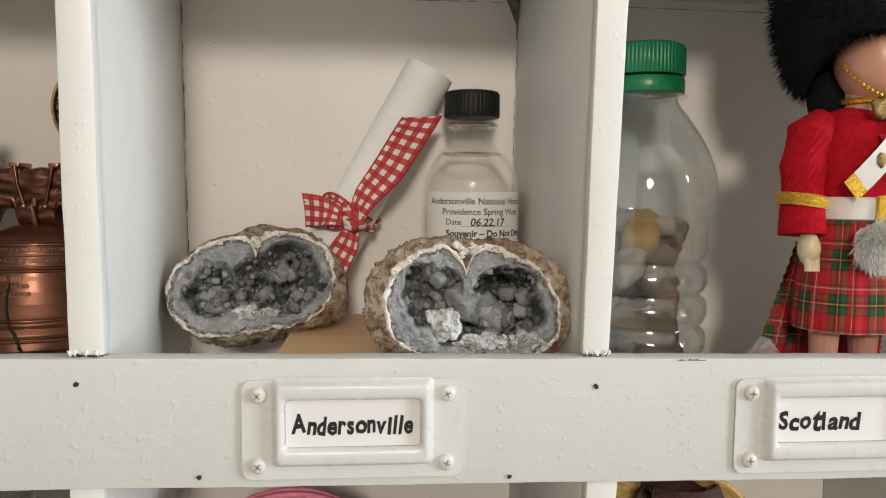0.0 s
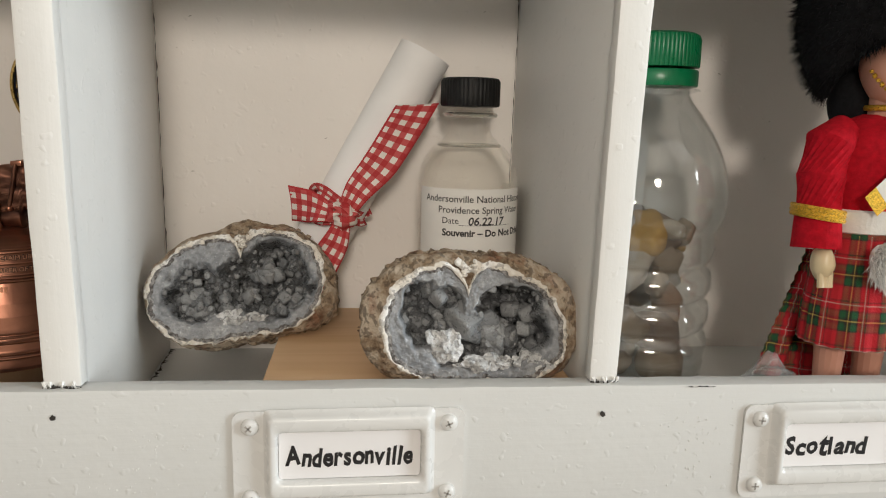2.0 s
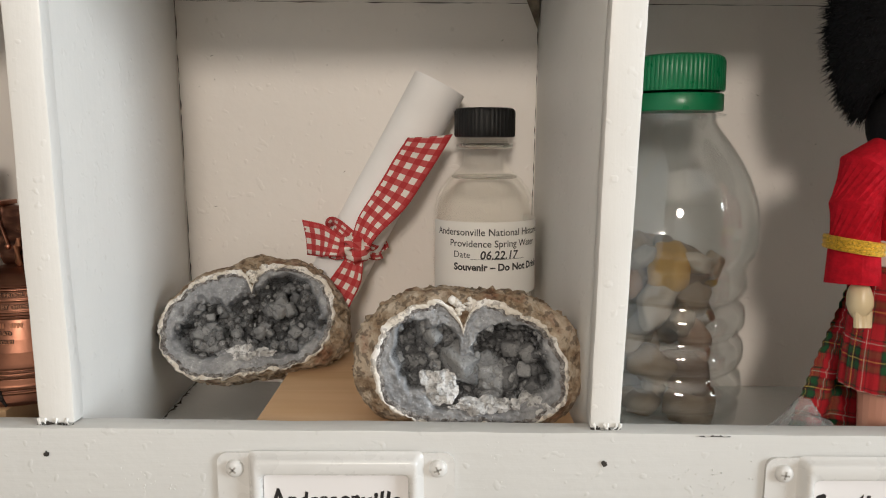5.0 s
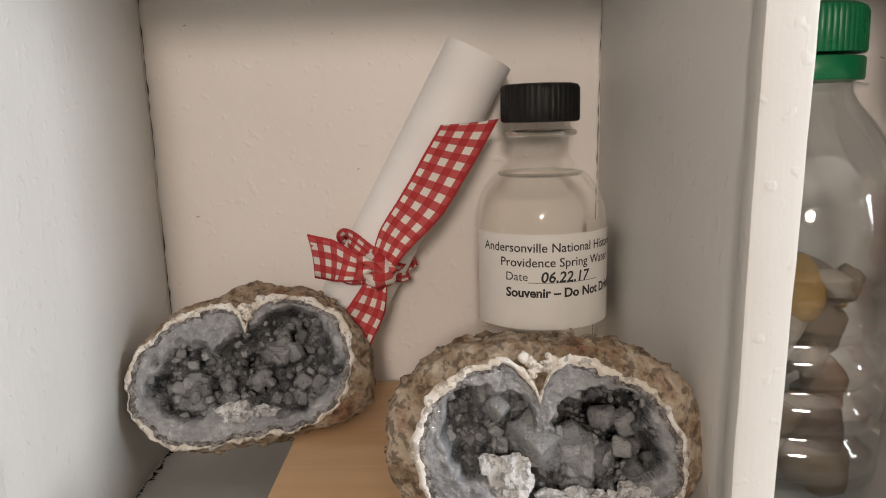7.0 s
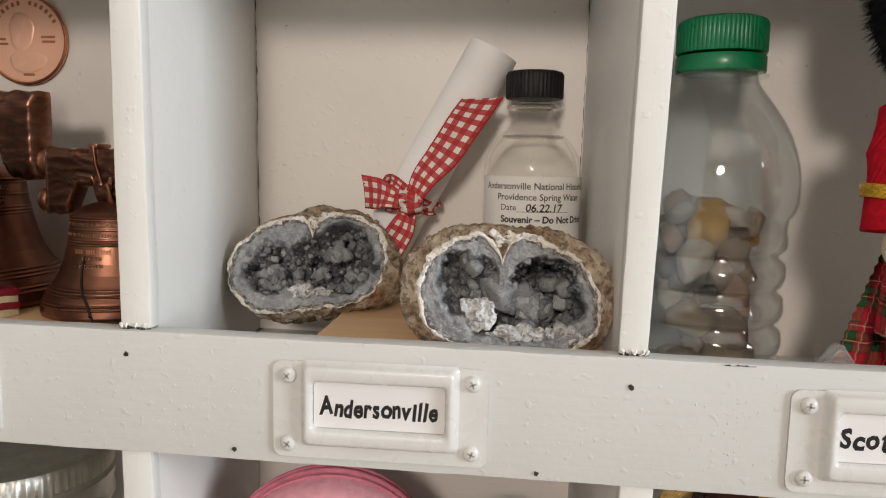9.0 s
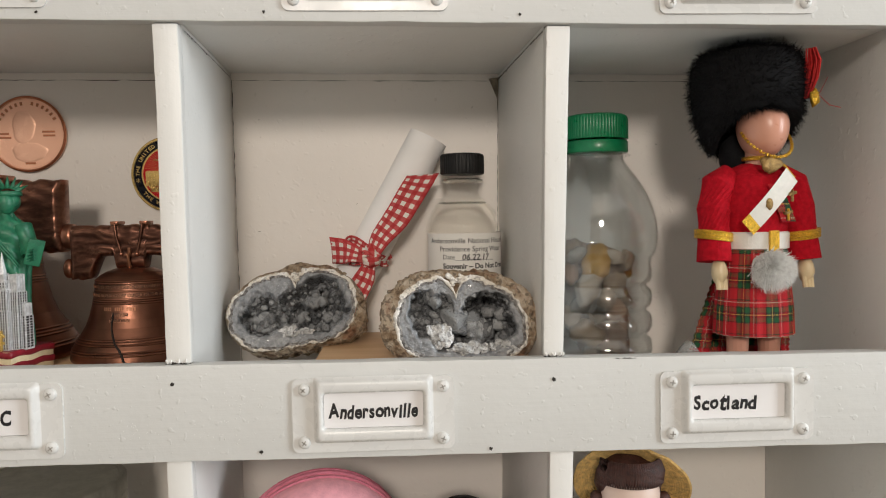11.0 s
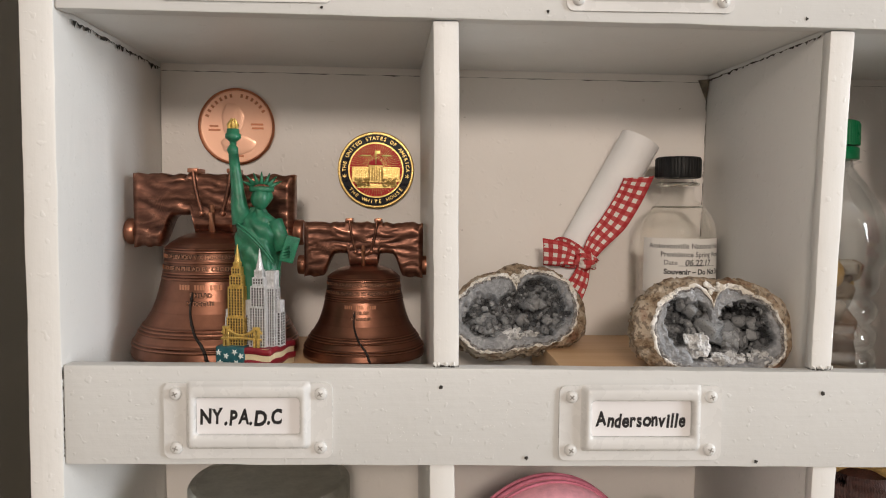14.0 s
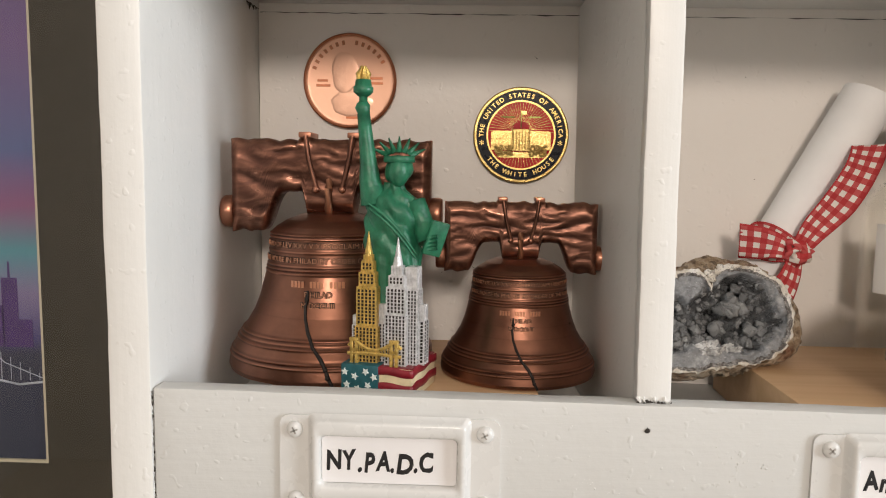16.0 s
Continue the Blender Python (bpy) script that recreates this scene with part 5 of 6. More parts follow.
def robe(a, r, z):
    """Upright pleats below, folds drawn slantwise to one shoulder above."""
    up = max(0.0, min(1.0, (z - BH - 0.020) / 0.012))
    pleat = 0.00055 * (abs(math.sin(a * 5.5 + 0.6 * noise.noise(Vector((a, z * 30, 0))))) - 0.5)
    fold = 0.0017 * (abs(math.sin(z * 400 + a * 2.6 + 1.2 * noise.noise(Vector((math.cos(a) * 2, math.sin(a) * 2, z * 45))))) - 0.5)
    return (1 - up) * pleat * 2.4 + up * fold + 0.0006 * noise.noise(Vector((math.cos(a) * 2.4, math.sin(a) * 2.4, z * 70)))


bm = bmesh.new()
lathe(bm, [(r, z) for z, r in ((u * 0.0008, float(np.interp(u * 0.0008, (0, 0.014, 0.024, 0.034, 0.041, 0.046, 0.0500, 0.0530, 0.0552, 0.0580), (0.0090, 0.0086, 0.0083, 0.0085, 0.0087, 0.0086, 0.0082, 0.0062, 0.0034, 0.0023)))) for u in range(73))], 72, (0, 0, BH - 0.001), robe)
for v in bm.verts:
    v.co.y *= 0.78
# shoulders and the edge of the shawl
for sgn in (-1, 1):
    blob(bm, (sgn * 0.0055, 0.0, BH + 0.0492), (0.0030, 0.0036, 0.0036), 3, 0.3, 300)
for q in range(2):
    pts = [(-0.0066 + 0.0150 * u, -0.0064 - 0.0012 * math.sin(u * 3.1), BH + 0.0500 - q * 0.0015 - 0.0155 * u + 0.002 * math.sin(u * 3.1)) for u in np.linspace(0, 1, 9)]
    tube(bm, pts, [0.0002, 0.0004, 0.0006, 0.0006, 0.0006, 0.0006, 0.0005, 0.0004, 0.0002], 6)
blob(bm, (0.0020, -0.0022, BH + 0.0600), (0.0035, 0.0038, 0.0047), 3, 0.05)
blob(bm, (0.0020, -0.0002, BH + 0.0605), (0.0044, 0.0042, 0.0045), 3, 0.25, 300)
lathe(bm, [(0.0046, 0.0), (0.0050, 0.0004), (0.0050, 0.0018), (0.0046, 0.0021)], 24, (0.0020, -0.0004, BH + 0.0628))
for q in range(7):
    a = radians(-66 + q * 22)
    base = Vector((0.0020 + 0.0040 * math.sin(a), -0.0010, BH + 0.0645 + 0.0015 * math.cos(a)))
    tube(bm, [base, base + Vector((0.0050 * math.sin(a), 0.0002, 0.0050 * math.cos(a)))], [0.0011, 0.0002], 6)
arm = [(-0.0058, -0.0008, BH + 0.0500), (-0.0072, -0.0012, BH + 0.0570), (-0.0078, -0.0014, BH + 0.0640), (-0.0086, -0.0016, BH + 0.0720), (-0.0092, -0.0018, BH + 0.0780)]
tube(bm, arm, [0.0044, 0.0034, 0.0026, 0.0022, 0.0020], 12)
blob(bm, (-0.0092, -0.0022, BH + 0.0795), (0.0023, 0.0023, 0.0026), 2, 0.2, 500)
tube(bm, [(-0.0092, -0.0022, BH + 0.0745), (-0.0092, -0.0022, BH + 0.0840)], [0.0011, 0.0014], 10)
lathe(bm, [(0.0014, 0.0), (0.0026, 0.0010), (0.0031, 0.0014), (0.0031, 0.0030), (0.0026, 0.0033), (0.0024, 0.0052), (0.0005, 0.0053)], 24, (-0.0092, -0.0022, BH + 0.0830))
for q in range(5):
    a = q * 1.26
    tube(bm, [(-0.0092 + 0.0012 * math.cos(a), -0.0022 + 0.0012 * math.sin(a), BH + 0.0878), (-0.0092 + 0.0015 * math.cos(a), -0.0022 + 0.0015 * math.sin(a), BH + 0.0898), (-0.0092 + 0.0008 * math.cos(a + 0.7), -0.0022 + 0.0008 * math.sin(a + 0.7), BH + 0.0924)], [0.0010, 0.0011, 0.0002], 6, mi=1)
tube(bm, [(0.0066, 0, BH + 0.0500), (0.0098, -0.0016, BH + 0.0440), (0.0112, -0.0044, BH + 0.0380)], [0.0040, 0.0034, 0.0026], 12)
b2 = boxed(-0.0030, 0.0030, -0.0009, 0.0009, -0.0055, 0.0055, 0.0004)
add(bm, b2, pose(0.0142, -0.0052, BH + 0.0395, 12, 14, 30))
for q in range(4):
    tube(bm, [(0.0118, -0.0066, BH + 0.0362 + q * 0.0012), (0.0150, -0.0074, BH + 0.0368 + q * 0.0012)], 0.0006, 6)
for f in bm.faces:
    f.smooth = True
bm.transform(pose(0, 0, 0, 0, 0, 12))
part("statue", bm, [VERDIGRIS, GOLD], fig, "green robed statue raising a gold-flamed torch")


def tower(x, y, tiers, mat, label, spire, ribs):
    """Stepped tower with upright ribs and rows of windows cut between them."""
    bm, rib = bmesh.new(), bmesh.new()
    for w, d, z0, z1 in tiers:
        box(bm, x - w / 2, x + w / 2, y - d / 2, y + d / 2, BH + z0, BH + z1, 0.00015, 1)
        n = max(2, int(w / ribs))
        for i in range(n + 1):
            xx = x - w / 2 + w * i / n
            box(rib, xx - 0.00022, xx + 0.00022, y - d / 2 - 0.0003, y - d / 2 + 0.0002, BH + z0, BH + z1 - 0.0002)
            yy = y - d / 2 + d * i / n
            box(rib, x + w / 2 - 0.0002, x + w / 2 + 0.0003, yy - 0.0002, yy + 0.0002, BH + z0, BH + z1 - 0.0002)
    z = tiers[-1][3]
    tube(bm, [(x, y, BH + z - 0.0005), (x, y, BH + z + spire * 0.45), (x, y, BH + z + spire)], [spire * 0.20, spire * 0.10, 0.0001], 8)
    tw = part("tower", bm, mat, fig, label)
    tagged(part("rib_work", rib, mat, tw), kind="stuff")
    bm = bmesh.new()
    for w, d, z0, z1 in tiers[:-1]:
        n = max(2, int(w / ribs))
        zz = z0 + 0.0008
        while zz < z1 - 0.0008:
            for i in range(n):
                xx = x - w / 2 + w * (i + 0.5) / n
                box(bm, xx - w / n * 0.41, xx + w / n * 0.41, y - d / 2 - 0.00008, y - d / 2 + 0.0001, BH + zz, BH + zz + 0.00078)
                yy = y - d / 2 + d * (i + 0.5) / n
                box(bm, x + w / 2 - 0.0001, x + w / 2 + 0.00008, yy - d / n * 0.40, yy + d / n * 0.40, BH + zz, BH + zz + 0.00078)
            zz += 0.0011
    tagged(part("window_grid", bm, CRACK, tw, "tiny dark windows"), kind="stuff")


tower(-0.0048, -0.0083, [(0.0070, 0.0040, 0, 0.012), (0.0062, 0.0036, 0.012, 0.0245), (0.0048, 0.0030, 0.0245, 0.0290), (0.0034, 0.0024, 0.0290, 0.0325), (0.0022, 0.0018, 0.0325, 0.0345)], GOLD, "gold-painted skyscraper", 0.0070, 0.0011)
tower(0.0048, -0.0080, [(0.0066, 0.0044, 0, 0.016), (0.0058, 0.0038, 0.016, 0.0250), (0.0044, 0.0032, 0.0250, 0.0285), (0.0030, 0.0024, 0.0285, 0.0315)], SILVER, "silver-painted skyscraper", 0.0085, 0.0010)
tower(0.0090, -0.0055, [(0.0040, 0.0050, 0, 0.0240), (0.0034, 0.0040, 0.0240, 0.0310)], SILVER, "silver-painted block", 0.0006, 0.0010)
tower(0.0003, -0.0066, [(0.0034, 0.0030, 0, 0.0130), (0.0030, 0.0026, 0.0130, 0.0190)], SILVER, "silver-painted block", 0.0004, 0.0009)
tower(-0.0088, -0.0066, [(0.0028, 0.0030, 0, 0.0120), (0.0024, 0.0026, 0.0120, 0.0150)], SILVER, "silver-painted block", 0.0004, 0.0009)
tower(0.0114, -0.0040, [(0.0026, 0.0040, 0, 0.0140), (0.0022, 0.0034, 0.0140, 0.0190)], SILVER, "silver-painted block", 0.0004, 0.0009)
bm = bmesh.new()
for x in (-0.0082, 0.0050):
    for dx in (-0.0008, 0.0008):
        box(bm, x + dx - 0.0005, x + dx + 0.0005, -0.0122, -0.0110, BH - 0.0002, BH + 0.0082, 0.0001, 1)
    box(bm, x - 0.0015, x + 0.0015, -0.0123, -0.0109, BH + 0.0074, BH + 0.0086, 0.0002, 1)
    box(bm, x - 0.0013, x + 0.0013, -0.0122, -0.0110, BH + 0.0044, BH + 0.0052)
cable = [(-0.0082 + 0.0132 * u, -0.0118, BH + 0.0082 - 0.0032 * (1 - (2 * u - 1) ** 2)) for u in np.linspace(0, 1, 15)]
tube(bm, cable, 0.0006, 6)
tube(bm, [(-0.0082, -0.0118, BH + 0.0080), (-0.0102, -0.0112, BH + 0.0058)], 0.0006, 6)
tube(bm, [(0.0050, -0.0118, BH + 0.0080), (0.0070, -0.0108, BH + 0.0058)], 0.0006, 6)
tube(bm, [(-0.0104, -0.0116, BH + 0.0034), (-0.002, -0.0119, BH + 0.0040), (0.0072, -0.0114, BH + 0.0034)], 0.0006, 6)
for x, y, z in cable[1:-1]:
    box(bm, x - 0.00018, x + 0.00018, y - 0.0002, y + 0.0002, BH + 0.0036, z)
part("bridge", bm, GOLD, fig, "gold-painted suspension bridge", 40)
bm = boxed(-0.0113, 0.0113, -0.0128, 0.0110, 0, BH, 0.0006)
part("base", bm, CREAM, fig, "cream base of the flag", 40)
for k in (0, 2):
    bm = bmesh.new()
    z0, z1 = BH - 0.0024 - k * 0.00245, BH + 0.0002 - k * 0.00245
    rows = []
    for zz in (z0, z0 + 0.0002, z1 - 0.0002, z1):
        o = 0.00045 if z0 < zz < z1 else 0.00005
        row = [(x, -0.0128 - o, zz + 0.0003 * math.sin(x * 500)) for x in np.linspace(0.0002, 0.0113, 14)] + [(0.0113 + o, y, zz + 0.0003 * math.sin(5.6 + (y + 0.0128) * 500)) for y in np.linspace(-0.0128, 0.0110, 24)]
        rows.append(row)
    sheet(bm, rows)
    part("red_stripe", bm, DARKRED, fig, "dark red stripe")
    if k == 0:
        part("stripe_top", boxed(0.0004, 0.0111, -0.0124, 0.0108, BH, BH + 0.0003), DARKRED, fig)
bm = boxed(-0.0120, 0.0006, -0.0136, 0.0112, -0.0001, BH + 0.0006, 0.0008)
part("canton", bm, TEAL, fig, "teal field with raised white stars", 40)
for i, (x, z) in enumerate(((-0.0105, 0.0080), (-0.0072, 0.0068), (-0.0035, 0.0085), (-0.0008, 0.0070), (-0.0098, 0.0040), (-0.0062, 0.0030), (-0.0028, 0.0042), (-0.0004, 0.0022), (-0.0110, 0.0012), (-0.0040, 0.0008))):
    bm = bmesh.new()
    vs = []
    for q in range(10):
        r = 0.0013 if q % 2 == 0 else 0.0006
        a = q * math.pi / 5 + 0.3 * i
        vs.append((x + r * math.sin(a), z + r * math.cos(a)))
    back = [bm.verts.new((x0, -0.0135, z0)) for x0, z0 in vs]
    tip = [bm.verts.new((x0 * 0.9 + x * 0.1, -0.0140, z0 * 0.9 + z * 0.1)) for x0, z0 in vs]
    bm.faces.new(tip)
    for q in range(10):
        bm.faces.new((back[q], back[(q + 1) % 10], tip[(q + 1) % 10], tip[q]))
    bmesh.ops.recalc_face_normals(bm, faces=bm.faces)
    part("star", bm, STARWHITE, fig)


# ---- coins on the back panel ----
def disc(profile, at, closed=True):
    bm = bmesh.new()
    lathe(bm, profile, 96, closed=closed)
    bm.transform(front(*at))
    return bm


def ring_text(bm, text, radius, size, centre, middle, spread, inward=False, depth=0.0002):
    """Letters set one by one round a circle."""
    n = len(text)
    for i, ch in enumerate(text):
        if ch == " ":
            continue
        a = middle + spread * ((i + 0.5) / n - 0.5) * (1 if inward else -1)
        b2 = letters(ch, size, depth, size * 0.012)
        turn = a + 90 if inward else a - 90
        add(bm, b2, front(*centre) @ pose(radius * math.cos(radians(a)), radius * math.sin(radians(a)), 0, 0, 0, turn))


YB = BACK_Y - 0.0002
coin = thing("copper_coin", "large shiny copper coin fixed to the back panel, portrait side out", "coin", (-0.1026, YB, 0.1010))
R = 0.0193
part("coin_disc", disc([(R - 0.0004, 0.0), (R, 0.0004), (R, 0.0016), (R - 0.0003, 0.0020), (R - 0.0010, 0.0020), (R - 0.0014, 0.0015), (R - 0.0025, 0.0014), (0.0003, 0.0014)], (0, 0, 0)), PENNY, coin, "polished copper disc", 35)
bm = bmesh.new()
for cx, cz, rx, rz, lift in ((-0.0020, 0.0035, 0.0058, 0.0086, 0.00011), (0.0006, -0.0092, 0.0088, 0.0052, 0.00009)):
    b2 = bmesh.new()
    lathe(b2, [(1.0, 0.0), (0.94, 0.55), (0.84, 0.85), (0.6, 1.0), (0.002, 1.05)], 40, ripple=lambda a, r, z: 0.05 * r * math.sin(a * 3 + 1) + 0.03 * r * math.sin(a * 7))
    add(bm, b2, front(cx, -0.0014, cz) @ Matrix.Diagonal((rx, rz, lift * 2.2, 1)))
part("plain_relief", bm, PENNY, coin, "low rounded relief", 60)
bm = bmesh.new()
for q in range(14):
    a = radians(160 - q * 10)
    if q in (7,):
        continue
    add(bm, boxed(-0.0006, 0.0006, -0.0009, 0.0009, 0, 0.0002), front(0, -0.0014, 0) @ pose(0.0158 * math.cos(a), 0.0158 * math.sin(a), 0, 0, 0, math.degrees(a) - 90))
for x, z, w in ((-0.0115, 0.0002, 0.0022), (-0.0112, -0.0018, 0.0030), (0.0105, 0.0012, 0.0032), (0.0108, -0.0008, 0.0030), (0.0010, -0.0150, 0.0026)):
    box(bm, x - w, x + w, -0.0016, -0.0013, z - 0.0005, z + 0.0005)
tagged(part("rim_marking", bm, PENNY_RIM, coin, "small raised lettering marks"), kind="stuff")
part("coin_rim", disc([(R - 0.0011, 0.0012), (R + 0.0001, 0.0012), (R + 0.0002, 0.0019), (R - 0.0004, 0.00225), (R - 0.0010, 0.0020)], (0, 0, 0), False), PENNY_RIM, coin, "dull copper rim", 35)

medal = thing("souvenir_medallion", "round gold medallion with red and black enamel on the back panel", "medallion", (-0.0312, YB, 0.0795))
R = 0.0197
part("medallion_disc", disc([(R - 0.0006, 0.0), (R, 0.0005), (R, 0.0022), (R - 0.0005, 0.0027), (R - 0.0012, 0.0027), (R - 0.0015, 0.0018), (0.0003, 0.0018)], (0, 0, 0)), GOLD_COIN, medal, "gold metal disc", 35)
part("black_band", disc([(0.0142, 0.0017), (0.0142, 0.0021), (R - 0.0014, 0.0021), (R - 0.0014, 0.0017)], (0, 0, 0), False), BLACK_ENAMEL, medal, "black enamel band")
part("inner_rim", disc([(0.0136, 0.0016), (0.0136, 0.0025), (0.0143, 0.0025), (0.0143, 0.0016)], (0, 0, 0), False), GOLD_COIN, medal)
part("red_field", disc([(0.0003, 0.0020), (0.0137, 0.0020), (0.0137, 0.0014)], (0, 0, 0)), RED_ENAMEL, medal, "red enamel field")
bm = bmesh.new()
ring_text(bm, "THE UNITED STATES OF AMERICA", 0.0163, 0.0026, (0, -0.0022, 0), 90, 187)
ring_text(bm, "THE WHITE HOUSE", 0.0163, 0.0026, (0, -0.0022, 0), 270, 112, True)
for x in (-0.0162, 0.0162):
    add(bm, letters("*", 0.005, 0.0002), front(x, -0.0022, -0.0042))
part("raised_lettering", bm, GOLD_COIN, medal, "raised gold lettering")
bm = bmesh.new()
for q in range(60):
    a = radians(q * 6 + 2)
    r1 = 0.0132
    add(bm, boxed(0.0035, r1, -0.00005, 0.00005, 0.0, 0.00012), front(0, -0.0020, 0.0022) @ pose(0, 0, 0, 0, 0, math.degrees(a)) if math.sin(a) > -0.1 else front(0, -0.0020, 0.0) @ pose(0, 0, 0, 0, 0, math.degrees(a)))
keep = [v for v in bm.verts if math.hypot(v.co.x, v.co.z) > 0.0137]
for v in keep:
    k = 0.0135 / math.hypot(v.co.x, v.co.z)
    v.co.x *= k
    v.co.z *= k
part("sun_rays", bm, GOLD_COIN, medal, "fine gold rays")
bm = bmesh.new()
box(bm, -0.0124, 0.0124, -0.0026, -0.0018, -0.0062, 0.0014, 0.0002, 1)
box(bm, -0.0038, 0.0038, -0.0030, -0.0018, -0.0066, 0.0026, 0.0003, 1)
for q in range(6):
    x = -0.0031 + q * 0.00124
    tube(bm, [(x, -0.0033, -0.0058), (x, -0.0033, 0.0018)], 0.00033, 8)
for s in (-1, 1):
    for q in range(5):
        x = s * (0.0056 + q * 0.0014)
        for z in (-0.0042, -0.0008):
            box(bm, x - 0.0004, x + 0.0004, -0.0029, -0.0024, z - 0.0007, z + 0.0007, 0.0001, 1)
box(bm, -0.0116, 0.0116, -0.0028, -0.0018, 0.0010, 0.0016)
tube(bm, [(0, -0.0022, 0.003), (0, -0.0022, 0.0100)], 0.00022, 6)
box(bm, 0.0001, 0.0022, -0.0024, -0.0020, 0.0084, 0.0099)
for s in (-1, 1):
    blob(bm, (s * 0.0055, -0.0021, 0.0074), (0.0030, 0.0003, 0.0004), 2, 0.4, 900)
rnd = random.Random(5)
for q in range(110):
    s = rnd.choice((-1, 1))
    blob(bm, (s * rnd.uniform(0.0036, 0.0104), -0.0026, rnd.uniform(-0.0084, -0.0044)), (0.0007, 0.0006, 0.0007), 1, 0.4, 900)
box(bm, -0.0096, 0.0096, -0.0024, -0.0018, -0.0092, -0.0070)
part("building_relief", bm, GOLD_COIN, medal, "gold relief of a columned building")


# ---- uniformed doll ----
def strands(bm, n, place, length, width, mi, rnd, droop=0.4):
    """Fine tapering hairs; place(rnd) gives a root and an outward direction."""
    for i in range(n):
        p, d = place(rnd)
        d = (d + Vector((rnd.gauss(0, 0.35), rnd.gauss(0, 0.35), rnd.gauss(0, 0.35) - droop))).normalized()
        l = length * rnd.uniform(0.6, 1.3)
        side = d.cross(Vector((rnd.gauss(0, 1), rnd.gauss(0, 1), rnd.gauss(0, 1)))).normalized() * width
        other = d.cross(side).normalized() * width
        a, b, c = (bm.verts.new(p + side), bm.verts.new(p - 0.5 * side + other), bm.verts.new(p - 0.5 * side - other))
        tip = bm.verts.new(p + d * l)
        for f in ((a, b, tip), (b, c, tip), (c, a, tip)):
            bm.faces.new(f).material_index = mi


def squash(bm, start, k, y0=0.0):
    for v in list(bm.verts)[start:]:
        v.co.y = y0 + (v.co.y - y0) * k


DX, DY = 0.2445, 0.0310
DZ = -0.0239 + fall(DX)
mats = [RED_CLOTH, TARTAN, SKIN, FUR, WHITE_FUR, SATIN, GOLD_BRAID, HAND, SHOE, BRONZE, FEATHER]
bm = bmesh.new()
for x in (-0.0085, 0.0085):
    tube(bm, [(x, 0.0, 0.004), (x, 0.0, 0.012), (x, 0, 0.030)], [0.0040, 0.0046, 0.0056], 16, 2)
    blob(bm, (x, -0.003, 0.0034), (0.0056, 0.0092, 0.0036), 3, 0.1, mi=8)
    for q in range(10):
        a = q * 0.63
        blob(bm, (x + 0.0048 * math.cos(a), 0.0046 * math.sin(a) - 0.0005, 0.0090 + 0.001 * math.sin(q * 2)), (0.0011, 0.0011, 0.0011), 1, 0.3, mi=8)
n0 = len(bm.verts)
lathe(bm, [(0.0200, 0.0272), (0.0201, 0.0276), (0.0198, 0.032), (0.0196, 0.038), (0.0182, 0.050), (0.0162, 0.066)], 120, mi=1,
      ripple=lambda a, r, z: 0.0005 * math.sin(a * 22) * (0.062 - z) / 0.04)
squash(bm, n0, 0.72)
# plaid hanging behind, with pinked edges
for x0, x1, z0, z1, y in ((-0.0330, -0.0040, 0.0010, 0.0560, 0.0120), (0.0040, 0.0280, 0.0010, 0.0400, 0.0135)):
    rows = []
    for i in range(36):
        f = i / 35
        z = z1 + (z0 - z1) * f
        left = x0 + (0.020 * (1 - f) if x0 < -0.01 else 0) + 0.0008 * (i % 2)
        right = x1 + 0.0008 * (i % 2)
        rows.append([(left + (right - left) * j / 12, y + 0.0020 * math.sin(j * 0.9 + f * 2), z + (0.0007 * (j % 2) if i == 35 else 0)) for j in range(13)])
    sheet(bm, rows, 1, uv=lambda i, j, x0=x0, x1=x1, z0=z0, z1=z1: (0.006 + (x1 - x0) * j / 12, z1 + (z0 - z1) * i / 35))
n0 = len(bm.verts)
lathe(bm, [(0.0150, 0.062), (0.0160, 0.067), (0.0166, 0.073), (0.0178, 0.080), (0.0180, 0.090), (0.0160, 0.0965), (0.0105, 0.1005), (0.0060, 0.1020)], 64, mi=0,
      ripple=lambda a, r, z: 0.0005 * noise.noise(Vector((math.cos(a) * 2, math.sin(a) * 2, z * 90))))
squash(bm, n0, 0.70)
n0 = len(bm.verts)
lathe(bm, [(0.0160, 0.0645), (0.0173, 0.0650), (0.0175, 0.0715), (0.0165, 0.0722)], 64, mi=5)
squash(bm, n0, 0.73)
for sgn in (-1, 1):
    pts = [(sgn * 0.0130, 0.0, 0.0965), (sgn * 0.0195, -0.0005, 0.0925), (sgn * 0.0222, -0.0015, 0.0820), (sgn * 0.0230, -0.0030, 0.0710), (sgn * 0.0236, -0.0045, 0.0595)]
    tube(bm, pts, [0.0060, 0.0080, 0.0080, 0.0074, 0.0082], 22, 0)
    for dz, rr in ((0.0, 0.0083), (0.0013, 0.0083), (0.0026, 0.0083)):
        ring = [(sgn * 0.0232 + rr * math.cos(a), -0.0030 + rr * math.sin(a), 0.0695 + dz + 0.0010 * math.cos(a) * sgn) for a in np.linspace(0, 6.283, 40)]
        tube(bm, ring, 0.0008, 6, 6)
    blob(bm, (sgn * 0.0228, -0.0075, 0.0552), (0.0036, 0.0042, 0.0058), 3, 0.12, 300, 7)
    for q in range(3):
        tube(bm, [(sgn * (0.0208 + q * 0.0018), -0.0092, 0.0525), (sgn * (0.0210 + q * 0.0017), -0.0098, 0.0478)], 0.0012, 8, 7)
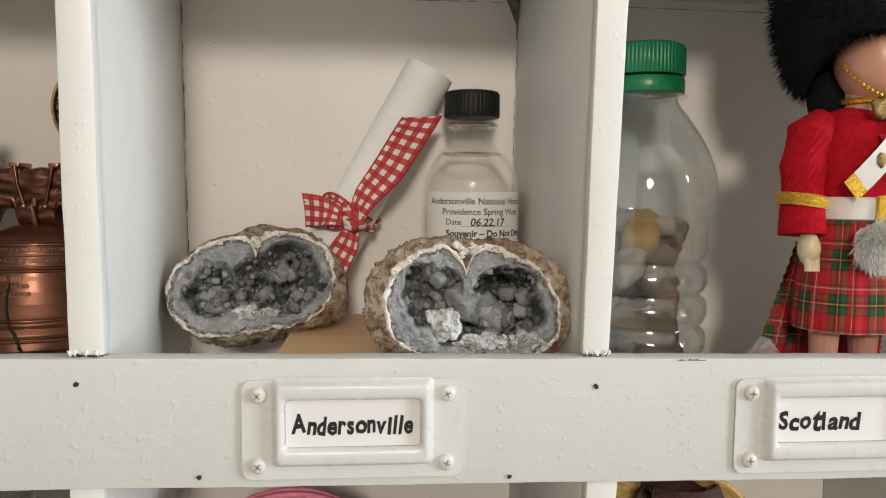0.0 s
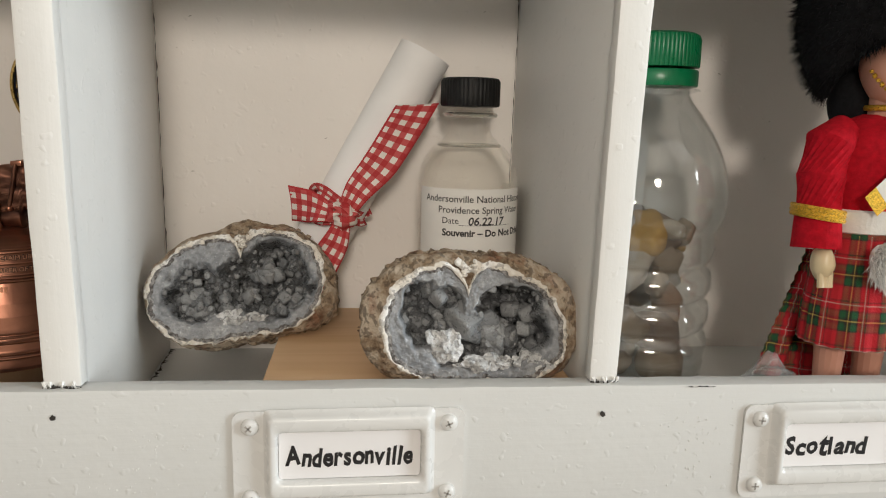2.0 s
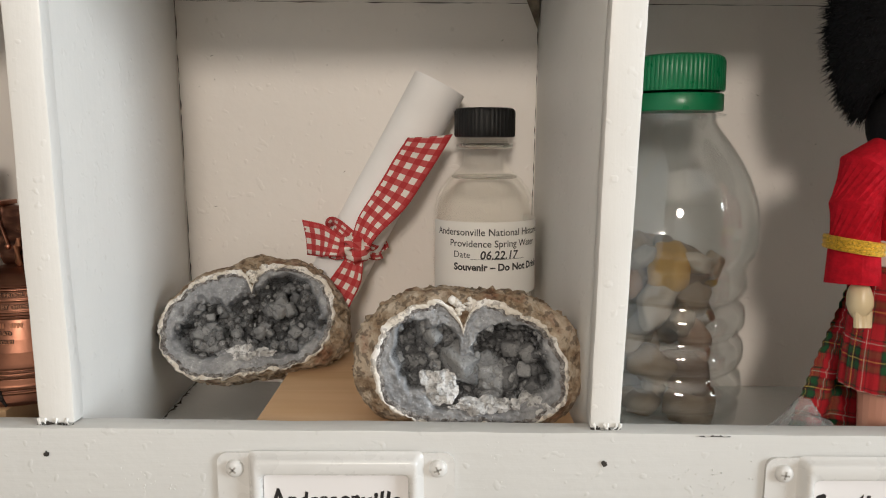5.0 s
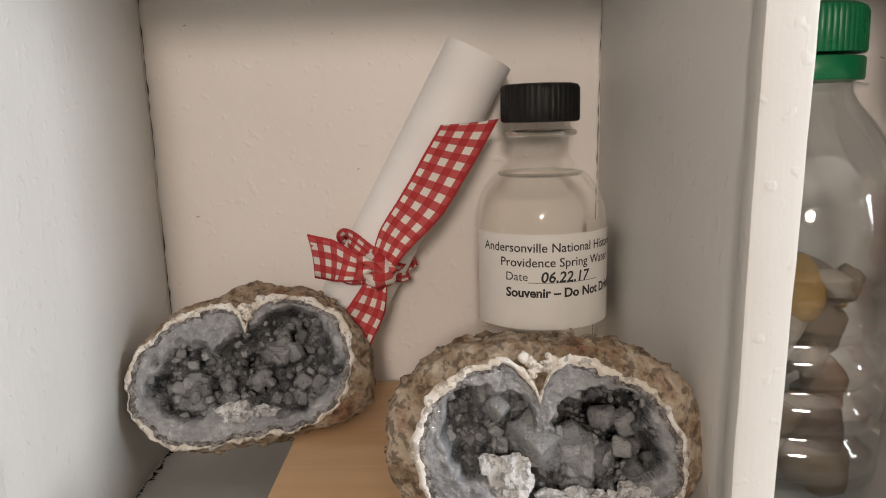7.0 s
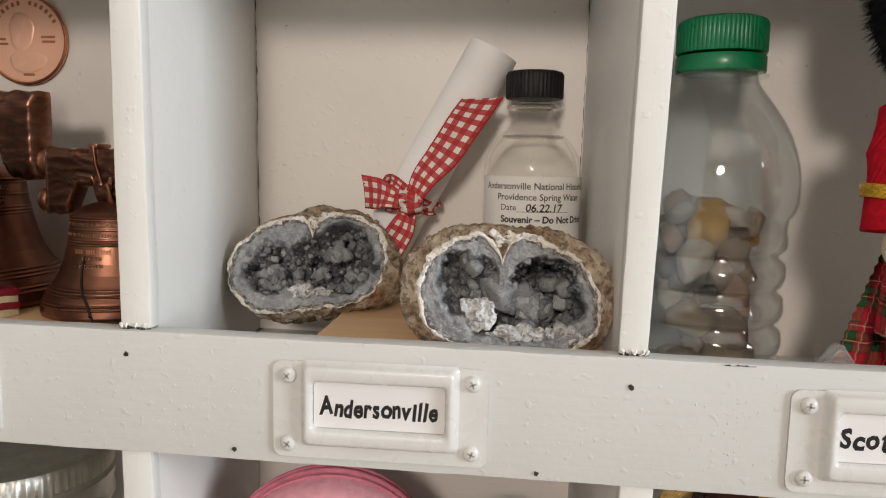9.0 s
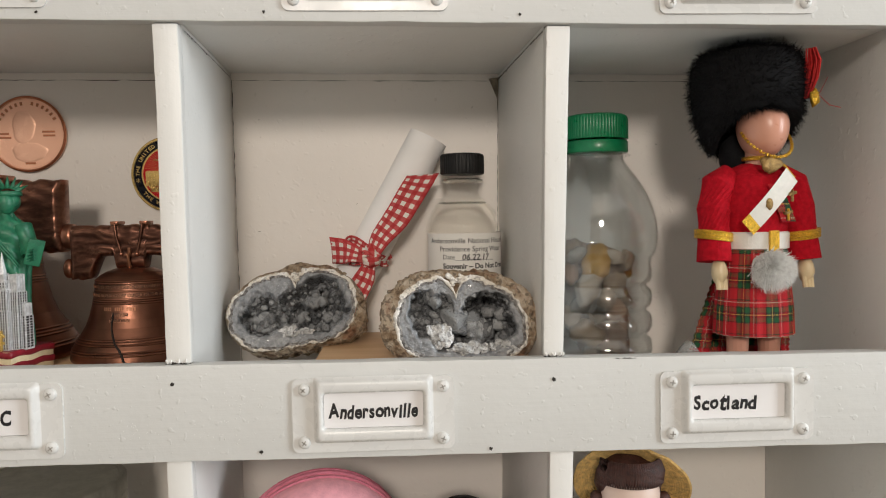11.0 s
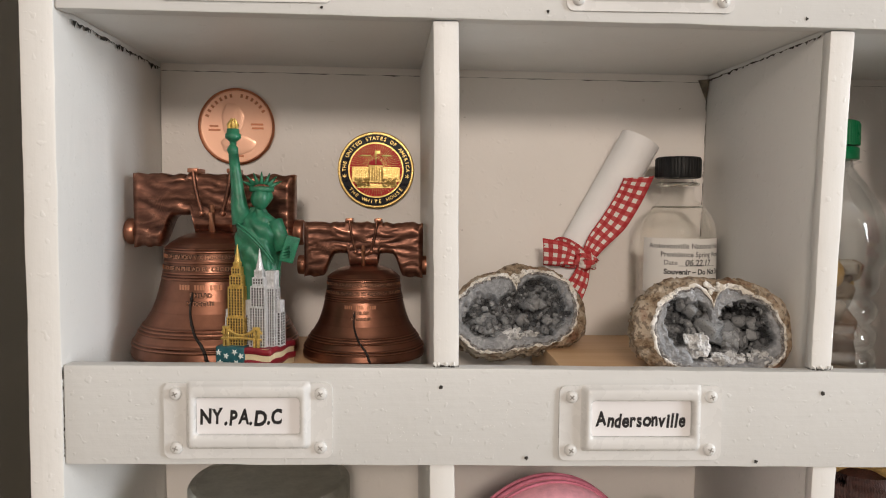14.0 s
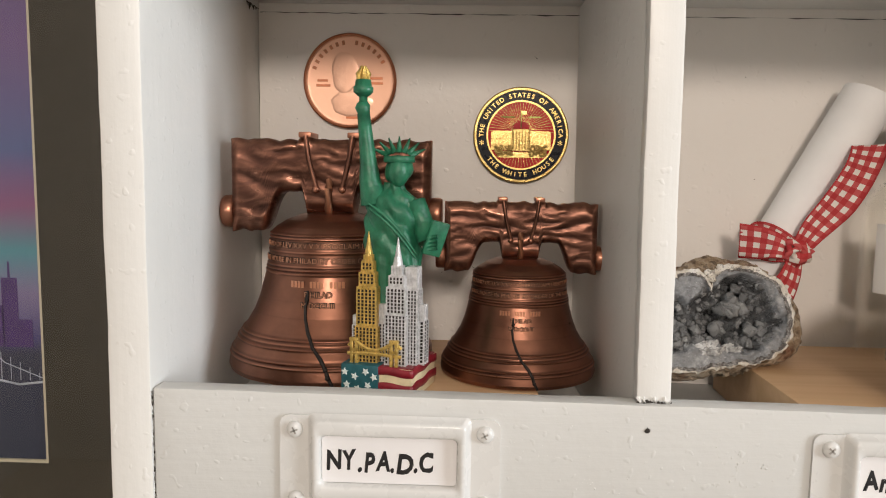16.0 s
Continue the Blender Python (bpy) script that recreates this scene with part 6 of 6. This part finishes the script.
# sash
rows = []
for i in range(24):
    f = i / 23
    x = 0.0125 - 0.0245 * f
    z = 0.0985 - 0.0245 * f
    y = -0.0128 - 0.0018 * math.sin(f * 3.1) + (0.004 if f < 0.06 else 0)
    rows.append([(x - 0.0029 * s, y - 0.0010, z + 0.0029 * s) for s in (-1, -0.4, 0.4, 1)])
n0 = len(bm.faces)
sheet(bm, rows, 5)
bm.faces.ensure_lookup_table()
for i, f in enumerate(list(bm.faces)[n0:]):
    if i // 3 > 19 or i // 3 < 2:
        f.material_index = 6
blob(bm, (-0.0020, -0.0155, 0.0840), (0.0020, 0.0006, 0.0024), 2, 0.5, 900, 9)
blob(bm, (0.0000, -0.0135, 0.1010), (0.0052, 0.0016, 0.0042), 3, 0.4, 500, 9)
n0 = len(bm.verts)
sheet(bm, [[(0.0010 + 0.0075 * f + dx, -0.0142, 0.0925 - 0.0160 * f) for dx in (-0.0030, 0.0, 0.0042)] for f in np.linspace(0, 1, 8)], 1, uv=lambda i, j: (j * 0.003, i * 0.002))
for dx, dz in ((0.0100, 0.0880), (0.0080, 0.0800)):
    tube(bm, [(dx - 0.002, -0.0150, dz), (dx + 0.002, -0.0150, dz + 0.0008)], 0.0008, 6, 9)
    tube(bm, [(dx, -0.0150, dz + 0.002), (dx, -0.0150, dz - 0.003)], 0.0007, 6, 9)
box(bm, -0.0006, 0.0044, -0.0142, -0.0126, 0.0640, 0.0728, 0.0003, 1)
for f in list(bm.faces)[-30:]:
    f.material_index = 6
bm.faces.ensure_lookup_table()
# sporran
rs = random.Random(21)
blob(bm, (-0.0010, -0.0150, 0.0568), (0.0098, 0.0045, 0.0072), 3, 0.3, 200, 4)
strands(bm, 2600, lambda r: (lambda a, b: (Vector((-0.0010 + 0.0096 * math.cos(a) * math.sin(b), -0.0150 - 0.0045 * abs(math.cos(b)), 0.0568 + 0.0070 * math.sin(a) * math.sin(b))), Vector((math.cos(a), -1.2, math.sin(a) - 0.2))))(r.uniform(0, 6.283), r.uniform(0, 1.57)), 0.0042, 0.00016, 4, rs, 0.5)
# head
tube(bm, [(0.001, -0.001, 0.0990), (0.001, -0.001, 0.1070)], 0.0056, 16, 2)
ring = [(0.001 + 0.0064 * math.cos(a), -0.001 + 0.0062 * math.sin(a), 0.1040) for a in np.linspace(0, 6.283, 40)]
tube(bm, ring, 0.0010, 6, 6)
blob(bm, (0.0025, -0.0030, 0.1175), (0.0118, 0.0122, 0.0135), 4, 0.03, 60, 2)
for q in range(26):
    f = q / 25
    a = math.pi * (1 - f)
    p = (0.0030 + 0.0122 * math.cos(a), -0.0040 - 0.0112 * math.sin(a), 0.1150 - 0.0112 * math.sin(a))
    blob(bm, p, (0.0010, 0.0008, 0.0007 + 0.0003 * (q % 2)), 1, 0.1, 60, 6)
# Black lump behind the neck, added to close a lit gap in the shadow.
blob(bm, (0.0005, 0.0080, 0.1060), (0.0135, 0.0075, 0.0120), 3, 0.15, 200, 3)
# bearskin
n0 = len(bm.verts)
hat = [(0.0040, 0.1080, -0.006), (0.0160, 0.1060, 0.008), (0.0215, 0.1140, 0.004), (0.0255, 0.1240, 0.001), (0.0268, 0.1340, 0), (0.0262, 0.1430, 0), (0.0230, 0.1495, 0), (0.0150, 0.1515, 0), (0.0004, 0.1520, 0)]


def hat_at(a, k):
    r, z, back = hat[k]
    face = max(0.0, -math.sin(a))
    if k <= 3:
        z = max(z, 0.1075 + 0.0175 * face ** 0.8) if k < 3 else max(z, 0.126 * face)
    return Vector((-0.0015 + r * math.cos(a) * 1.02, 0.004 + r * math.sin(a) * 0.86, z))


rows = []
for k in range(1, len(hat)):
    rows.append([hat_at(a, k) for a in np.linspace(0, 2 * math.pi, 49)])
sheet(bm, rows, 3)


def hat_root(r):
    k = r.randrange(1, len(hat) - 1)
    f = r.random()
    a = r.uniform(0, 2 * math.pi)
    p = hat_at(a, k).lerp(hat_at(a, k + 1), f)
    return p, (p - Vector((-0.0015, 0.004, 0.131))).normalized()


strands(bm, 7500, hat_root, 0.0038, 0.00016, 3, rs, 0.35)
# feather and loose red threads
for q in range(26):
    o = Vector((rs.gauss(0, 0.0008), rs.gauss(0, 0.0012), 0))
    tube(bm, [Vector((0.0205, -0.010, 0.1290)) + o, Vector((0.0222, -0.012, 0.1370)) + o * 1.6, Vector((0.0228, -0.013, 0.1440)) + o * 1.5, Vector((0.0205, -0.014, 0.1495)) + o], [0.0003, 0.0006, 0.0006, 0.0002], 4, 10)
tube(bm, [(0.0260, -0.012, 0.1300), (0.0330, -0.010, 0.1262), (0.0420, -0.006, 0.1258)], 0.00016, 5, 10)
tube(bm, [(0.0260, -0.012, 0.1310), (0.0300, -0.010, 0.1350), (0.0350, -0.006, 0.1390)], 0.00013, 5, 10)
blob(bm, (0.0215, -0.0145, 0.1285), (0.0022, 0.0014, 0.0036), 2, 0.5, 500, 6)
bm.transform(pose(0, 0, 0, 0, 0, 3) @ Matrix.Diagonal((0.87, 1, 1, 1)))
doll = part("toy_doll", bm, mats)
tagged(doll, "costume doll in red jacket, tartan kilt and black fur hat", "doll")
doll.matrix_basis = pose(DX, DY, DZ)

# ---- lower row ----
LOW = -0.0239 - ROW


def mason_jar(x, y):
    z = LOW + fall(x)
    t = thing("glass_jar", "clear glass preserving jar with a ribbed tin screw lid", "jar", (x, y, z))
    prof = [(0.030, 0.0), (0.0365, 0.002), (0.0385, 0.008), (0.0388, 0.080), (0.0375, 0.092), (0.0345, 0.101), (0.0328, 0.107), (0.0325, 0.118)]
    bm = bmesh.new()
    lathe(bm, prof + [(r - 0.0025, zz + (0.003 if zz < 0.01 else 0)) for r, zz in prof[::-1]], 72, closed=False)
    part("jar_glass", bm, GLASS, t, "clear glass body", 50)
    bm = bmesh.new()
    lathe(bm, [(0.0335, 0.1095), (0.0352, 0.1100), (0.0354, 0.1112), (0.0346, 0.1124), (0.0345, 0.1155), (0.0352, 0.1172), (0.0354, 0.1205), (0.0345, 0.1216), (0.0343, 0.1224), (0.0350, 0.1232), (0.0350, 0.1296), (0.0340, 0.1312), (0.0318, 0.1314), (0.0312, 0.1306), (0.0003, 0.1306)], 240,
          ripple=lambda a, r, zz: 0.00022 * (1 if math.sin(a * 80) > 0 else -1) if 0.1230 < zz < 0.1298 else 0)
    part("screw_lid", bm, LID, t, "ribbed tin screw lid", 35)
    rnd = random.Random(4)
    bm = bmesh.new()
    for i in range(420):
        a, r = rnd.uniform(0, 6.283), math.sqrt(rnd.random()) * 0.0325
        zz = 0.004 + rnd.random() ** 0.8 * 0.098
        if zz > 0.088:
            r *= 0.85
        b2 = boxed(-0.0055, 0.0055, -0.0025, 0.0025, -0.0004, 0.0004)
        add(bm, b2, pose(r * math.cos(a), r * math.sin(a), zz, rnd.uniform(0, 360), rnd.uniform(0, 360), rnd.uniform(0, 360)))
    tagged(part("dried_chips", bm, SPICE, t, "dark brown dried chips"), kind="stuff")


mason_jar(-0.0745, 0.0480)


def pink_purse(x, y):
    z = LOW + fall(x)
    t = thing("round_purse", "round pink cloth purse with a lettered cream panel", "purse", (x, y, z + 0.0912), 0)

    def long(bm):
        for v in bm.verts:
            if v.co.z < 0:
                v.co.z *= 0.0905 / 0.0445
            else:
                v.co.z *= 0.93
            v.co.x *= 0.90
        return bm

    tilt = pose(0, 0, 0, 0, 0, 10)
    bm = bmesh.new()
    lathe(bm, [(0.0020, -0.017), (0.0300, -0.017), (0.0395, -0.0130), (0.0435, -0.0050), (0.0445, 0.0030), (0.0430, 0.0110), (0.0380, 0.0160), (0.0345, 0.0172), (0.0020, 0.0180)], 72)
    bm.transform(tilt @ front(0, 0, 0))
    part("purse_body", long(bm), PINK, t, "pink cloth body", 50)
    for zz, r, rad, mat, nm in ((0.0010, 0.0447, 0.0012, DEEP_PINK, "zip"), (-0.0035, 0.0446, 0.0009, DEEP_PINK, "seam"), (0.0172, 0.0345, 0.0009, DEEP_PINK, "piping"), (0.0050, 0.0444, 0.0007, DEEP_PINK, "seam")):
        bm = bmesh.new()
        tube(bm, [(r * math.cos(a), r * math.sin(a), zz) for a in np.linspace(0, 6.283, 72)], rad, 8)
        bm.transform(tilt @ front(0, 0, 0))
        part(nm, long(bm), mat, t, smooth=60)
    bm = bmesh.new()
    lathe(bm, [(0.0340, 0.0172), (0.0320, 0.0186), (0.0003, 0.0196)], 72)
    bm.transform(tilt @ front(0, 0, 0))
    panel = part("front_panel", long(bm), PURSE_PANEL, t, "cream cloth panel", 50)
    bm = letters("ROMA", 0.0105, 0.0001, 0.0)
    bm.transform(tilt @ front(0, 0, 0) @ pose(0.006, 0.0195, 0.0197, -2, 0, 6))
    part("lettering", bm, PRINT, panel, "black printed word")
    bm = bmesh.new()
    tube(bm, [(-0.022, 0.012, 0.0190), (-0.005, 0.014, 0.0196), (0.012, 0.015, 0.0195), (0.026, 0.017, 0.0186)], 0.00035, 6)
    for q in range(4):
        tube(bm, [(-0.021 + q * 0.002, 0.0105, 0.0192), (-0.0195 + q * 0.002, 0.0150, 0.0192)], 0.0005, 6)
    bm.transform(tilt @ front(0, 0, 0))
    part("printed_line", bm, PRINT, panel)
    bm = bmesh.new()
    for q, (px, py) in enumerate(((-0.002, 0.010), (0.004, 0.008), (-0.006, 0.006))):
        tube(bm, [(px - 0.003, py - 0.004, 0.0195), (px, py + 0.003, 0.0198), (px + 0.003, py - 0.004, 0.0195)], [0.0006, 0.0013, 0.0006], 6, flat=0.3)
    bm.transform(tilt @ front(0, 0, 0))
    part("printed_flower", bm, PURPLE, panel, "purple printed flourish")


pink_purse(0.0498, 0.0450)
t = thing("black_pouch", "black leather pouch standing beside the pink purse", "pouch", (0.1150, 0.0480, LOW + fall(0.1125)))
bm = bmesh.new()
lathe(bm, [(0.0180, 0.0), (0.0225, 0.004), (0.0240, 0.030), (0.0230, 0.070), (0.0208, 0.095), (0.0170, 0.108), (0.0110, 0.1155), (0.0004, 0.1175)], 40, ripple=lambda a, r, z: 0.0016 * noise.noise(Vector((math.cos(a) * 1.5, math.sin(a) * 1.5, z * 40))) + 0.0012 * math.cos(4 * a))
squash(bm, 0, 0.8)
part("pouch_body", bm, BLACK_BAG, t, smooth=60)
bm = bmesh.new()
tube(bm, [(0.0216 * math.cos(a), -0.0008 + 0.0176 * math.sin(a), 0.090 + 0.004 * math.cos(a)) for a in np.linspace(0, 6.283, 40)], 0.0011, 8)
part("pouch_seam", bm, BLACK_BAG, t, "raised seam", 60)

# straw-hatted doll
bm = bmesh.new()
lathe(bm, [(0.030, 0.0), (0.0295, 0.002), (0.022, 0.035), (0.0125, 0.062), (0.0150, 0.078), (0.0140, 0.088), (0.0060, 0.094)], 48, mi=0, ripple=lambda a, r, z: 0.001 * math.sin(a * 11) * max(0, 0.06 - z) / 0.06)
lathe(bm, [(0.0075, 0.088), (0.0125, 0.090), (0.0135, 0.0925), (0.0100, 0.0965), (0.0062, 0.0990)], 60, mi=3, ripple=lambda a, r, z: 0.0007 * math.sin(a * 16))
tube(bm, [(0, 0, 0.092), (0, -0.001, 0.104)], 0.0052, 14, 1)
blob(bm, (0, -0.002, 0.1145), (0.0128, 0.0125, 0.0148), 4, 0.03, 60, 1)
blob(bm, (0, 0.0020, 0.1185), (0.0142, 0.0135, 0.0135), 3, 0.10, 120, 2)
for q in range(34):
    a = radians(-160 + q * 140 / 33)
    x = 0.0140 * math.cos(a)
    tube(bm, [(x * 0.9, 0.000 + 0.0125 * math.sin(a), 0.1310), (x, -0.001 + 0.0142 * math.sin(a), 0.1262), (x * 1.02, -0.001 + 0.0140 * math.sin(a), 0.1212)], [0.0010, 0.0013, 0.0004], 5, 2)
for sgn in (-1, 1):
    for q in range(9):
        blob(bm, (sgn * (0.0140 + 0.0016 * q), -0.004 + 0.0006 * q, 0.1140 - 0.0034 * q), (0.0030, 0.0028, 0.0028), 2, 0.2, 300, 2)
    tube(bm, [(sgn * 0.0115, 0, 0.088), (sgn * 0.022, -0.004, 0.072), (sgn * 0.026, -0.006, 0.052)], [0.0055, 0.0055, 0.0040], 14, 0)
cap = bmesh.new()
for q in range(13):
    r = 0.0150 + 0.0012 * q
    ring = [(r * math.cos(a), r * math.sin(a) * 0.95, -0.0003 * q + 0.0012 * math.sin(2 * a) + 0.0004 * math.sin(a * 14 + q)) for a in np.linspace(0, 6.283, 70)]
    tube(cap, ring, 0.0010, 6)
lathe(cap, [(0.0155, -0.0010), (0.0155, 0.0065), (0.0130, 0.0100), (0.0004, 0.0105)], 40)
add(bm, cap, pose(0.003, 0.0100, 0.1165, -58, 14, 0) @ Matrix.Scale(0.84, 4), 4)
for f in bm.faces:
    f.smooth = True
bm.transform(pose(0, 0, 0, 0, 0, -8))
doll2 = part("toy_doll", bm, [DRESS, PALE_SKIN, HAIR, LACE, STRAW])
tagged(doll2, "bisque doll in plaited straw hat with brown braids", "doll")
doll2.matrix_basis = pose(0.1905, 0.0400, LOW + fall(0.1875)) @ Matrix.Scale(1.06, 4)

# ---- framed picture beside the shelf ----
pic = thing("framed_picture", "framed evening city print in a dark olive mat under glass", "picture", (-0.3450, 0.1167, 0.08))
MY = -0.0217
bm = bmesh.new()
x0, x1, z0, z1 = -0.185, 0.1885, -0.245, 0.255
ox0, ox1, oz0, oz1 = -0.110, 0.1125, -0.1444, 0.180
for a in ((x0, ox0, z0, z1), (ox1, x1, z0, z1), (ox0, ox1, z0, oz0), (ox0, ox1, oz1, z1)):
    box(bm, a[0], a[1], MY, MY + 0.0015, a[2], a[3])
part("mat_board", bm, MAT, pic, "dark olive mat board")
bm = bmesh.new()
for a in ((ox0, ox0 + 0.0012, oz0, oz1), (ox1 - 0.0012, ox1, oz0, oz1), (ox0 + 0.0012, ox1 - 0.0012, oz0, oz0 + 0.0012), (ox0 + 0.0012, ox1 - 0.0012, oz1 - 0.0012, oz1)):
    box(bm, a[0], a[1], MY + 0.0003, MY + 0.0016, a[2], a[3])
part("mat_bevel", bm, BEVEL, pic, "cream bevelled edge of the mat")
bm = bmesh.new()
rows = [[(x, MY + 0.0018, oz0 + (oz1 - oz0) * i / 8) for x in (ox0 - 0.002, ox1 + 0.002)] for i in range(9)]
sheet(bm, rows, uv=lambda i, j: (float(j), i / 8))
part("print", bm, PRINT_SKY, pic, "violet and turquoise evening skyline print")
bm = bmesh.new()
for x, w, h in ((0.0975, 0.0035, 0.030), (0.0925, 0.002, 0.018), (0.1040, 0.003, 0.012), (0.0850, 0.004, 0.020)):
    box(bm, x - w, x + w, MY + 0.0016, MY + 0.0018, oz0 + 0.051, oz0 + 0.051 + h)
box(bm, 0.0971, 0.0979, MY + 0.0015, MY + 0.0018, oz0 + 0.075, oz0 + 0.088)
part("printed_tower", bm, PRINT_TOWER, pic, "violet printed tower")
bm = bmesh.new()
tube(bm, [(0.080, MY + 0.0016, oz0 + 0.0385), (0.100, MY + 0.0016, oz0 + 0.0345), (0.112, MY + 0.0016, oz0 + 0.0360)], 0.0005, 5)
tube(bm, [(0.080, MY + 0.0016, oz0 + 0.0570), (0.094, MY + 0.0016, oz0 + 0.0440), (0.112, MY + 0.0016, oz0 + 0.0370)], 0.00022, 5)
for q in range(7):
    x = 0.084 + q * 0.0042
    tube(bm, [(x, MY + 0.0016, oz0 + 0.0365), (x, MY + 0.0016, oz0 + 0.0530 - q * 0.0022)], 0.00016, 4)
part("printed_bridge", bm, PRINT_LIGHT, pic, "pale printed bridge")
part("glass", boxed(x0, x1, MY - 0.0030, MY - 0.0012, z0, z1), PANE, pic, "clear picture glass")
bm = bmesh.new()
for a in ((x0 - 0.014, x0, z0 - 0.014, z1 + 0.014), (x0, x1, z0 - 0.014, z0), (x0, x1, z1, z1 + 0.014)):
    box(bm, a[0], a[1], MY - 0.008, -0.0003, a[2], a[3], 0.001)
part("picture_frame", bm, BLACK_BAG, pic, "black frame moulding", 40)
part("backing", boxed(x0 - 0.0005, x1, MY + 0.0022, -0.0002, z0, z1), BEVEL, pic, "backing board")
